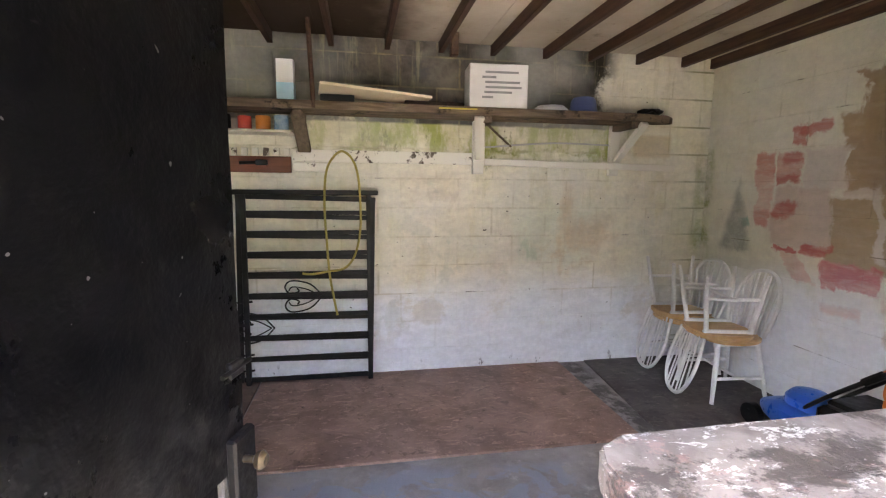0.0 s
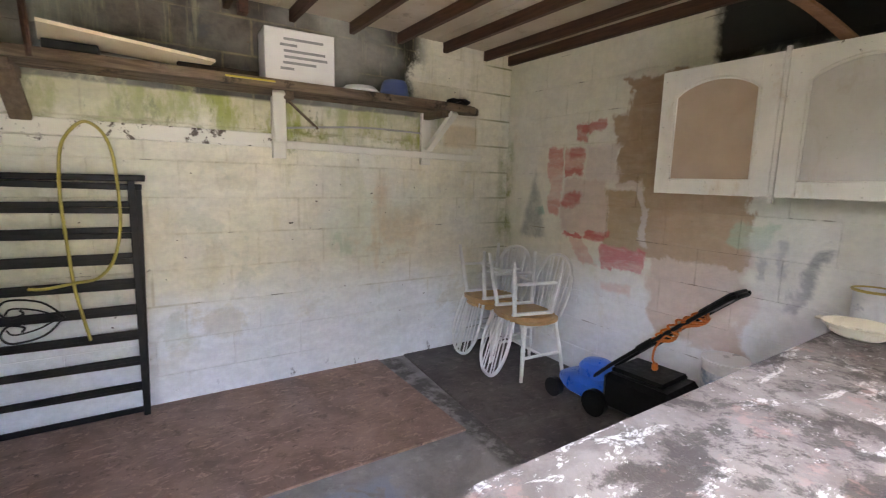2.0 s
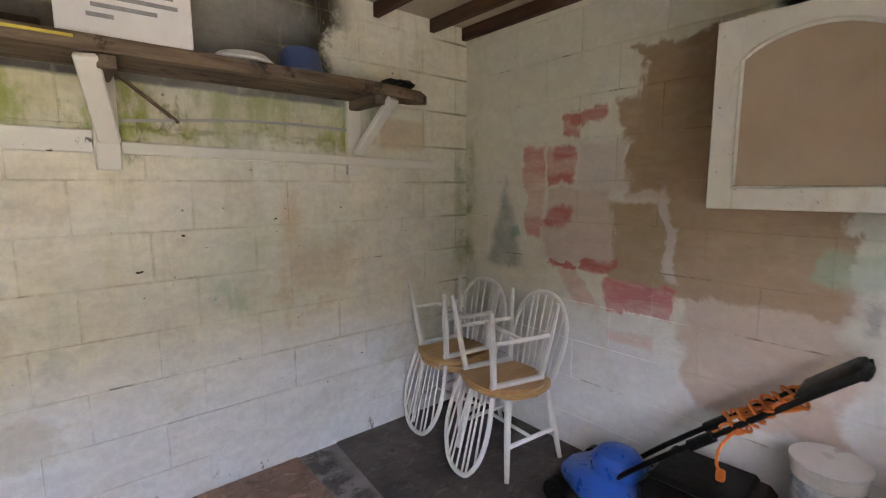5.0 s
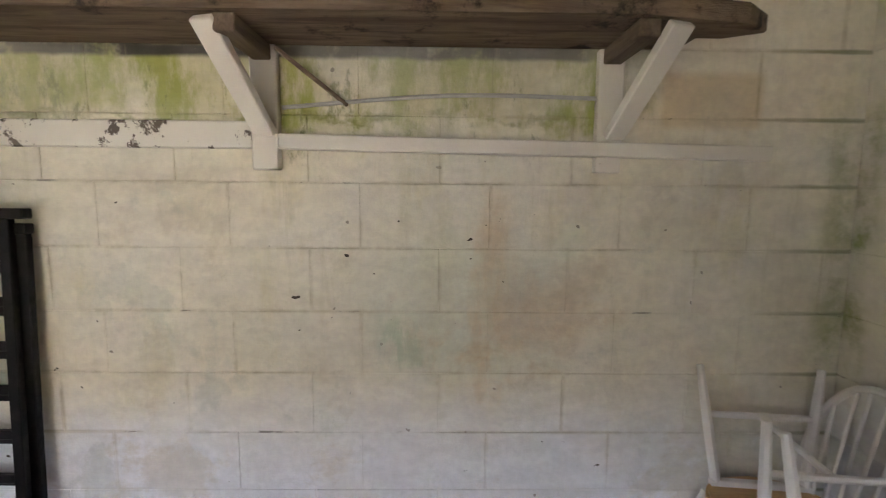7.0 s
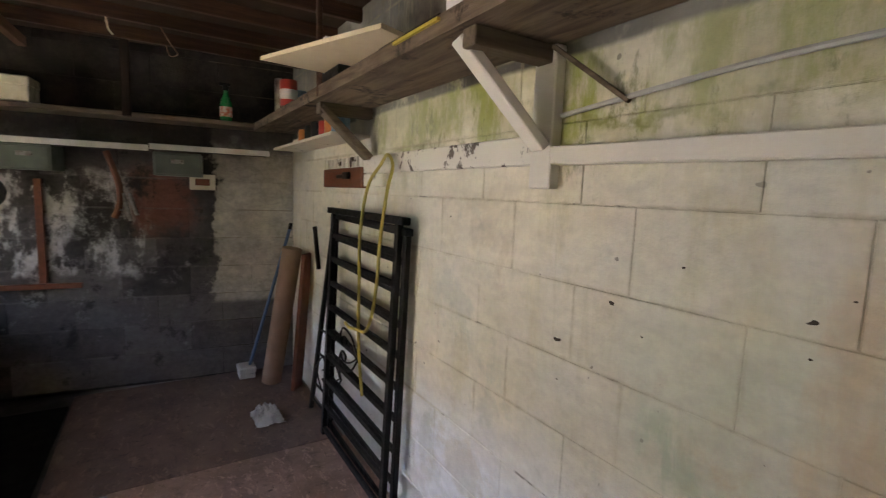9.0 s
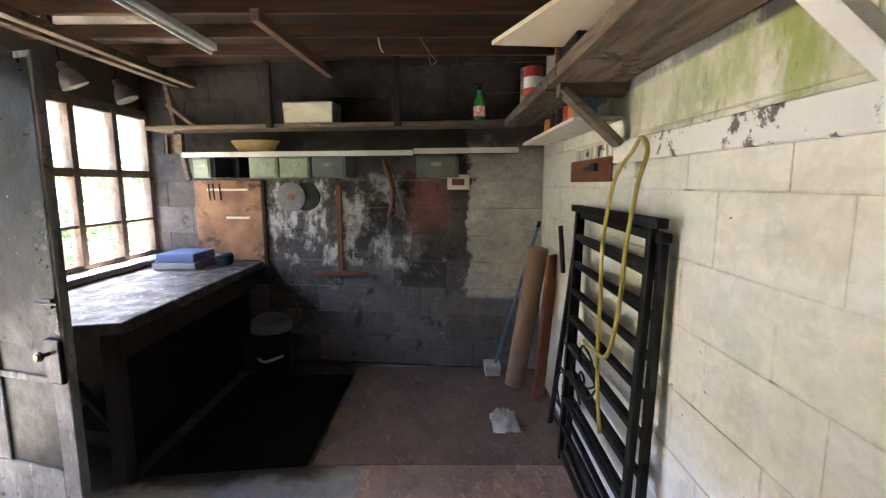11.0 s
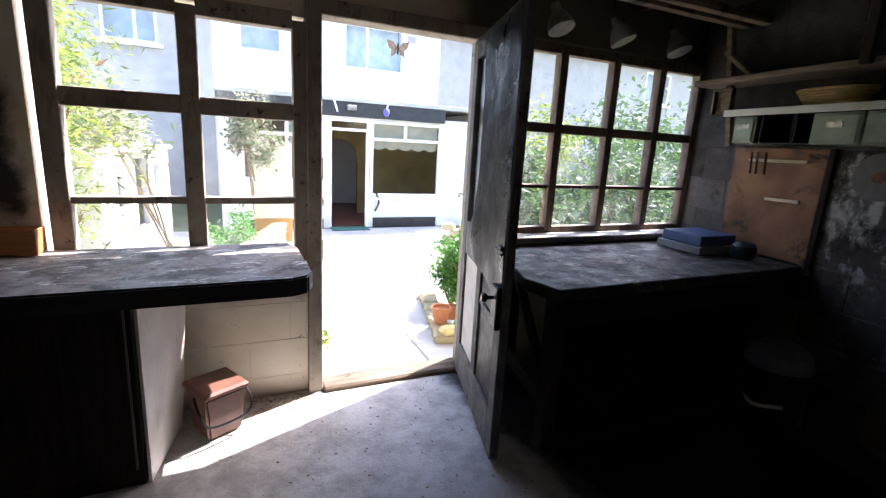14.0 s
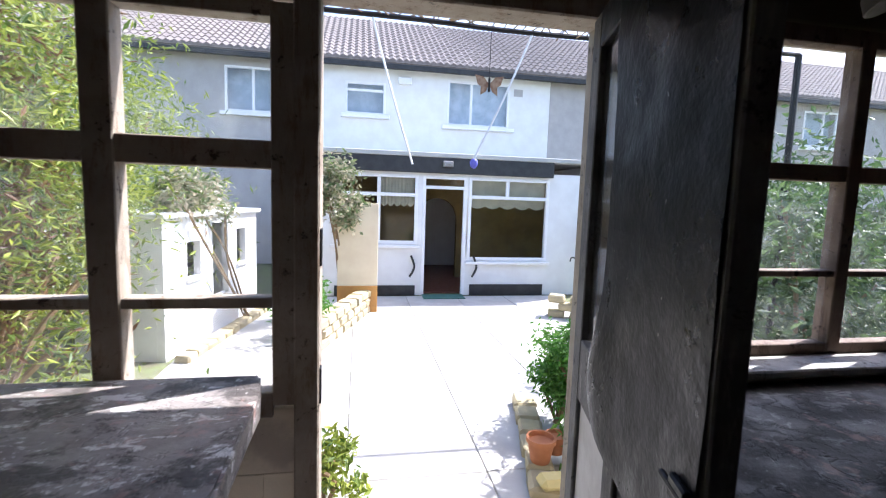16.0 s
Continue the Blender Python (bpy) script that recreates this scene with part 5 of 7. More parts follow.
for nm, x0, x1, hole in (("neighbour_house", 1.46, 9.5, [(2.55, 3.62, 3.40, 4.45), (5.6, 6.7, 3.4, 4.45)]), ("neighbour_house", -11.0, -4.44, [(-7.2, -6.1, 3.4, 4.45)]), ("neighbour_house", -26.0, -11.02, [(-13.6, -12.4, 3.4, 4.45), (-17.0, -15.8, 3.4, 4.45), (-21.0, -19.8, 3.4, 4.45)])):
    nb = thing(nm, ((x0 + x1) / 2, MY, GZ), "grey pebble-dashed terraced house next door", "house")
    part("wall", wall_with_holes(x0, x1, GZ, 4.85, MY - 0.01, 0.25, hole), M_GREYWALL, nb, "", True)
    for h in hole:
        casement(nb, *h, MY - 0.01, ((h[0] + h[1]) / 2 - 0.1,), None)
        bm = B()
        box(bm, (h[0] - 0.1, MY - 0.009, h[2] - 0.09), (h[1] + 0.1, MY + 0.09, h[2]), 0.01)
        part("sill", bm, M_UPVC, nb, "", True)
        bm = B()
        box(bm, (h[0] - 0.15, MY - 0.36, h[2] - 0.2), (h[1] + 0.15, MY - 0.33, h[3] + 0.2))
        part("sky_panel", bm, M_SKYBLIND, nb, "pale blue panel coloured as sky reflected in the glass", True)

# tiled roof over the terrace, course by course
roof = thing("terrace_roof", (-1, MY, 4.8), "brown concrete tile roof over the terrace", "roof")
tagged(roof, kind="structure")
bm = B()
slab(bm, [(-26.2, MY + 0.25, 4.72), (9.8, MY + 0.25, 4.72), (9.8, MY - 3.4, 6.87), (-26.2, MY - 3.4, 6.87)], (0, 0.02, 0.03))
part("deck", bm, M_TILE, roof, "", True)
bm = B()
box(bm, (-26.2, MY + 0.18, 4.60), (9.8, MY + 0.28, 4.72), 0.01)
part("gutter", bm, M_FASCIA, roof, "black eaves gutter", True)
SL = math.atan2(6.87 - 4.72, 3.65)
verts, faces = [], []
for r in range(15):
    s0 = r * 0.29
    for c in range(107):
        x0 = -26.15 + c * 0.335
        for j in range(4):
            xa, xb = x0 + j * 0.084, x0 + (j + 1) * 0.084
            ha, hb = (0.03 + 0.05 * math.sin(math.pi * v / 2) ** 2 for v in (j, j + 1))
            i0 = len(verts)
            for s, lift in ((s0, 0.03), (s0 + 0.30, 0.005)):
                for x, h in ((xa, ha), (xb, hb)):
                    verts.append((x, MY + 0.25 - s * math.cos(SL) + math.sin(SL) * (h + lift) * 0, 4.75 + s * math.sin(SL) + h + lift))
            for x in (xa, xb):
                verts.append((x, MY + 0.26 - s0 * math.cos(SL), 4.75 + s0 * math.sin(SL)))
            faces += [(i0, i0 + 1, i0 + 3, i0 + 2), (i0 + 4, i0 + 5, i0 + 1, i0)]
me = bpy.data.meshes.new("tiles")
me.from_pydata(verts, [], faces)
me.materials.append(M_TILE)
tiles_ob = new("tiles", me)
tiles_ob.parent = roof
bpy.context.view_layer.update()
tiles_ob.matrix_parent_inverse = roof.matrix_world.inverted()
tagged(tiles_ob, "rows of brown roof tiles", kind="stuff")
bm = B()
box(bm, (2.2, MY - 3.8, 6.6), (3.1, MY - 3.2, 7.6), 0.02)
chim = part("chimney", bm, M_GREYWALL, roof, "grey rendered chimney stack", True)

# ---------- stacked chairs ----------
M_CHAIRWHITE = plain("white_chair_paint", (0.80, 0.79, 0.77), (0.72, 0.71, 0.69), 9, 0.45, 0, 0.1, 90, (0.5, 0.46, 0.4), 0.72)
M_SEATWOOD = timber("golden_seat_wood", (0.50, 0.29, 0.12), (0.60, 0.38, 0.18), (1, 10, 10), 0.4)


def windsor_chair():
    ob = thing("dining_chair", (0, 0, 0), "white Windsor chair with a golden wooden seat, stacked in the corner", "chair", "stacked chairs")
    bm = B()
    out = []
    for i in range(28):
        a = 2 * math.pi * i / 28
        sx, sy = math.cos(a), math.sin(a)
        out.append((0.215 * math.copysign(abs(sx) ** 0.75, sx), 0.205 * math.copysign(abs(sy) ** 0.75, sy), 0.415))
    slab(bm, out, (0, 0, 0.036))
    bmesh.ops.bevel(bm, geom=[e for e in bm.edges if abs(e.verts[0].co.z - e.verts[1].co.z) < 1e-5], offset=0.009, segments=2, affect="EDGES")
    part("seat", bm, M_SEATWOOD, ob, "golden wooden seat")
    hoop = [(-0.165, 0.165, 0.45), (-0.195, 0.205, 0.60), (-0.185, 0.245, 0.74), (-0.11, 0.275, 0.86), (0, 0.285, 0.892), (0.11, 0.275, 0.86), (0.185, 0.245, 0.74), (0.195, 0.205, 0.60), (0.165, 0.165, 0.45)]
    line = glide(hoop, 6)
    bm = B()
    tube(bm, line, 0.013, 8)
    part("back_hoop", bm, M_CHAIRWHITE, ob)
    for i in range(7):
        u = -0.12 + 0.04 * i
        top = min((p for p in line if p.z > 0.6), key=lambda p: abs(p.x - u * 1.25))
        bm = B()
        rod(bm, (u, 0.172, 0.448), top, 0.0065, 6)
        part("spindle", bm, M_CHAIRWHITE, ob)
    feet = {}
    for sx in (-1, 1):
        for sy in (-1, 1):
            a, b = Vector((sx * 0.145, sy * 0.145, 0.405)), Vector((sx * 0.205, sy * 0.20, 0.002))
            bm = B()
            rings = [(0.0, 0.0165), (0.5, 0.0175), (1.0, 0.0125)]
            for (u0, r0), (u1, r1) in zip(rings, rings[1:]):
                rod(bm, a.lerp(b, u0), a.lerp(b, u1), r0, 8, r1)
            part("leg", bm, M_CHAIRWHITE, ob)
            feet[sx, sy] = a.lerp(b, 0.58)
    for sx in (-1, 1):
        bm = B()
        rod(bm, feet[sx, -1], feet[sx, 1], 0.012, 8)
        part("stretcher", bm, M_CHAIRWHITE, ob)
        bm = B()
        box(bm, (sx * 0.145 - 0.014, -0.165, 0.392), (sx * 0.145 + 0.014, 0.165, 0.4148), 0.004)
        part("seat_batten", bm, M_CHAIRWHITE, ob, "white batten under the seat")
    bm = B()
    rod(bm, (feet[-1, -1] + feet[-1, 1]) / 2, (feet[1, -1] + feet[1, 1]) / 2, 0.010, 8)
    part("stretcher", bm, M_CHAIRWHITE, ob)
    return ob


chair = windsor_chair()
chair.matrix_basis = pose(2.865, 3.06, 0.014, 0, 0, -95)
copy_thing(chair, pose(2.79, 3.045, 0.014 + 0.906, 180, 0, -104))
copy_thing(chair, pose(2.88, 3.51, 0.014, 0, 0, -84))
copy_thing(chair, pose(2.87, 3.54, 0.014 + 0.906, 180, 0, -97))

# ---------- lawn mower ----------
M_BLUE = plain("blue_plastic", (0.02, 0.13, 0.55), (0.025, 0.11, 0.45), 7, 0.35, 0, 0.05, dirt=(0.05, 0.1, 0.25), dirt_at=0.7)
M_BLACKP = plain("black_plastic", (0.004, 0.004, 0.004), (0.009, 0.009, 0.009), 9, 0.45, 0, 0.15, spec=0.22)
M_ORANGE = plain("orange_cable", (0.75, 0.20, 0.03), (0.62, 0.15, 0.02), 12, 0.45)
mower = thing("lawn_mower", (2.93, 2.3, 0.014), "blue electric lawn mower with a black grass box", "lawn mower", "", (0, 0, 4))
bm = B()
sec = [(-0.02, 0.17, 0.05, 0.16), (0.10, 0.20, 0.05, 0.20), (0.22, 0.19, 0.05, 0.20), (0.32, 0.13, 0.06, 0.16), (0.385, 0.07, 0.07, 0.13)]
rings = []
for y, w, z0, z1 in sec:
    ring = []
    for i in range(16):
        a = 2 * math.pi * i / 16
        ring.append(bm.verts.new((w * math.copysign(abs(math.cos(a)) ** 0.6, math.cos(a)), y, (z0 + z1) / 2 + (z1 - z0) / 2 * math.copysign(abs(math.sin(a)) ** 0.6, math.sin(a)))))
    rings.append(ring)
for u, v in zip(rings, rings[1:]):
    for j in range(16):
        bm.faces.new((u[j], u[(j + 1) % 16], v[(j + 1) % 16], v[j]))
bm.faces.new(rings[0])
bm.faces.new(rings[-1][::-1])
part("deck", bm, M_BLUE, mower, "blue moulded deck")
bm = B()
lathe(bm, [(0.125, 0.0), (0.12, 0.05), (0.09, 0.085), (0.04, 0.10), (0.005, 0.103)], 20, (0, 0.13, 0.185))
part("motor_cover", bm, M_BLUE, mower, "blue domed motor cover")
bm = B()
box(bm, (-0.19, -0.46, 0.07), (0.19, -0.03, 0.30), 0.03)
box(bm, (-0.15, -0.40, 0.30), (0.15, -0.06, 0.335), 0.015)
part("grass_box", bm, M_BLACKP, mower, "black plastic grass box")
for x, y, r in ((-0.19, 0.33, 0.065), (0.19, 0.33, 0.065), (-0.20, 0.0, 0.085), (0.20, 0.0, 0.085)):
    bm = B()
    rod(bm, (x - 0.022, y, r), (x + 0.022, y, r), r, 18)
    wh = part("wheel", bm, M_BLACKP, mower)
    bm = B()
    rod(bm, (x - 0.025, y, r), (x + 0.025, y, r), r * 0.4, 12)
    part("hub", bm, M_BLACKP, wh)
bm = B()
tube(bm, glide([(-0.10, 0.10, 0.19), (-0.10, -0.10, 0.39), (-0.09, -0.62, 0.86), (-0.07, -0.68, 0.90), (0.07, -0.68, 0.90), (0.09, -0.62, 0.86), (0.10, -0.10, 0.39), (0.10, 0.10, 0.19)], 6), 0.012, 8)
part("handle", bm, M_BLACKP, mower, "black tubular handle")
for s in (-1, 1):
    bm = B()
    rod(bm, (s * 0.098, -0.20, 0.48), (s * 0.096, -0.28, 0.553), 0.022, 10)
    part("clamp", bm, M_BLACKP, mower)
bm = B()
box(bm, (-0.11, -0.70, 0.915), (0.11, -0.48, 0.985), 0.02)
bm.transform(Matrix.Translation((0, -0.60, 0.855)) @ Matrix.Rotation(radians(-42), 4, "X") @ Matrix.Diagonal((0.9, 1.0, 0.45, 1)) @ Matrix.Translation((0, 0.60, -0.95)))
part("grip", bm, M_BLACKP, mower, "black foam grip and switch box")
bm = B()
wound = []
for i in range(9 * 12):
    k, a = i / 12, i * math.pi / 6
    wound.append((0.10 * math.cos(a) + 0.012 * noise.noise((k, a, 0)), -0.29 - 0.026 * k + 0.03 * math.sin(a * 2 + k), 0.56 + 0.0235 * k + 0.028 * math.sin(a) + 0.015 * noise.noise((a, k, 5))))
tube(bm, glide(wound, 2), 0.0065, 5)
tube(bm, glide([(-0.10, -0.36, 0.62), (-0.11, -0.31, 0.53), (-0.11, -0.30, 0.46), (-0.105, -0.31, 0.43)], 5), 0.006, 6)
box(bm, (-0.12, -0.33, 0.39), (-0.09, -0.30, 0.435), 0.006)
part("cable", bm, M_ORANGE, mower, "orange mains cable wound on the handle")

# ---------- paint tub on a box ----------
M_TUB = plain("white_tub", (0.72, 0.71, 0.68), (0.58, 0.57, 0.55), 14, 0.45, 0, 0.1, 80, (0.33, 0.34, 0.37), 0.60)
bm = B()
box(bm, (2.92, 1.50, 0.014), (3.20, 1.80, 0.26), 0.008)
solo("storage_box", bm, plain("grey_brown_box", (0.22, 0.19, 0.16), (0.16, 0.135, 0.115), 7, 0.8), "grey brown cardboard box behind the mower", "box")
tub = thing("paint_tub", (3.06, 1.70, 0.262), "dirty white plastic paint tub", "tub")
bm = B()
lathe(bm, [(0.085, 0), (0.10, 0.02), (0.112, 0.24), (0.118, 0.245), (0.118, 0.26), (0.104, 0.26), (0.10, 0.05), (0.02, 0.04)], 24)
part("body", bm, M_TUB, tub)
bm = B()
lathe(bm, [(0.1055, 0.07), (0.1075, 0.071), (0.1125, 0.20), (0.111, 0.201)], 24)
part("paper_label", bm, plain("faded_blue_print", (0.20, 0.26, 0.34), (0.62, 0.63, 0.64), 26, 0.5, dirt=(0.06, 0.07, 0.09), dirt_at=0.6), tub, "faded blue and white label")
bm = B()
lathe(bm, [(0.108, 0.262), (0.121, 0.264), (0.121, 0.272), (0.112, 0.275), (0.01, 0.270)], 24)
part("lid", bm, M_UPVC, tub, "white lid laid on top")

# ---------- things on the counter ----------
CZ = 0.934
M_ENAMEL = plain("cream_enamel", (0.74, 0.70, 0.55), (0.66, 0.61, 0.46), 6, 0.3, 0, 0.05)
pot = thing("enamel_pot", (2.87, 1.085, CZ), "white enamel pot with a yellowed rim", "pot")
bm = B()
lathe(bm, [(0.058, 0.0), (0.068, 0.02), (0.071, 0.13), (0.076, 0.138), (0.069, 0.138), (0.065, 0.03), (0.01, 0.02)], 24)
part("body", bm, M_TUB, pot)
bm = B()
tube(bm, [(0.075 * math.cos(a), 0.075 * math.sin(a), 0.139) for a in [i * math.pi / 14 for i in range(28)]], 0.006, 6, True)
part("rim", bm, plain("yellow_rim", (0.55, 0.42, 0.10), (0.4, 0.3, 0.1), 9, 0.4), pot, "yellowed rim")
dish = thing("oval_dish", (2.60, 1.05, CZ), "cream oval dish with two lugs", "dish")
bm = B()
lathe(bm, [(0.09, 0.0), (0.125, 0.015), (0.155, 0.05), (0.162, 0.052), (0.155, 0.042), (0.12, 0.02), (0.01, 0.012)], 28)
bm.transform(Matrix.Diagonal((0.66, 0.72, 0.95, 1.0)))
part("bowl", bm, M_ENAMEL, dish)
for s in (-1, 1):
    bm = B()
    box(bm, (-0.025, s * 0.108, 0.040), (0.025, s * 0.135, 0.049), 0.004)
    part("lug", bm, M_ENAMEL, dish)
bm = B()
rod(bm, (2.75, 0.92, CZ + 0.02), (2.66, 0.90, CZ + 0.05), 0.028, 10, 0.02)
rod(bm, (2.66, 0.90, CZ + 0.05), (2.56, 0.88, CZ + 0.07), 0.015, 8, 0.01)
solo("brush", bm, M_BLACKP, "black bristle brush lying in the clutter", "brush")
bm = B()
bmesh.ops.create_uvsphere(bm, u_segments=18, v_segments=12, radius=0.042, matrix=Matrix.Translation((2.86, 0.965, CZ + 0.0415)))
solo("ball", bm, plain("orange_ball", (0.70, 0.28, 0.05), (0.6, 0.22, 0.04), 9, 0.5), "orange rubber ball on the worktop", "ball")
for x, y, r, h, c, lb in ((2.97, 0.90, 0.060, 0.16, None, "clear glass storage jar with a lid"), (2.98, 0.70, 0.05, 0.13, (0.20, 0.07, 0.12), "dark berry-coloured jar on the worktop"), (2.83, 0.74, 0.045, 0.11, (0.12, 0.10, 0.09), "dark glass jar on the worktop")):
    jar = thing("jar", (x, y, CZ), lb, "jar", "jars on the counter")
    bm = B()
    lathe(bm, [(r * 0.9, 0), (r, 0.01), (r, h * 0.78), (r * 0.75, h * 0.9), (r * 0.75, h)], 20)
    part("body", bm, plain("jar_glass", c, tuple(v * 0.7 for v in c), 12, 0.12, 0, 0.05) if c else glass("jar_clear_glass", 0.22), jar)
    bm = B()
    lathe(bm, [(r * 0.82, h), (r * 0.84, h + 0.004), (r * 0.84, h + 0.02), (r * 0.7, h + 0.024)], 20)
    part("lid", bm, M_STEEL, jar, "dull metal lid")
bm = B()
box(bm, (2.42, 0.72, CZ), (2.70, 0.92, CZ + 0.045), 0.012)
solo("tool_case", bm, M_BLACKP, "flat black plastic case", "case")
crate2 = thing("tool_box", (2.27, 0.76, CZ), "small white and red packet on the worktop", "packet")
bm = B()
box(bm, (-0.05, -0.05, 0), (0.05, 0.05, 0.06), 0.006)
part("body", bm, M_UPVC, crate2)
bm = B()
box(bm, (-0.052, -0.052, 0.045), (0.052, 0.052, 0.063), 0.006)
part("band", bm, plain("red_band", (0.6, 0.03, 0.04), (0.5, 0.03, 0.03), 9, 0.4), crate2, "red top")
cr = thing("wooden_crate", (1.98, 0.47, CZ), "small orange-brown wooden box", "box")
M_CRATE = timber("orange_pine", (0.45, 0.20, 0.08), (0.36, 0.15, 0.06), (1, 10, 10), 0.6)
for a, b in (((-0.12, -0.06, 0), (0.14, -0.05, 0.11)), ((-0.12, 0.05, 0), (0.14, 0.06, 0.11)), ((-0.12, -0.05, 0), (-0.11, 0.05, 0.11)), ((0.13, -0.05, 0), (0.14, 0.05, 0.11)), ((-0.11, -0.05, 0), (0.13, 0.05, 0.01))):
    bm = B()
    box(bm, a, b, 0.002)
    part("side", bm, M_CRATE, cr)

# ---------- brown caddy under the counter ----------
M_CADDY = plain("brown_caddy_plastic", (0.17, 0.075, 0.05), (0.13, 0.055, 0.04), 7, 0.4, 0, 0.08, dirt=(0.3, 0.2, 0.15), dirt_at=0.7)
caddy = thing("food_caddy", (1.19, 0.62, 0.002), "brown plastic food waste caddy with a lid and handle", "caddy", "", (0, 0, 28))
bm = B()
lo = [(-0.085, -0.085), (0.085, -0.085), (0.085, 0.085), (-0.085, 0.085)]
v0 = [bm.verts.new((x, y, 0)) for x, y in lo]
v1 = [bm.verts.new((x * 1.25, y * 1.25, 0.24)) for x, y in lo]
bm.faces.new(v0[::-1])
bm.faces.new(v1)
for i in range(4):
    bm.faces.new((v0[i], v0[(i + 1) % 4], v1[(i + 1) % 4], v1[i]))
bmesh.ops.bevel(bm, geom=bm.edges[:], offset=0.012, segments=2, affect="EDGES")
part("body", bm, M_CADDY, caddy)
bm = B()
box(bm, (-0.118, -0.118, 0.235), (0.118, 0.118, 0.27), 0.012)
part("lid", bm, M_CADDY, caddy, "brown hinged lid")
bm = B()
tube(bm, glide([(-0.12, 0.02, 0.23), (-0.13, 0.10, 0.17), (-0.09, 0.125, 0.10), (0.09, 0.125, 0.10), (0.13, 0.10, 0.17), (0.12, 0.02, 0.23)], 6), 0.006, 6)
part("handle", bm, M_BLACKP, caddy, "dark carrying handle")

# ---------- hose ----------
bm = B()
tube(bm, glide([(0.11, 3.665, 0.53), (0.085, 3.66, 0.68), (0.06, 3.66, 0.85), (0.045, 3.665, 1.10), (0.035, 3.67, 1.35), (0.05, 3.70, 1.58), (0.10, 3.745, 1.69), (0.165, 3.75, 1.735), (0.235, 3.745, 1.68),
                (0.275, 3.70, 1.56), (0.29, 3.665, 1.35), (0.285, 3.655, 1.15), (0.245, 3.65, 0.98), (0.17, 3.65, 0.885), (0.06, 3.65, 0.865), (-0.06, 3.655, 0.845), (-0.13, 3.66, 0.85)], 7), 0.0085, 8)
solo("garden_hose", bm, plain("yellow_hose", (0.48, 0.39, 0.08), (0.40, 0.33, 0.09), 14, 0.5), "yellow rubber hose looped over the wall rail", "hose")

# ---------- things on the long shelf ----------
SZ = 2.041
M_CARD = plain("white_carton", (0.74, 0.72, 0.71), (0.68, 0.66, 0.65), 5, 0.7)
M_INK = plain("grey_print", (0.22, 0.22, 0.23), (0.3, 0.3, 0.3), 20, 0.7)
ctn = thing("carton", (1.27, 3.60, SZ), "white cardboard carton with rows of grey print", "carton", "", (0, 0, -3))
bm = B()
box(bm, (-0.21, -0.11, 0), (0.21, 0.11, 0.30), 0.004)
part("body", bm, M_CARD, ctn)
for k, (w, dx) in enumerate(((0.24, 0), (0.10, -0.07), (0.25, 0.0), (0.26, 0.01), (0.20, -0.02), (0.08, -0.07))):
    bm = B()
    box(bm, (-0.10 + dx * 0.3, -0.112, 0.235 - 0.034 * k), (-0.10 + dx * 0.3 + w, -0.1105, 0.250 - 0.034 * k))
    part("print", bm, M_INK, ctn, "row of grey print")
c2 = thing("carton", (-0.19, 3.58, SZ), "tall white and pale blue carton", "carton")
bm = B()
box(bm, (-0.055, -0.04, 0), (0.055, 0.04, 0.27), 0.003)
part("body", bm, M_CARD, c2)
bm = B()
box(bm, (-0.057, -0.042, 0.002), (0.057, 0.042, 0.12), 0.003)
part("band", bm, plain("pale_blue", (0.30, 0.50, 0.62), (0.36, 0.54, 0.64), 9, 0.5), c2, "pale blue lower half")
M_CREAMBOARD = plain("cream_board", (0.72, 0.62, 0.44), (0.66, 0.55, 0.38), 4, 0.6)
bm = B()
slab(bm, [(0.06, 3.20, 2.092), (0.78, 3.43, 2.076), (0.74, 3.62, 2.062), (0.02, 3.56, 2.092)], (0, 0, 0.016))
solo("loose_board", bm, M_CREAMBOARD, "cream board lying across the shelf front", "board")
bm = B()
box(bm, (0.04, 3.47, SZ), (0.26, 3.62, 2.084), 0.004)
solo("old_book", bm, M_BLACKP, "dark flat box under the cream board", "box")
bm = B()
box(bm, (0.60, 3.50, SZ + 0.001), (1.02, 3.55, SZ + 0.03), 0.006)
solo("dark_batten", bm, M_DARKWOOD, "short dark batten on the shelf", "batten")
plates = thing("plate_stack", (1.68, 3.56, SZ), "white dish turned upside down", "dish")
bm = B()
lathe(bm, [(0.125, 0.0), (0.13, 0.008), (0.10, 0.035), (0.05, 0.042), (0.005, 0.044)], 24)
part("dish", bm, M_UPVC, plates)
bm = B()
lathe(bm, [(0.10, 0.0), (0.105, 0.01), (0.09, 0.09), (0.075, 0.11), (0.005, 0.115)], 22, (1.95, 3.58, SZ))
solo("blue_basin", bm, plain("dull_blue_plastic", (0.06, 0.09, 0.22), (0.05, 0.075, 0.18), 8, 0.5), "dull blue plastic basin turned over", "basin")
bm = B()
bmesh.ops.create_icosphere(bm, subdivisions=3, radius=1, matrix=Matrix.Translation((2.50, 3.57, SZ + 0.022)) @ Matrix.Diagonal((0.11, 0.05, 0.022, 1)))
for v in bm.verts:
    v.co += Vector((0, 0, 0.03 * abs(noise.noise(v.co * 14))))
solo("rag", bm, M_BLACKP, "crumpled dark rag at the end of the shelf", "rag")
bm = B()
box(bm, (0.83, 3.448, 2.015), (1.10, 3.458, 2.024))
solo("tape_strip", bm, plain("yellow_tape", (0.55, 0.42, 0.05), (0.5, 0.4, 0.06), 9, 0.4), "strip of yellow tape on the shelf edge", "tape")
M_RED = plain("red_tin", (0.50, 0.05, 0.03), (0.42, 0.04, 0.03), 9, 0.4)
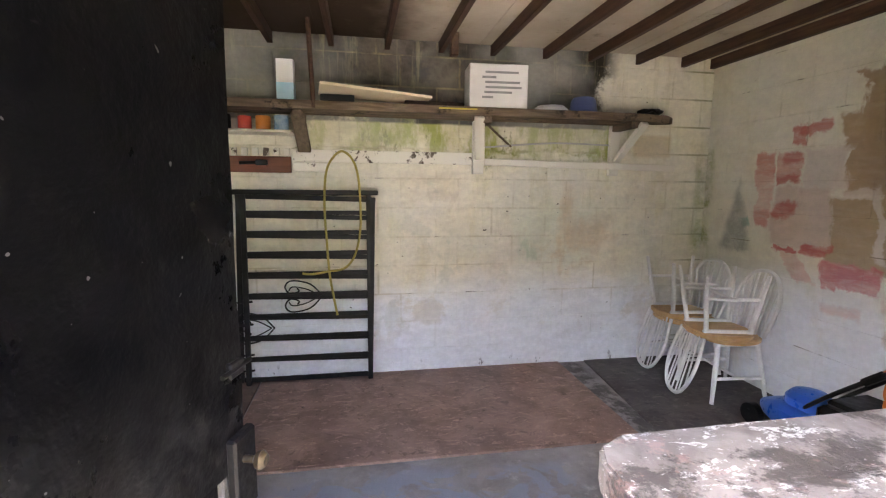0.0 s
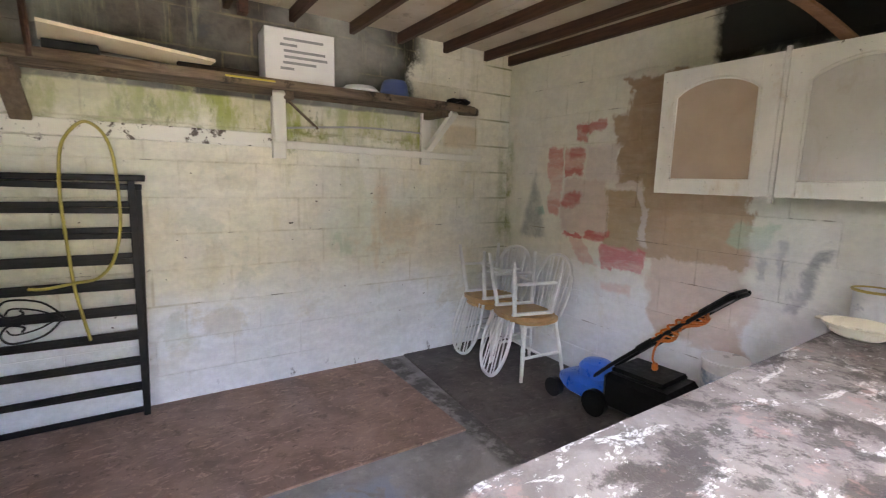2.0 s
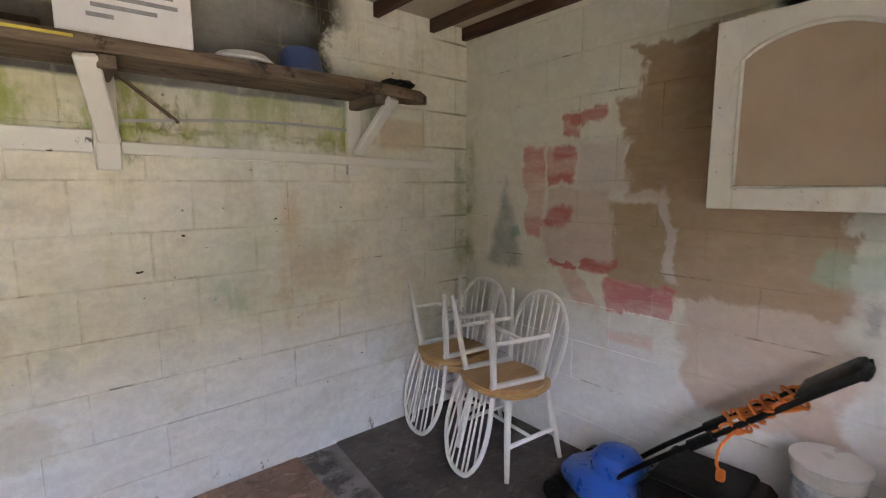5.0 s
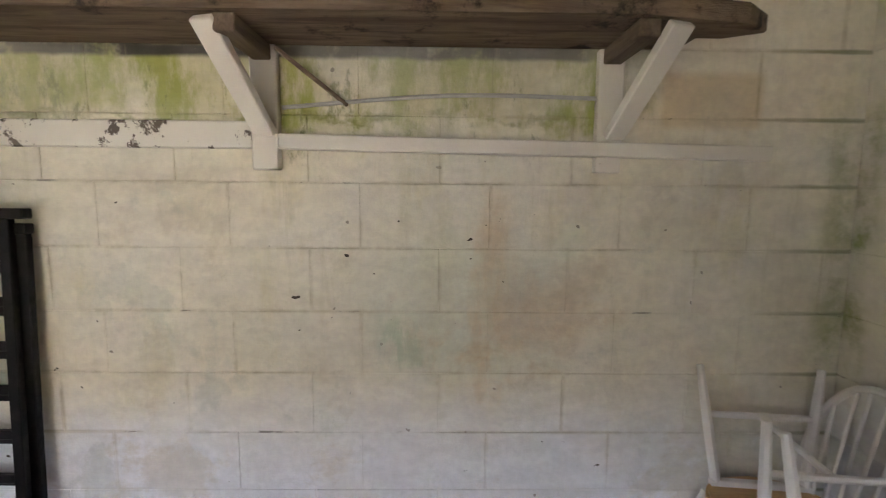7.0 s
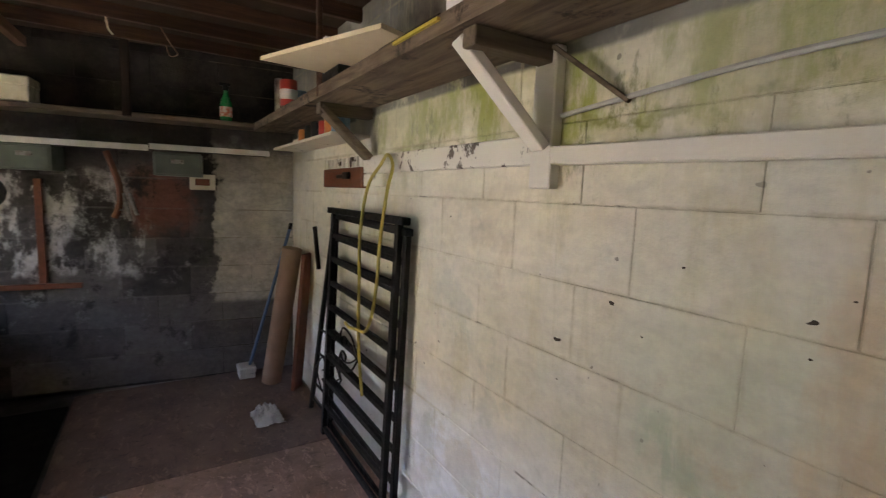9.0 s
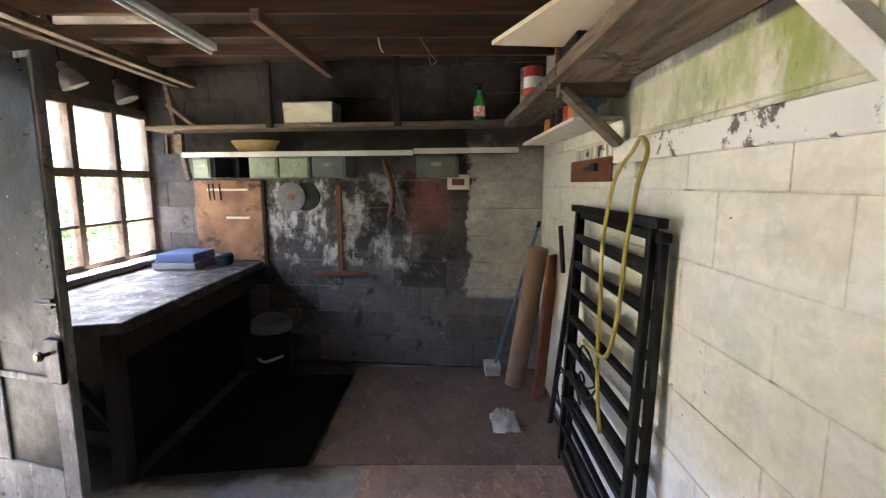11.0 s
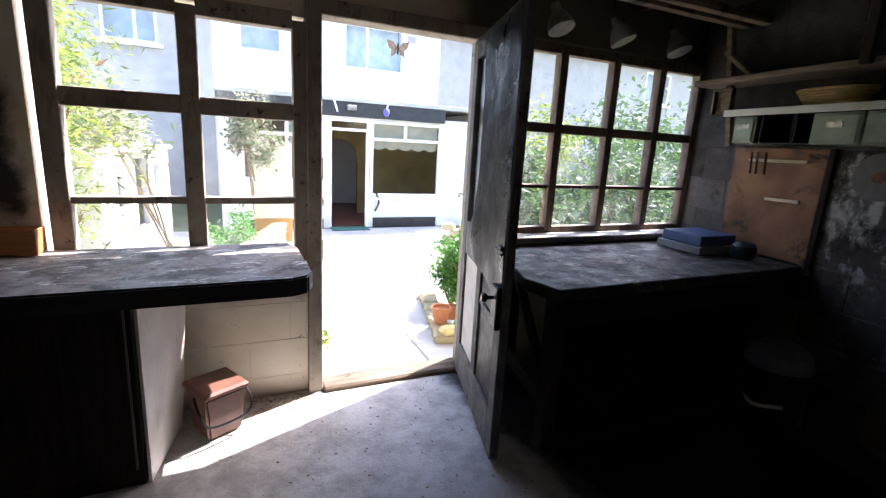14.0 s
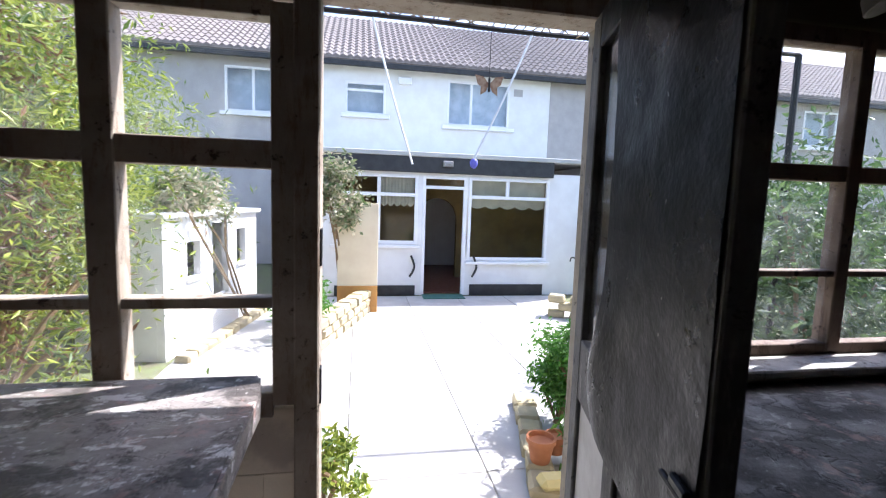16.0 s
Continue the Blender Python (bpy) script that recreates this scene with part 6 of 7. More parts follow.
M_ORG = plain("orange_tin", (0.65, 0.22, 0.03), (0.55, 0.18, 0.03), 9, 0.4)
M_BLUETIN = plain("blue_tin", (0.10, 0.22, 0.36), (0.3, 0.4, 0.5), 24, 0.4)
M_GREEN = plain("green_bottle", (0.02, 0.30, 0.09), (0.02, 0.22, 0.07), 8, 0.25)


def tin(x, y, z, r, h, m, label, band=None):
    ob = thing("tin", (x, y, z), label + " standing on the shelf", "tin", "tins on the shelves")
    bm = B()
    lathe(bm, [(r * 0.97, 0), (r, 0.006), (r, h - 0.008), (r * 0.95, h), (r * 0.86, h + 0.001), (r * 0.85, h - 0.004)], 18)
    part("body", bm, m, ob)
    if band:
        bm = B()
        lathe(bm, [(r + 0.001, h * 0.25), (r + 0.0015, h * 0.26), (r + 0.0015, h * 0.62), (r + 0.001, h * 0.63)], 18)
        part("paper_label", bm, band, ob, "printed paper label")
    return ob


tin(-0.70, 3.50, SZ, 0.05, 0.15, M_RED, "red and white paint tin", M_CARD)
tin(-0.93, 3.50, SZ, 0.032, 0.20, M_STEEL, "grey aerosol can")
tin(-0.82, 3.60, SZ, 0.045, 0.12, M_BLUETIN, "small blue tin")
# short lower shelf with tins
ls = thing("short_shelf", (-0.8, YN, 1.85), "short white-edged shelf under the long plank", "shelf")
bm = B()
box(bm, (-1.50, 3.58, 1.84), (-0.16, 3.795, 1.858), 0.003)
part("plank", bm, M_BRACKET, ls, "", True)
for x, r, h, m, lb in ((-0.24, 0.05, 0.10, M_BLUETIN, "blue printed tin"), (-0.36, 0.05, 0.095, M_ORG, "orange tin"), (-0.48, 0.045, 0.09, M_RED, "red tin"), (-0.62, 0.05, 0.10, M_BLACKP, "black tin"), (-0.75, 0.05, 0.09, M_BLACKP, "black tin"), (-0.90, 0.05, 0.08, M_ORG, "orange tin")):
    tin(x, 3.66, 1.8585, r, h, m, lb)
# tool rack
rack = thing("tool_rack", (-0.6, YN, 1.62), "reddish brown tool rack board with white pegs", "rack")
M_RACK = timber("red_brown_board", (0.20, 0.065, 0.03), (0.14, 0.045, 0.022), (1, 12, 12), 0.5)
bm = B()
box(bm, (-0.86, 3.765, 1.575), (-0.20, 3.797, 1.69), 0.004)
part("board", bm, M_RACK, rack, "", True)
for i in range(9):
    bm = B()
    x = -0.83 + i * 0.073
    box(bm, (x, 3.77, 1.692), (x + 0.04, 3.797, 1.75), 0.003)
    part("peg", bm, M_RAIL, rack, "white block", True)
bm = B()
rod(bm, (-0.55, 3.755, 1.64), (-0.40, 3.755, 1.645), 0.012, 8)
box(bm, (-0.44, 3.74, 1.625), (-0.36, 3.765, 1.665), 0.004)
part("clamp", bm, M_BLACKP, rack, "black clamp on the rack", True)
bm = B()
rod(bm, (-0.005, 3.475, 1.99), (-0.03, 3.475, 2.60), 0.016, 8)
solo("shelf_hanger", bm, M_RAFTER, "dark round post from shelf to roof", "post")
bm = B()
box(bm, (0.93, 3.55, 2.40), (0.985, 3.62, 2.585), 0.004)
solo("rafter_block", bm, M_RAFTER, "short brown timber hanging at a rafter", "timber", kind="structure")

# ---------- things on and by the sooty wall ----------
M_DRAWER = plain("green_grey_drawer", (0.15, 0.18, 0.15), (0.11, 0.13, 0.11), 8, 0.5, 0, 0.15, dirt=(0.3, 0.3, 0.27), dirt_at=0.68)
M_DRAWERL = plain("pale_green_drawer", (0.30, 0.36, 0.25), (0.22, 0.27, 0.19), 10, 0.5, 0, 0.15, dirt=(0.45, 0.45, 0.4), dirt_at=0.66)
for y, w, m in ((1.10, 0.15, M_DRAWERL), (1.62, 0.24, M_DRAWERL), (1.875, 0.25, M_DRAWERL), (2.15, 0.27, M_DRAWER), (2.985, 0.30, M_DRAWER)):
    ob = west_frame("drawer_box", y, 1.615, "green-grey metal drawer hung under the shelf", "drawer", "metal drawers")
    bm = B()
    box(bm, (0.02, -w / 2, 0.0), (0.285, w / 2, 0.162), 0.004)
    part("body", bm, m, ob)
    bm = B()
    box(bm, (0.285, -w / 2 + 0.012, 0.010), (0.295, w / 2 - 0.012, 0.15), 0.004)
    fr = part("front", bm, m, ob)
    bm = B()
    box(bm, (0.295, -0.04, 0.085), (0.300, 0.04, 0.115), 0.001)
    part("card_holder", bm, M_STEEL, fr, "bright metal card holder")
for y, w in ((1.30, 0.19), (1.455, 0.10)):
    ob = west_frame("drawer_slot", y, 1.615, "empty black pigeonhole under the shelf", "pigeonhole", "pigeonholes")
    for a, b in (((0.02, -w / 2, 0), (0.28, -w / 2 + 0.006, 0.165)), ((0.02, w / 2 - 0.006, 0), (0.28, w / 2, 0.165)), ((0.02, -w / 2 + 0.006, 0), (0.28, w / 2 - 0.006, 0.006)), ((0.02, -w / 2 + 0.006, 0.006), (0.03, w / 2 - 0.006, 0.165))):
        bm = B()
        box(bm, a, b)
        part("panel", bm, M_BLACKP, ob)
M_ORPLY = plain("orange_stained_ply", (0.34, 0.175, 0.09), (0.19, 0.095, 0.052), 5, 0.6, 0, 0.2, 60, (0.045, 0.034, 0.03), 0.52, 0.2)
tb = west_frame("tool_board", 1.15, 0.91, "orange-stained plywood tool board over the bench", "board")
bm = B()
box(bm, (0.003, -0.31, 0.0), (0.025, 0.30, 0.69), 0.003)
part("panel", bm, M_ORPLY, tb)
for z, y0, y1 in ((0.60, -0.18, 0.20), (0.36, -0.02, 0.20)):
    bm = B()
    box(bm, (0.026, y0, z), (0.045, y1, z + 0.02), 0.003)
    part("batten", bm, M_CREAMBOARD, tb, "pale batten")
for y in (-0.16, -0.12, -0.06):
    bm = B()
    rod(bm, (0.05, y, 0.66), (0.05, y + 0.01, 0.52), 0.007, 6)
    part("tool", bm, M_BLACKP, tb, "small dark hand tool")
bm = B()
box(bm, (0.003, 0.305, -0.05), (0.03, 0.335, 0.69), 0.003)
part("edge_strip", bm, M_DARKWOOD, tb)
M_STONE = plain("grinding_stone", (0.22, 0.21, 0.21), (0.17, 0.165, 0.165), 20, 0.9, 0, 0.5, 150)
gw = west_frame("grinding_wheel", 1.72, 1.46, "grey grinding wheel hung on the wall", "wheel")
bm = B()
rod(bm, (0.004, 0, 0), (0.035, 0, 0), 0.125, 32)
part("disc", bm, M_STONE, gw)
bm = B()
rod(bm, (0.035, 0, 0), (0.042, 0, 0), 0.03, 16)
part("hub", bm, M_ORPLY, gw, "rusty centre washer")
dw = west_frame("black_disc", 1.84, 1.46, "black disc behind the grinding wheel", "wheel")
bm = B()
rod(bm, (0.002, 0, 0), (0.012, 0, 0), 0.12, 28)
part("disc", bm, M_BLACKP, dw)
ts = west_frame("wooden_tee", 2.13, 0.80, "brown wooden tee hung on the wall", "tool")
bm = B()
box(bm, (0.004, -0.022, 0.03), (0.03, 0.022, 0.76), 0.003)
part("upright", bm, M_RACK, ts)
bm = B()
box(bm, (0.004, -0.24, -0.01), (0.04, 0.22, 0.028), 0.003)
part("crosspiece", bm, M_RACK, ts)
st = west_frame("leather_strap", 2.56, 1.30, "brown leather strap with hanging tools", "strap")
bm = B()
tube(bm, glide([(0.06, -0.03, 0.47), (0.07, 0.0, 0.38), (0.06, 0.04, 0.22), (0.05, 0.03, 0.08), (0.05, 0.0, 0.0)], 6), 0.022, 8)
part("strap", bm, plain("brown_leather", (0.22, 0.08, 0.03), (0.15, 0.06, 0.03), 8, 0.5), st)
for dy, l in ((0.06, 0.20), (0.10, 0.16), (0.0, 0.13)):
    bm = B()
    rod(bm, (0.06, dy, 0.18), (0.055, dy + 0.04, 0.18 - l), 0.012, 6)
    part("tool", bm, M_STEEL, st, "hanging steel tool")
jb = west_frame("junction_box", 3.13, 1.52, "cream electrical junction box on the wall", "switch box")
bm = B()
box(bm, (0.003, -0.09, 0), (0.05, 0.09, 0.12), 0.006)
part("body", bm, M_ENAMEL, jb)
bm = B()
box(bm, (0.05, -0.05, 0.035), (0.056, 0.05, 0.085), 0.003)
part("cover", bm, M_RACK, jb, "brownish cover plate")
# upper shelf things
wbx = west_frame("long_box", 1.98, 2.036, "long cream metal box on the upper shelf", "box")
bm = B()
box(bm, (0.04, -0.20, 0), (0.24, 0.20, 0.16), 0.008)
part("body", bm, M_ENAMEL, wbx)
bm = B()
box(bm, (0.036, -0.204, 0.10), (0.244, 0.204, 0.163), 0.008)
part("lid", bm, M_ENAMEL, wbx)
bt = west_frame("spray_bottle", 3.30, 2.036, "green spray bottle with a red and white label", "bottle")
bm = B()
lathe(bm, [(0.035, 0), (0.042, 0.01), (0.042, 0.13), (0.018, 0.19), (0.016, 0.22)], 18, (0.20, 0, 0))
part("body", bm, M_GREEN, bt)
bm = B()
lathe(bm, [(0.043, 0.03), (0.0435, 0.032), (0.0435, 0.10), (0.043, 0.102)], 18, (0.20, 0, 0))
part("paper_label", bm, plain("red_white_label", (0.6, 0.12, 0.05), (0.75, 0.7, 0.66), 40, 0.5), bt, "red and white label")
bm = B()
lathe(bm, [(0.018, 0.22), (0.02, 0.225), (0.02, 0.255), (0.012, 0.265)], 12, (0.20, 0, 0))
box(bm, (0.19, -0.045, 0.255), (0.21, 0.03, 0.275), 0.004)
part("trigger", bm, M_BLACKP, bt, "black trigger head")
for k in range(3):
    bm = B()
    y = 2.72
    rod(bm, (west_x(2.66, 0.10 + 0.05 * k), 2.66, 2.045), (west_x(3.20, 0.12 + 0.04 * k), 3.20, 2.048), 0.009, 8)
    solo("metal_rod", bm, M_STEEL if k == 1 else M_BLACKP, "long thin rod lying on the upper shelf", "rod", "rods on the shelf")
bk = west_frame("wicker_basket", 1.50, 1.812, "small straw-coloured wicker basket", "basket")
M_WICKER = plain("straw_wicker", (0.48, 0.34, 0.14), (0.38, 0.26, 0.10), 30, 0.8, 0, 0.4)
for k in range(7):
    bm = B()
    r = 0.085 + 0.007 * k
    tube(bm, [(0.16 + r * 0.8 * math.cos(a), r * 1.55 * math.sin(a), 0.008 + 0.0145 * k) for a in [i * math.pi / 16 for i in range(32)]], 0.008, 6, True)
    part("coil", bm, M_WICKER, bk)
bm = B()
box(bm, (0.10, -0.11, 0.002), (0.22, 0.11, 0.008))
part("base", bm, M_WICKER, bk)
fr2 = west_frame("picture_frame", 0.80, 1.815, "small dark box frame on the shelf by the window", "frame")
for a, b in (((0.16, -0.06, 0), (0.20, -0.045, 0.16)), ((0.16, 0.07, 0), (0.20, 0.085, 0.16)), ((0.16, -0.045, 0.145), (0.20, 0.07, 0.16)), ((0.165, -0.045, 0.0), (0.17, 0.07, 0.145))):
    bm = B()
    box(bm, a, b, 0.001)
    part("side", bm, M_OLDWOOD, fr2)
# post and bracket at the window's end
for p, q, w in (((-2.02, 0.72, 2.40), (-2.02, 0.86, 1.60), 0.05), ((-2.02, 0.72, 2.22), (-1.98, 0.98, 2.02), 0.04)):
    bm = B()
    bar(bm, p, q, w, w * 0.7, 0.004)
    solo("timber_strut", bm, M_OLDWOODY, "brown timber strut at the window's end", "strut", "struts", "structure")

# blue case and books on the bench
BZ = 0.902
for nm, a, b, m, lb in (("flat_box", (-2.02, 0.72, BZ), (-1.64, 1.06, BZ + 0.05), plain("grey_case", (0.32, 0.34, 0.37), (0.26, 0.28, 0.31), 8, 0.5), "grey flat case on the bench"),
                        ("flat_box", (-2.0, 0.74, BZ + 0.052), (-1.66, 1.04, BZ + 0.12), plain("blue_case", (0.09, 0.15, 0.33), (0.07, 0.12, 0.27), 8, 0.45), "blue case lying on the grey one")):
    bm = B()
    box(bm, a, b, 0.006)
    solo(nm, bm, m, lb, "case")
bm = B()
lathe(bm, [(0.06, 0), (0.07, 0.02), (0.07, 0.08), (0.05, 0.10), (0.01, 0.10)], 18, (-1.90, 1.17, BZ))
solo("dark_tin", bm, plain("teal_black", (0.015, 0.04, 0.045), (0.02, 0.03, 0.03), 9, 0.4), "dark teal tin beside the cases", "tin")

# vacuum drum under the bench
vac = thing("vacuum_cleaner", (-1.72, 1.60, 0.014), "black drum vacuum cleaner with a grey lid", "vacuum cleaner")
bm = B()
lathe(bm, [(0.15, 0.04), (0.16, 0.06), (0.16, 0.36), (0.15, 0.38)], 26)
part("drum", bm, M_BLACKP, vac)
bm = B()
lathe(bm, [(0.165, 0.38), (0.165, 0.41), (0.15, 0.46), (0.10, 0.50), (0.01, 0.51)], 26)
part("lid", bm, plain("grey_lid", (0.16, 0.16, 0.17), (0.12, 0.12, 0.13), 8, 0.4), vac, "grey domed lid")
for a in range(4):
    bm = B()
    c, s = math.cos(a * math.pi / 2 + 0.7), math.sin(a * math.pi / 2 + 0.7)
    rod(bm, (0.15 * c, 0.15 * s, 0.0), (0.15 * c, 0.15 * s, 0.045), 0.022, 10)
    part("castor", bm, M_BLACKP, vac)
# the drum's bright reflection, modelled as a white crescent
bm = B()
tube(bm, glide([(0.10, -0.10, 0.20), (0.175, 0.0, 0.17), (0.12, 0.13, 0.20)], 6), 0.012, 8)
part("drum_glint", bm, M_UPVC, vac, "white crescent for the reflection on the drum")

# broom, roll and plank in the corner
bro = thing("broom", (-1.74, 3.42, 0.017), "blue-handled broom leaning in the corner", "broom")
bm = B()
rod(bm, (-1.72, 3.43, 0.10), (-1.70, 3.755, 1.25), 0.013, 10)
part("handle", bm, plain("blue_handle", (0.10, 0.17, 0.32), (0.08, 0.14, 0.27), 8, 0.45), bro, "", True)
bm = B()
rod(bm, (-1.7005, 3.748, 1.225), (-1.6995, 3.76, 1.275), 0.015, 10)
part("cap", bm, M_BLACKP, bro, "", True)
bm = B()
box(bm, (-1.80, 3.34, 0.06), (-1.64, 3.47, 0.11), 0.01)
part("head", bm, M_TUB, bro, "whitish broom head", True)
bm = B()
box(bm, (-1.79, 3.345, 0.018), (-1.65, 3.465, 0.06), 0.006)
part("bristles", bm, M_TUB, bro, "", True)
M_ROLL = plain("brown_carpet_roll", (0.34, 0.22, 0.15), (0.27, 0.17, 0.115), 6, 0.9, 0, 0.4, 90)
bm = B()
rod(bm, (-1.52, 3.56, 0.018), (-1.42, 3.70, 1.10), 0.075, 24)
solo("carpet_roll", bm, M_ROLL, "brown rolled carpet standing in the corner", "roll")
bm = B()
bar(bm, (-1.30, 3.70, 0.018), (-1.24, 3.765, 1.08), 0.13, 0.03, 0.004)
solo("leaning_plank", bm, M_RACK, "dark brown plank leaning on the wall", "plank")
bm = B()
bar(bm, (-1.02, 3.755, 1.30), (-0.99, 3.775, 1.0), 0.03, 0.02, 0.003)
solo("short_stick", bm, M_DARKWOOD, "short dark stick hung on the wall", "stick")
bm = B()
n = 14
gr = [[bm.verts.new((-1.04 + 0.24 * i / n + 0.03 * noise.noise((i * 0.9, k * 0.9, 2)), 3.32 + 0.17 * k / n + 0.03 * noise.noise((k * 0.9, i * 0.9, 9)), 0.019 + (0.05 + 0.12 * abs(noise.noise((i * 0.8, k * 0.8, 4)))) * math.sin(math.pi * i / n) ** 0.6 * math.sin(math.pi * k / n) ** 0.6)) for k in range(n + 1)] for i in range(n + 1)]
for i in range(n):
    for k in range(n):
        bm.faces.new((gr[i][k], gr[i + 1][k], gr[i + 1][k + 1], gr[i][k + 1]))
bmesh.ops.solidify(bm, geom=bm.faces[:], thickness=0.002)
solo("plastic_bag", bm, plain("crumpled_bag", (0.78, 0.79, 0.82), (0.62, 0.64, 0.69), 12, 0.35), "crumpled whitish plastic bag on the floor", "bag")

# ---------- roof timbers, battens, tube light and reflectors ----------
for y, z in ((0.80, 2.36), (0.92, 2.36)):
    bm = B()
    box(bm, (-2.08, y - 0.03, z), (0.10, y + 0.03, z + 0.05), 0.004)
    solo("roof_batten", bm, M_OLDWOOD, "long weathered batten under the rafters", "batten", "roof battens", "structure")
for x in (-1.54, -0.72, -0.02):
    bm = B()
    box(bm, (x - 0.02, 0.84, 2.41), (x + 0.02, 0.88, 2.477), 0.003)
    solo("batten_hanger", bm, M_OLDWOOD, "short timber hanger under a rafter", "hanger", "batten hangers", "structure")
tl = thing("tube_light", (-0.85, 1.5, 2.42), "unlit fluorescent tube light under the rafters", "lamp")
bm = B()
box(bm, (-1.25, 1.47, 2.43), (0.0, 1.53, 2.474), 0.004)
part("housing", bm, M_UPVC, tl, "white metal housing", True)
bm = B()
rod(bm, (-1.22, 1.50, 2.412), (-0.03, 1.50, 2.412), 0.013, 12)
part("tube", bm, plain("glass_tube", (0.75, 0.74, 0.70), (0.7, 0.69, 0.66), 4, 0.25), tl, "unlit tube", True)
for x, y in ((-0.72, 0.62), (-1.22, 0.60), (-1.72, 0.60)):
    rf = thing("reflector_lamp", (x, y, 2.20), "old grey reflector lamp clipped over the window", "lamp", "reflector lamps", (25, 10 * math.sin(x * 9), 20))
    bm = B()
    lathe(bm, [(0.075, 0.0), (0.08, 0.004), (0.07, 0.05), (0.045, 0.10), (0.03, 0.115), (0.028, 0.16), (0.005, 0.165)], 20)
    part("shade", bm, plain("dull_grey_shade", (0.20, 0.18, 0.165), (0.12, 0.11, 0.10), 9, 0.5, 0.3), rf)
    bm = B()
    tube(bm, glide([(0, 0, 0.16), (0.02, 0.03, 0.22), (0.0, 0.05, 0.28)], 5), 0.005, 6)
    part("cable", bm, M_BLACKP, rf)
bm = B()
bar(bm, (-1.92, 2.10, 2.44), (-0.62, 2.03, 2.44), 0.05, 0.066, 0.004)
solo("cross_beam", bm, timber("brown_cross_beam", (0.16, 0.08, 0.045), (0.24, 0.13, 0.08), (1, 14, 14), 0.7), "brown timber beam under the rafters", "beam", "", "structure")
bm = B()
tube(bm, glide([(-1.54, 2.9, 2.48), (-1.48, 2.92, 2.40), (-1.36, 2.96, 2.39), (-1.20, 2.92, 2.40), (-1.13, 2.86, 2.48)], 6), 0.004, 6)
solo("hanging_cable", bm, M_ROLL, "loop of brownish cable hanging from the rafters", "cable")
bm = B()
tube(bm, glide([(-1.13, 2.6, 2.48), (-1.16, 2.61, 2.42), (-1.14, 2.63, 2.39)], 6), 0.005, 6)
solo("cable_end", bm, M_ENAMEL, "short end of pale cable hanging down", "cable")

# ---------- plants ----------


def leaf_mat(name, c1, c2):
    g = Graph(name)
    isl = g.geo.outputs["Random Per Island"]
    col = g.mix(isl, c1, c2)
    col = g.mix(g.ramp(g.noise(2.0), 0.4, 0.7, 0, 0.5), col, tuple(c * 0.6 for c in c1))
    g.bsdf.inputs["Transmission Weight"].default_value = 0.0
    tr = g.nt.nodes.new("ShaderNodeBsdfTranslucent")
    g.nt.links.new(col, tr.inputs[0])
    mx = g.nt.nodes.new("ShaderNodeMixShader")
    mx.inputs[0].default_value = 0.45
    m = g.done(col, 0.5, 0.0)
    g.nt.links.new(g.bsdf.outputs[0], mx.inputs[1])
    g.nt.links.new(tr.outputs[0], mx.inputs[2])
    g.nt.links.new(mx.outputs[0], g.nt.nodes["Material Output"].inputs[0])
    return m


M_BAMBOO = leaf_mat("bamboo_leaf", (0.06, 0.12, 0.014), (0.42, 0.47, 0.07))
M_DRY = leaf_mat("dry_bamboo_leaf", (0.10, 0.045, 0.02), (0.30, 0.17, 0.07))
M_HEDGE = leaf_mat("hedge_leaf", (0.035, 0.075, 0.022), (0.12, 0.19, 0.06))
M_BUSH = leaf_mat("bush_leaf", (0.05, 0.17, 0.02), (0.14, 0.30, 0.05))
M_ROSE = leaf_mat("rose_leaf", (0.09, 0.16, 0.04), (0.52, 0.44, 0.33))
M_STEM = plain("plant_stem", (0.16, 0.10, 0.05), (0.22, 0.15, 0.07), 10, 0.8)


def leaves(name, parent, count, where, size, material, rng, droop=0.3, thin=0.3):
    """A crown of many single leaves. where(rng) gives a place, or None for a gap."""
    verts, faces = [], []
    while len(faces) < count:
        p = where(rng)
        if p is None:
            continue
        l = size * rng.uniform(0.6, 1.4)
        d = Vector((rng.gauss(0, 1), rng.gauss(0, 1), rng.gauss(-droop, 0.7))).normalized()
        s = d.cross(Vector((rng.gauss(0, 1), rng.gauss(0, 1), rng.gauss(0, 1)))).normalized() * l * thin
        p = Vector(p)
        i = len(verts)
        mid = p + d * l * 0.45 + d.cross(s).normalized() * l * 0.06
        verts += [p, mid + s * 0.5, p + d * l, mid - s * 0.5]
        faces.append((i, i + 1, i + 2, i + 3))
    me = bpy.data.meshes.new(name)
    me.from_pydata([tuple(v) for v in verts], [], faces)
    me.materials.append(material)
    ob = new(name, me)
    ob.parent = parent
    bpy.context.view_layer.update()
    ob.matrix_parent_inverse = parent.matrix_world.inverted()
    return tagged(ob, kind="stuff")


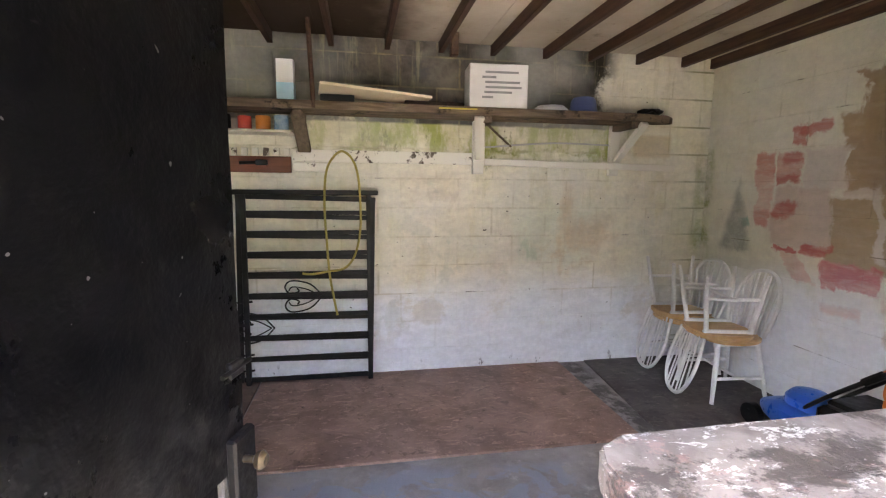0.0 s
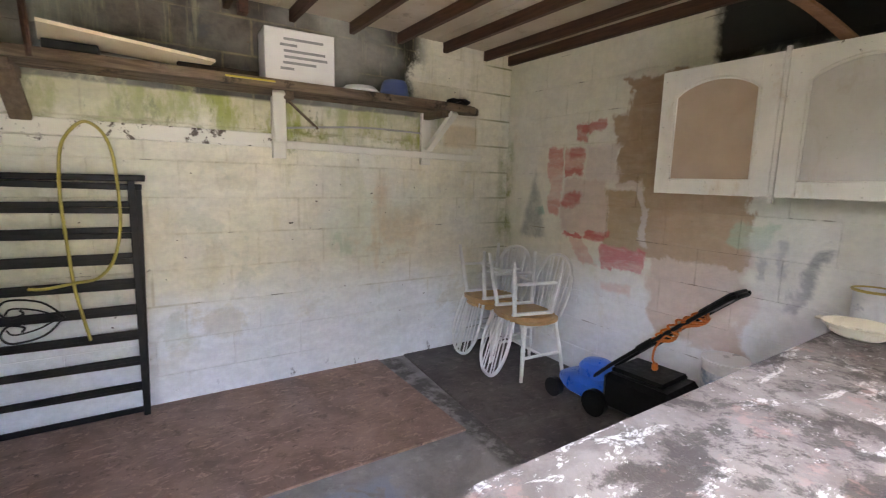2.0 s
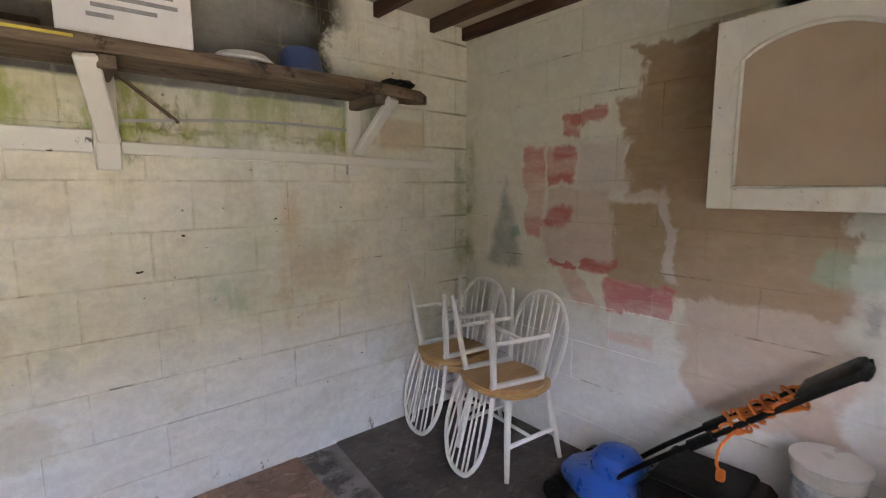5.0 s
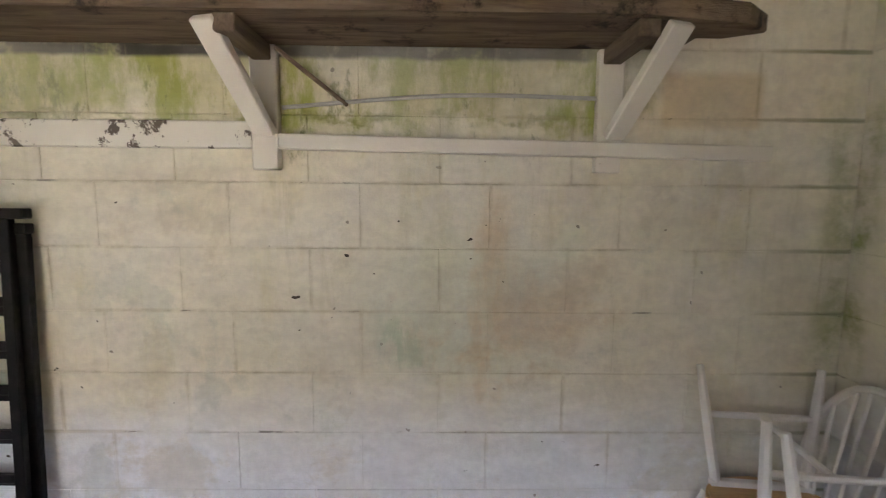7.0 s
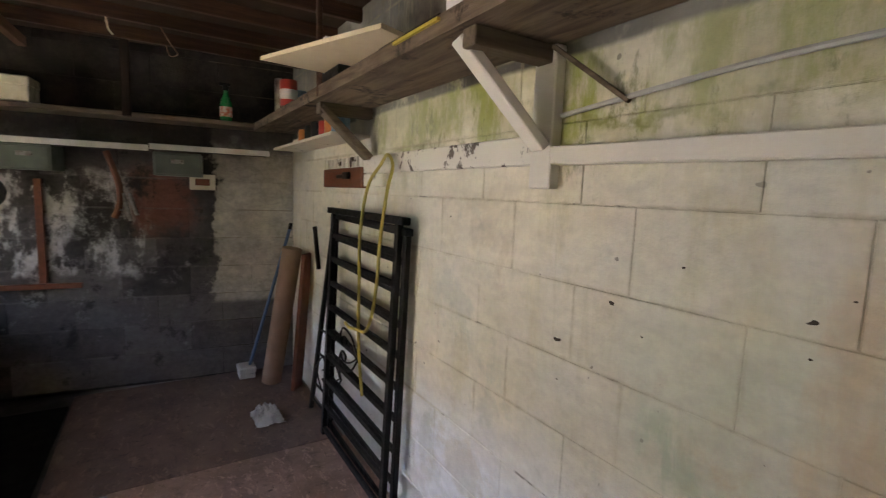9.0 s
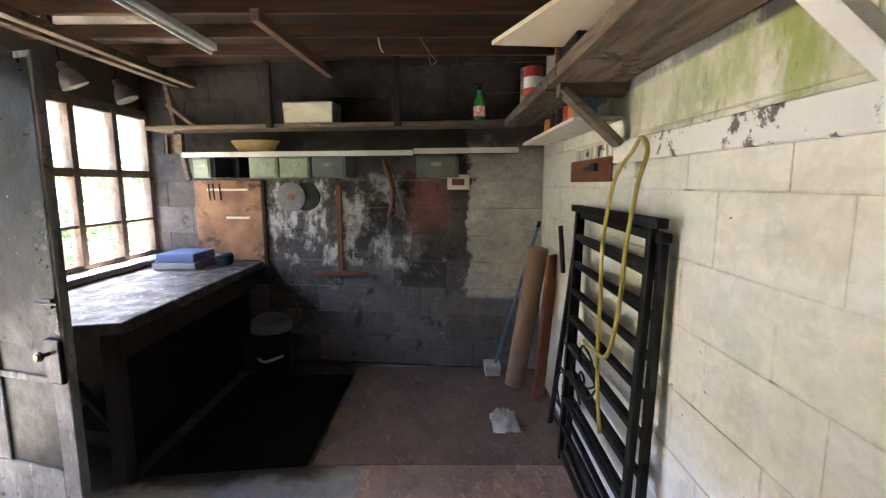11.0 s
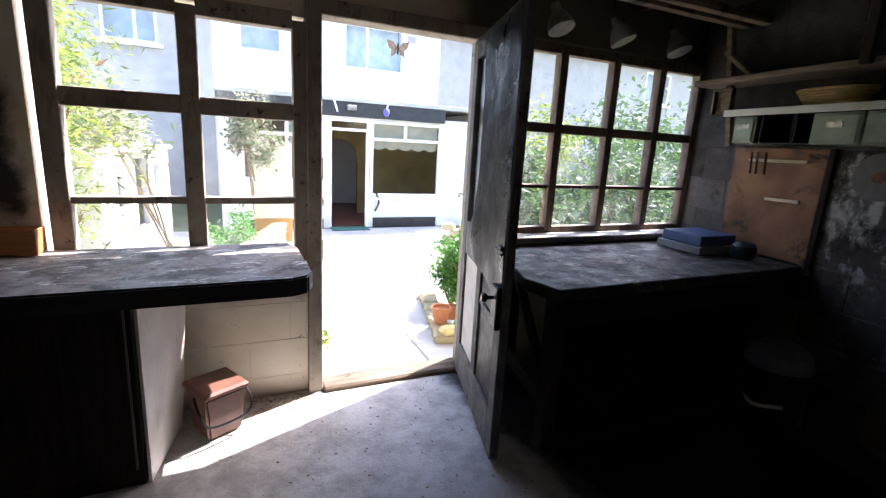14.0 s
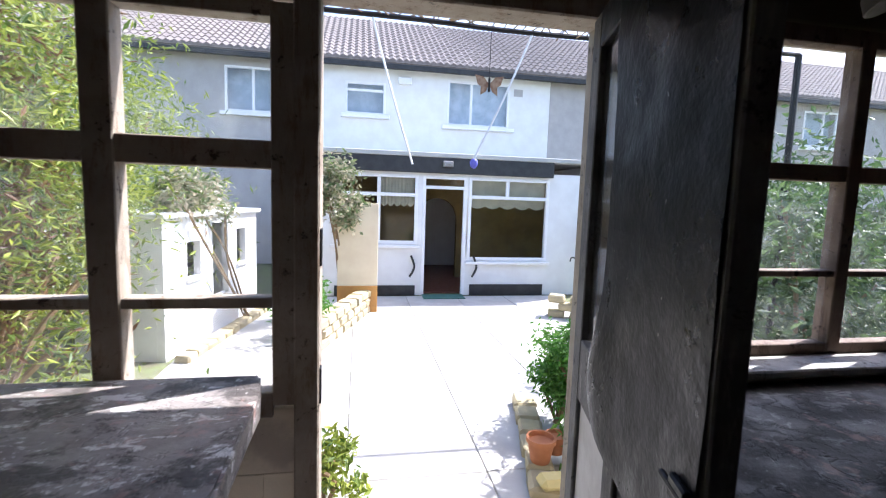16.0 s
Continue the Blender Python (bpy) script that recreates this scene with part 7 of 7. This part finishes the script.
def shrub(name, label, base, centre, radii, count, size, material, seed, clumps=26, stems=5, thin=0.3):
    rng = random.Random(seed)
    ob = thing(name, base, label, "shrub")
    puffs = []
    for _ in range(clumps):
        while True:
            v = Vector((rng.uniform(-1, 1), rng.uniform(-1, 1), rng.uniform(-1, 1)))
            if v.length < 1:
                break
        puffs.append((Vector(centre) + Vector((v.x * radii[0], v.y * radii[1], v.z * radii[2])), rng.uniform(0.16, 0.34) * min(radii)))

    def where(r):
        c, s = puffs[r.randrange(len(puffs))]
        return c + Vector((r.gauss(0, s), r.gauss(0, s), r.gauss(0, s)))
    leaves("crown", ob, count, where, size, material, rng, thin=thin)
    for k in range(stems):
        bm = B()
        tip = puffs[k % len(puffs)][0]
        b = Vector(base) + Vector((rng.uniform(-0.1, 0.1) * radii[0], rng.uniform(-0.1, 0.1) * radii[1], 0))
        mid = b.lerp(tip, 0.5) + Vector((rng.uniform(-0.1, 0.1), rng.uniform(-0.1, 0.1), 0.1))
        tube(bm, glide([b, mid, tip], 5), 0.012 + 0.01 * min(radii), 6)
        part("stem", bm, M_STEM, ob, "", True)
    return ob


G0 = GZ - 0.012
shrub("bamboo_clump", "tall sunlit bamboo hedge beside the shed", (2.9, -1.3, G0), (3.15, -1.5, 1.55), (0.95, 1.1, 1.75), 26000, 0.085, M_BAMBOO, 3, 170, 34, 0.24)
shrub("bamboo_clump", "tall sunlit bamboo hedge along the garden wall", (3.5, -4.0, G0), (3.5, -4.0, 1.6), (1.0, 1.8, 1.7), 14000, 0.11, M_BAMBOO, 4, 80, 10, 0.24)
shrub("dry_bamboo", "brown dry bamboo canes inside the hedge", (2.9, -1.5, G0), (3.3, -1.65, 1.45), (0.8, 0.9, 1.5), 9000, 0.10, M_DRY, 31, 90, 24, 0.2)
shrub("climbing_rose", "rose bush with pinkish faded flowers by the house", (1.95, -4.7, G0), (2.35, -4.0, 1.42), (0.35, 0.85, 0.26), 3200, 0.07, M_ROSE, 5, 30, 4, 0.5)
shrub("climbing_rose", "rose bush arching beside the back door", (0.75, -5.3, G0), (0.78, -4.9, 1.60), (0.28, 0.4, 0.55), 3200, 0.07, M_ROSE, 6, 24, 3, 0.5)
shrub("garden_hedge", "dark green shrub outside the window", (-3.3, -1.3, G0), (-3.4, -1.5, 0.65), (1.0, 0.8, 1.0), 7000, 0.09, M_HEDGE, 7, 45, 6, 0.4)
shrub("garden_hedge", "dark green garden shrub by the boundary", (-4.7, -2.4, G0), (-4.9, -2.6, 1.05), (1.0, 1.3, 1.25), 6500, 0.11, M_HEDGE, 8, 45, 6, 0.4)
shrub("garden_hedge", "light green shrub at the garden edge", (-2.9, -2.6, G0), (-2.9, -2.6, 1.5), (0.5, 0.5, 0.7), 2200, 0.08, M_BAMBOO, 9, 24, 5, 0.35)
shrub("conifer_bush", "bright green bushy shrub in the planter", (-1.05, -1.35, G0), (-1.08, -1.35, 0.24), (0.20, 0.27, 0.37), 4200, 0.055, M_BUSH, 10, 40, 4, 0.35)
# two shrubs added behind the door leaf to cast shadow on the paving
shrub("conifer_bush", "green bushy shrub at the planter end", (-1.12, -0.72, G0), (-1.12, -0.72, 0.26), (0.26, 0.24, 0.40), 3600, 0.06, M_BUSH, 14, 34, 5, 0.35)
shrub("garden_hedge", "tall leafy shrub outside the window, added to shade the paving", (-1.5, -0.8, G0), (-1.5, -0.78, 0.78), (0.26, 0.34, 0.72), 3600, 0.085, M_HEDGE, 41, 40, 6, 0.4)
shrub("low_plant", "small light green plant by the door", (0.66, -0.55, G0), (0.62, -0.6, 0.0), (0.16, 0.25, 0.18), 700, 0.06, M_BAMBOO, 12, 14, 3, 0.4)
shrub("low_plant", "leafy plant on the low garden wall", (1.1, -4.2, G0), (1.2, -3.9, 0.2), (0.5, 0.5, 0.22), 1200, 0.07, M_BUSH, 13, 18, 3, 0.4)

# planter of rough stones, pots
M_STONEY = plain("yellowish_stone", (0.46, 0.38, 0.22), (0.34, 0.29, 0.18), 6, 0.9, 0, 0.6, 40, (0.2, 0.19, 0.12), 0.64)
rs = random.Random(21)


def stone_row(name, label, a, b, courses, size):
    a, b = Vector(a), Vector(b)
    ob = thing(name, tuple(a), label, "planter")
    n = max(2, int((b - a).length / size))
    d = (b - a) / n
    for k in range(courses):
        for i in range(n):
            bm = B()
            c = a + d * (i + 0.5 + (0.5 if k % 2 else 0)) + Vector((0, 0, size * 0.45 * (k + 0.5)))
            box(bm, (-size * 0.47, -size * 0.4, -size * 0.215), (size * 0.47, size * 0.4, size * 0.215), size * 0.08)
            for v in bm.verts:
                v.co += Vector((rs.uniform(-1, 1), rs.uniform(-1, 1), rs.uniform(-0.4, 0.4))) * size * 0.04
            bm.transform(Matrix.Translation(c) @ Matrix.Rotation(math.atan2(d.y, d.x) + rs.uniform(-0.06, 0.06), 4, "Z"))
            part("stone", bm, M_STONEY, ob, "", True)
    return ob


stone_row("stone_planter", "low planter edge of rough yellowish stones", (-0.58, -0.42, G0), (-0.92, -1.75, G0), 1, 0.22)
stone_row("stone_wall", "low stone wall beside the paving", (1.0, -3.2, G0), (0.35, -5.2, G0), 3, 0.26)
stone_row("stone_edging", "low row of rough stones along the playhouse", (2.22, -2.95, G0), (1.86, -5.2, G0), 1, 0.2)
stone_row("stone_wall", "low stone planter wall by the house", (-2.35, -4.7, G0), (-3.2, -4.2, G0), 3, 0.26)
M_TERRA = plain("terracotta", (0.50, 0.20, 0.09), (0.42, 0.16, 0.07), 9, 0.85)
for x, y, s in ((-0.66, -0.72, 1.0), (-0.80, -0.80, 0.8)):
    pt = thing("plant_pot", (x, y, G0 + 0.1), "terracotta plant pot on the stone edge", "pot", "plant pots")
    bm = B()
    lathe(bm, [(0.06 * s, 0), (0.085 * s, 0.13 * s), (0.095 * s, 0.13 * s), (0.095 * s, 0.16 * s), (0.08 * s, 0.16 * s), (0.075 * s, 0.13 * s), (0.01, 0.12 * s)], 20)
    part("pot", bm, M_TERRA, pt)
bm = B()
box(bm, (-0.72, -0.52, G0 + 0.1), (-0.54, -0.38, G0 + 0.17), 0.03)
solo("yellow_stone", bm, plain("yellow_block", (0.62, 0.50, 0.20), (0.52, 0.42, 0.17), 7, 0.8), "yellowish block at the planter's end", "stone")

# white playhouse, its long side to the path
th = thing("playhouse", (2.40, -3.05, G0), "small sunlit white playhouse with dark openings", "playhouse", "", (0, 0, -99.34))
HT = 1.22 - G0
bm = wall_with_holes(0.0, 2.40, 0.0, HT, 0.0, 0.08, [(0.45, 0.74, 0.78, 1.18), (1.03, 1.45, 0.45, 1.36), (1.71, 2.01, 0.78, 1.25)])
bm.transform(Matrix.Diagonal((1, -1, 1, 1)))
part("front_wall", bm, M_WHITEWALL, th)
for xa in (0.0, 2.32):
    bm = B()
    box(bm, (xa, 0.081, 0.0), (xa + 0.08, 0.9, HT))
    part("side_wall", bm, M_WHITEWALL, th)
# the inside's shade is put into the back wall's colour
bm = B()
box(bm, (0.081, 0.86, 0.0), (2.319, 0.9, HT))
part("back_wall", bm, M_DIM, th, "back wall coloured dark for the shaded inside")
bm = B()
box(bm, (-0.05, -0.06, HT + 0.001), (2.45, 0.95, HT + 0.06), 0.015)
part("roof", bm, M_WHITEWALL, th)
for xa, xb, za, zb in ((0.45, 0.74, 0.78, 1.18), (1.71, 2.01, 0.78, 1.25)):
    bm = B()
    box(bm, (xa - 0.03, -0.035, za - 0.04), (xb + 0.03, -0.001, za), 0.006)
    part("sill", bm, M_WHITEWALL, th)

# tan board at the house, boundary walls
tbn = thing("tan_panel", (0.5, -5.0, G0), "tall tan board with an orange base by the wall", "board")
bm = B()
box(bm, (0.21, -5.05, 0.18), (0.80, -5.0, 1.41), 0.006)
part("board", bm, M_CREAMBOARD, tbn, "", True)
bm = B()
box(bm, (0.21, -5.06, G0), (0.80, -4.99, 0.18), 0.006)
part("base", bm, plain("orange_base", (0.50, 0.25, 0.06), (0.42, 0.2, 0.05), 6, 0.6), tbn, "orange-brown base", True)
for x in (5.2, -9.5):
    bm = B()
    box(bm, (x - 0.1, MY, G0), (x + 0.1, 4.0, 1.6), 0.01)
    solo("garden_wall", bm, M_GREYWALL, "grey rendered garden boundary wall", "wall", "boundary walls", "structure")

# house wall fittings
bm = B()
rod(bm, (-3.62, HY + 0.05, 0.75), (-3.62, HY + 0.05, 1.15), 0.04, 10)
part("wall_ornament", bm, plain("violet_blue", (0.08, 0.07, 0.45), (0.06, 0.05, 0.35), 8, 0.4), house, "violet blue wall ornament", True)
bm = B()
tube(bm, glide([(-3.75, HY + 0.03, 0.48), (-3.6, HY + 0.08, 0.45), (-3.45, HY + 0.06, 0.50), (-3.42, HY + 0.05, 0.42)], 5), 0.012, 6)
part("hose_hook", bm, M_FASCIA, house, "black wall hook", True)
for x in (-0.42, -1.55):
    bm = B()
    tube(bm, glide([(x, HY + 0.03, 0.5), (x - 0.06, HY + 0.05, 0.3), (x + 0.02, HY + 0.05, 0.12)], 5), 0.02, 6)
    part("iron_hook", bm, M_FASCIA, house, "black iron ornament", True)
bm = B()
box(bm, (-1.10, HY + 0.10, 2.06), (-0.92, HY + 0.18, 2.16), 0.01)
part("wall_lamp", bm, M_STEEL, house, "small outdoor lamp", True)
bm = B()
box(bm, (-1.36, HY + 0.02, GZ + 0.003), (-0.62, HY + 0.35, GZ + 0.02), 0.004)
solo("door_mat", bm, plain("green_mat", (0.05, 0.14, 0.11), (0.04, 0.11, 0.09), 20, 0.95), "green door mat at the back door", "mat")

# pole across the garden with lines, vine and butterfly
pole = thing("garden_pole", (-0.4, -2.0, 2.9), "dark pole with bare vine twigs over the path", "pole")
bm = B()
tube(bm, glide([(3.4, -2.0, 2.93), (0.4, -2.0, 2.95), (-1.0, -2.0, 2.93), (-3.6, -2.0, 2.98)], 5), 0.022, 8)
part("rail", bm, M_BLACKIRON, pole, "", True)
for x in (3.4, -3.6):
    bm = B()
    rod(bm, (x, -2.0, G0), (x, -2.0, 2.98), 0.03, 10)
    part("post", bm, M_BLACKIRON, pole, "", True)
rv = random.Random(5)
bm = B()
for i in range(40):
    x = 1.3 - 3.3 * i / 40
    p = Vector((x, -2.0, 2.95))
    tube(bm, glide([p, p + Vector((rv.uniform(-0.2, 0.2), rv.uniform(-0.1, 0.1), rv.uniform(0.02, 0.16))), p + Vector((rv.uniform(-0.3, 0.3), rv.uniform(-0.15, 0.15), rv.uniform(-0.05, 0.2)))], 4), 0.006, 5)
part("vine", bm, M_STEM, pole, "bare vine twigs", True)
M_ROPE = plain("white_rope", (0.78, 0.78, 0.78), (0.7, 0.7, 0.7), 20, 0.7)
for a, b in (((0.41, -2.0, 2.93), (0.06, -2.02, 1.79)), ((-0.94, -2.0, 2.94), (-0.46, -2.02, 1.84))):
    bm = B()
    tube(bm, glide([a, (Vector(a) + Vector(b)) / 2 + Vector((0, 0, -0.03)), b], 6), 0.009, 6)
    solo("white_rope", bm, M_ROPE, "white rope hanging from the pole", "rope", "ropes")
bm = B()
bmesh.ops.create_icosphere(bm, subdivisions=2, radius=0.03, matrix=Matrix.Translation((-0.47, -2.02, 1.82)) @ Matrix.Diagonal((1.2, 0.8, 1.5, 1)))
solo("rope_tassel", bm, plain("violet_knot", (0.16, 0.16, 0.60), (0.1, 0.1, 0.4), 9, 0.6), "violet tassel at the rope's end", "tassel")
bf = thing("butterfly_ornament", (-0.57, -2.0, 2.48), "brown butterfly ornament hanging on a string", "ornament")
M_BFLY = plain("brown_wing", (0.16, 0.07, 0.03), (0.30, 0.20, 0.12), 30, 0.6)
for s in (-1, 1):
    bm = B()
    slab(bm, [(0, 0, 0.0), (s * 0.05, 0, 0.06), (s * 0.125, 0, 0.075), (s * 0.10, 0, 0.0), (s * 0.07, 0, -0.02), (s * 0.075, 0, -0.09), (s * 0.03, 0, -0.06)], (0, 0.006, 0))
    part("wing", bm, M_BFLY, bf)
bm = B()
rod(bm, (0, 0.003, -0.06), (0, 0.003, 0.05), 0.01, 8)
part("body", bm, M_BLACKP, bf)
bm = B()
rod(bm, (0, 0.003, 0.05), (0, 0.003, 0.46), 0.003, 5)
part("string", bm, M_BLACKP, bf)

# ---------- litter on the floor ----------
rl = random.Random(77)
bm = B()
for i in range(260):
    if i < 130:
        x, y = 0.72 + abs(rl.gauss(0, 0.22)), 0.40 + abs(rl.gauss(0, 0.10))
        if x > 1.28:
            continue
    else:
        x, y = rl.uniform(-0.25, 1.2), rl.uniform(0.5, 2.0)
    s = rl.uniform(0.003, 0.011)
    m = Matrix.Translation((x, y, 0.003)) @ Matrix.Rotation(rl.uniform(0, 6.28), 4, "Z") @ Matrix.Diagonal((s, s * rl.uniform(0.4, 0.9), 0.002, 1))
    bmesh.ops.create_icosphere(bm, subdivisions=1, radius=1.0, matrix=m)
solo("floor_litter", bm, plain("leaf_litter", (0.16, 0.10, 0.06), (0.34, 0.28, 0.21), 60, 0.9), "brown leaf litter and paint chips on the floor", "litter", kind="stuff")

# ---------- wall blocks ----------
CW, CH, JT = 0.45, 0.225, 0.002
_made = {}


def block_mesh(w, h, axis, material):
    """A concrete block w long and h high, 10 mm proud of its bed; its length runs along the axis."""
    key = (round(w, 3), round(h, 3), axis, material.name)
    if key not in _made:
        bm = B()
        if axis == "x":
            box(bm, (-w / 2, 0.0, -h / 2), (w / 2, 0.010, h / 2), 0.0018)
        else:
            box(bm, (-0.010, -w / 2, -h / 2), (0.001, w / 2, h / 2), 0.0018)
        _made[key] = finish("block", bm, material)
    return _made[key]


def lay_blocks(parent, axis, u0, u1, z0, z1, first, place, material, rng):
    """Courses of blocks with staggered joints; place(u, z) gives a block's pose."""
    k = 0
    z = z0
    while z < z1 - 0.02:
        h = min(CH, z1 - z)
        joint = first[k % 2]
        joint -= math.ceil((joint - u0) / CW) * CW
        while joint < u1 - 0.01:
            a, b = max(joint, u0), min(joint + CW, u1)
            if b - a > 0.03:
                ob = new("block", block_mesh(b - a - JT, h - JT, axis, material))
                ob.parent = parent
                ob.matrix_parent_inverse = parent.matrix_basis.inverted()
                ob.matrix_basis = place((a + b) / 2, z + h / 2) @ pose(rng.uniform(-0.0015, 0.0015), rng.uniform(-0.0015, 0.0015), 0, rng.uniform(-0.25, 0.25), 0, rng.uniform(-0.2, 0.2))
            joint += CW
        z += CH
        k += 1


rb = random.Random(17)
lay_blocks(wall_north, "x", west_x(3.8), XE, -0.03, 2.55, (1.495, 1.32), lambda u, z: pose(u, YN, z), M_NORTH, rb)
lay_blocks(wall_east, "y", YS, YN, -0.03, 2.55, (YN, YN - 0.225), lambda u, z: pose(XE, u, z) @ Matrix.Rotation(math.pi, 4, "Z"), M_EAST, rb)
lay_blocks(wall_west, "y", -3.44, 0.0, 0.02, 2.55, (-0.10, -0.325), lambda u, z: M_WESTPOSE @ pose(0, u, z), M_WEST, rb)
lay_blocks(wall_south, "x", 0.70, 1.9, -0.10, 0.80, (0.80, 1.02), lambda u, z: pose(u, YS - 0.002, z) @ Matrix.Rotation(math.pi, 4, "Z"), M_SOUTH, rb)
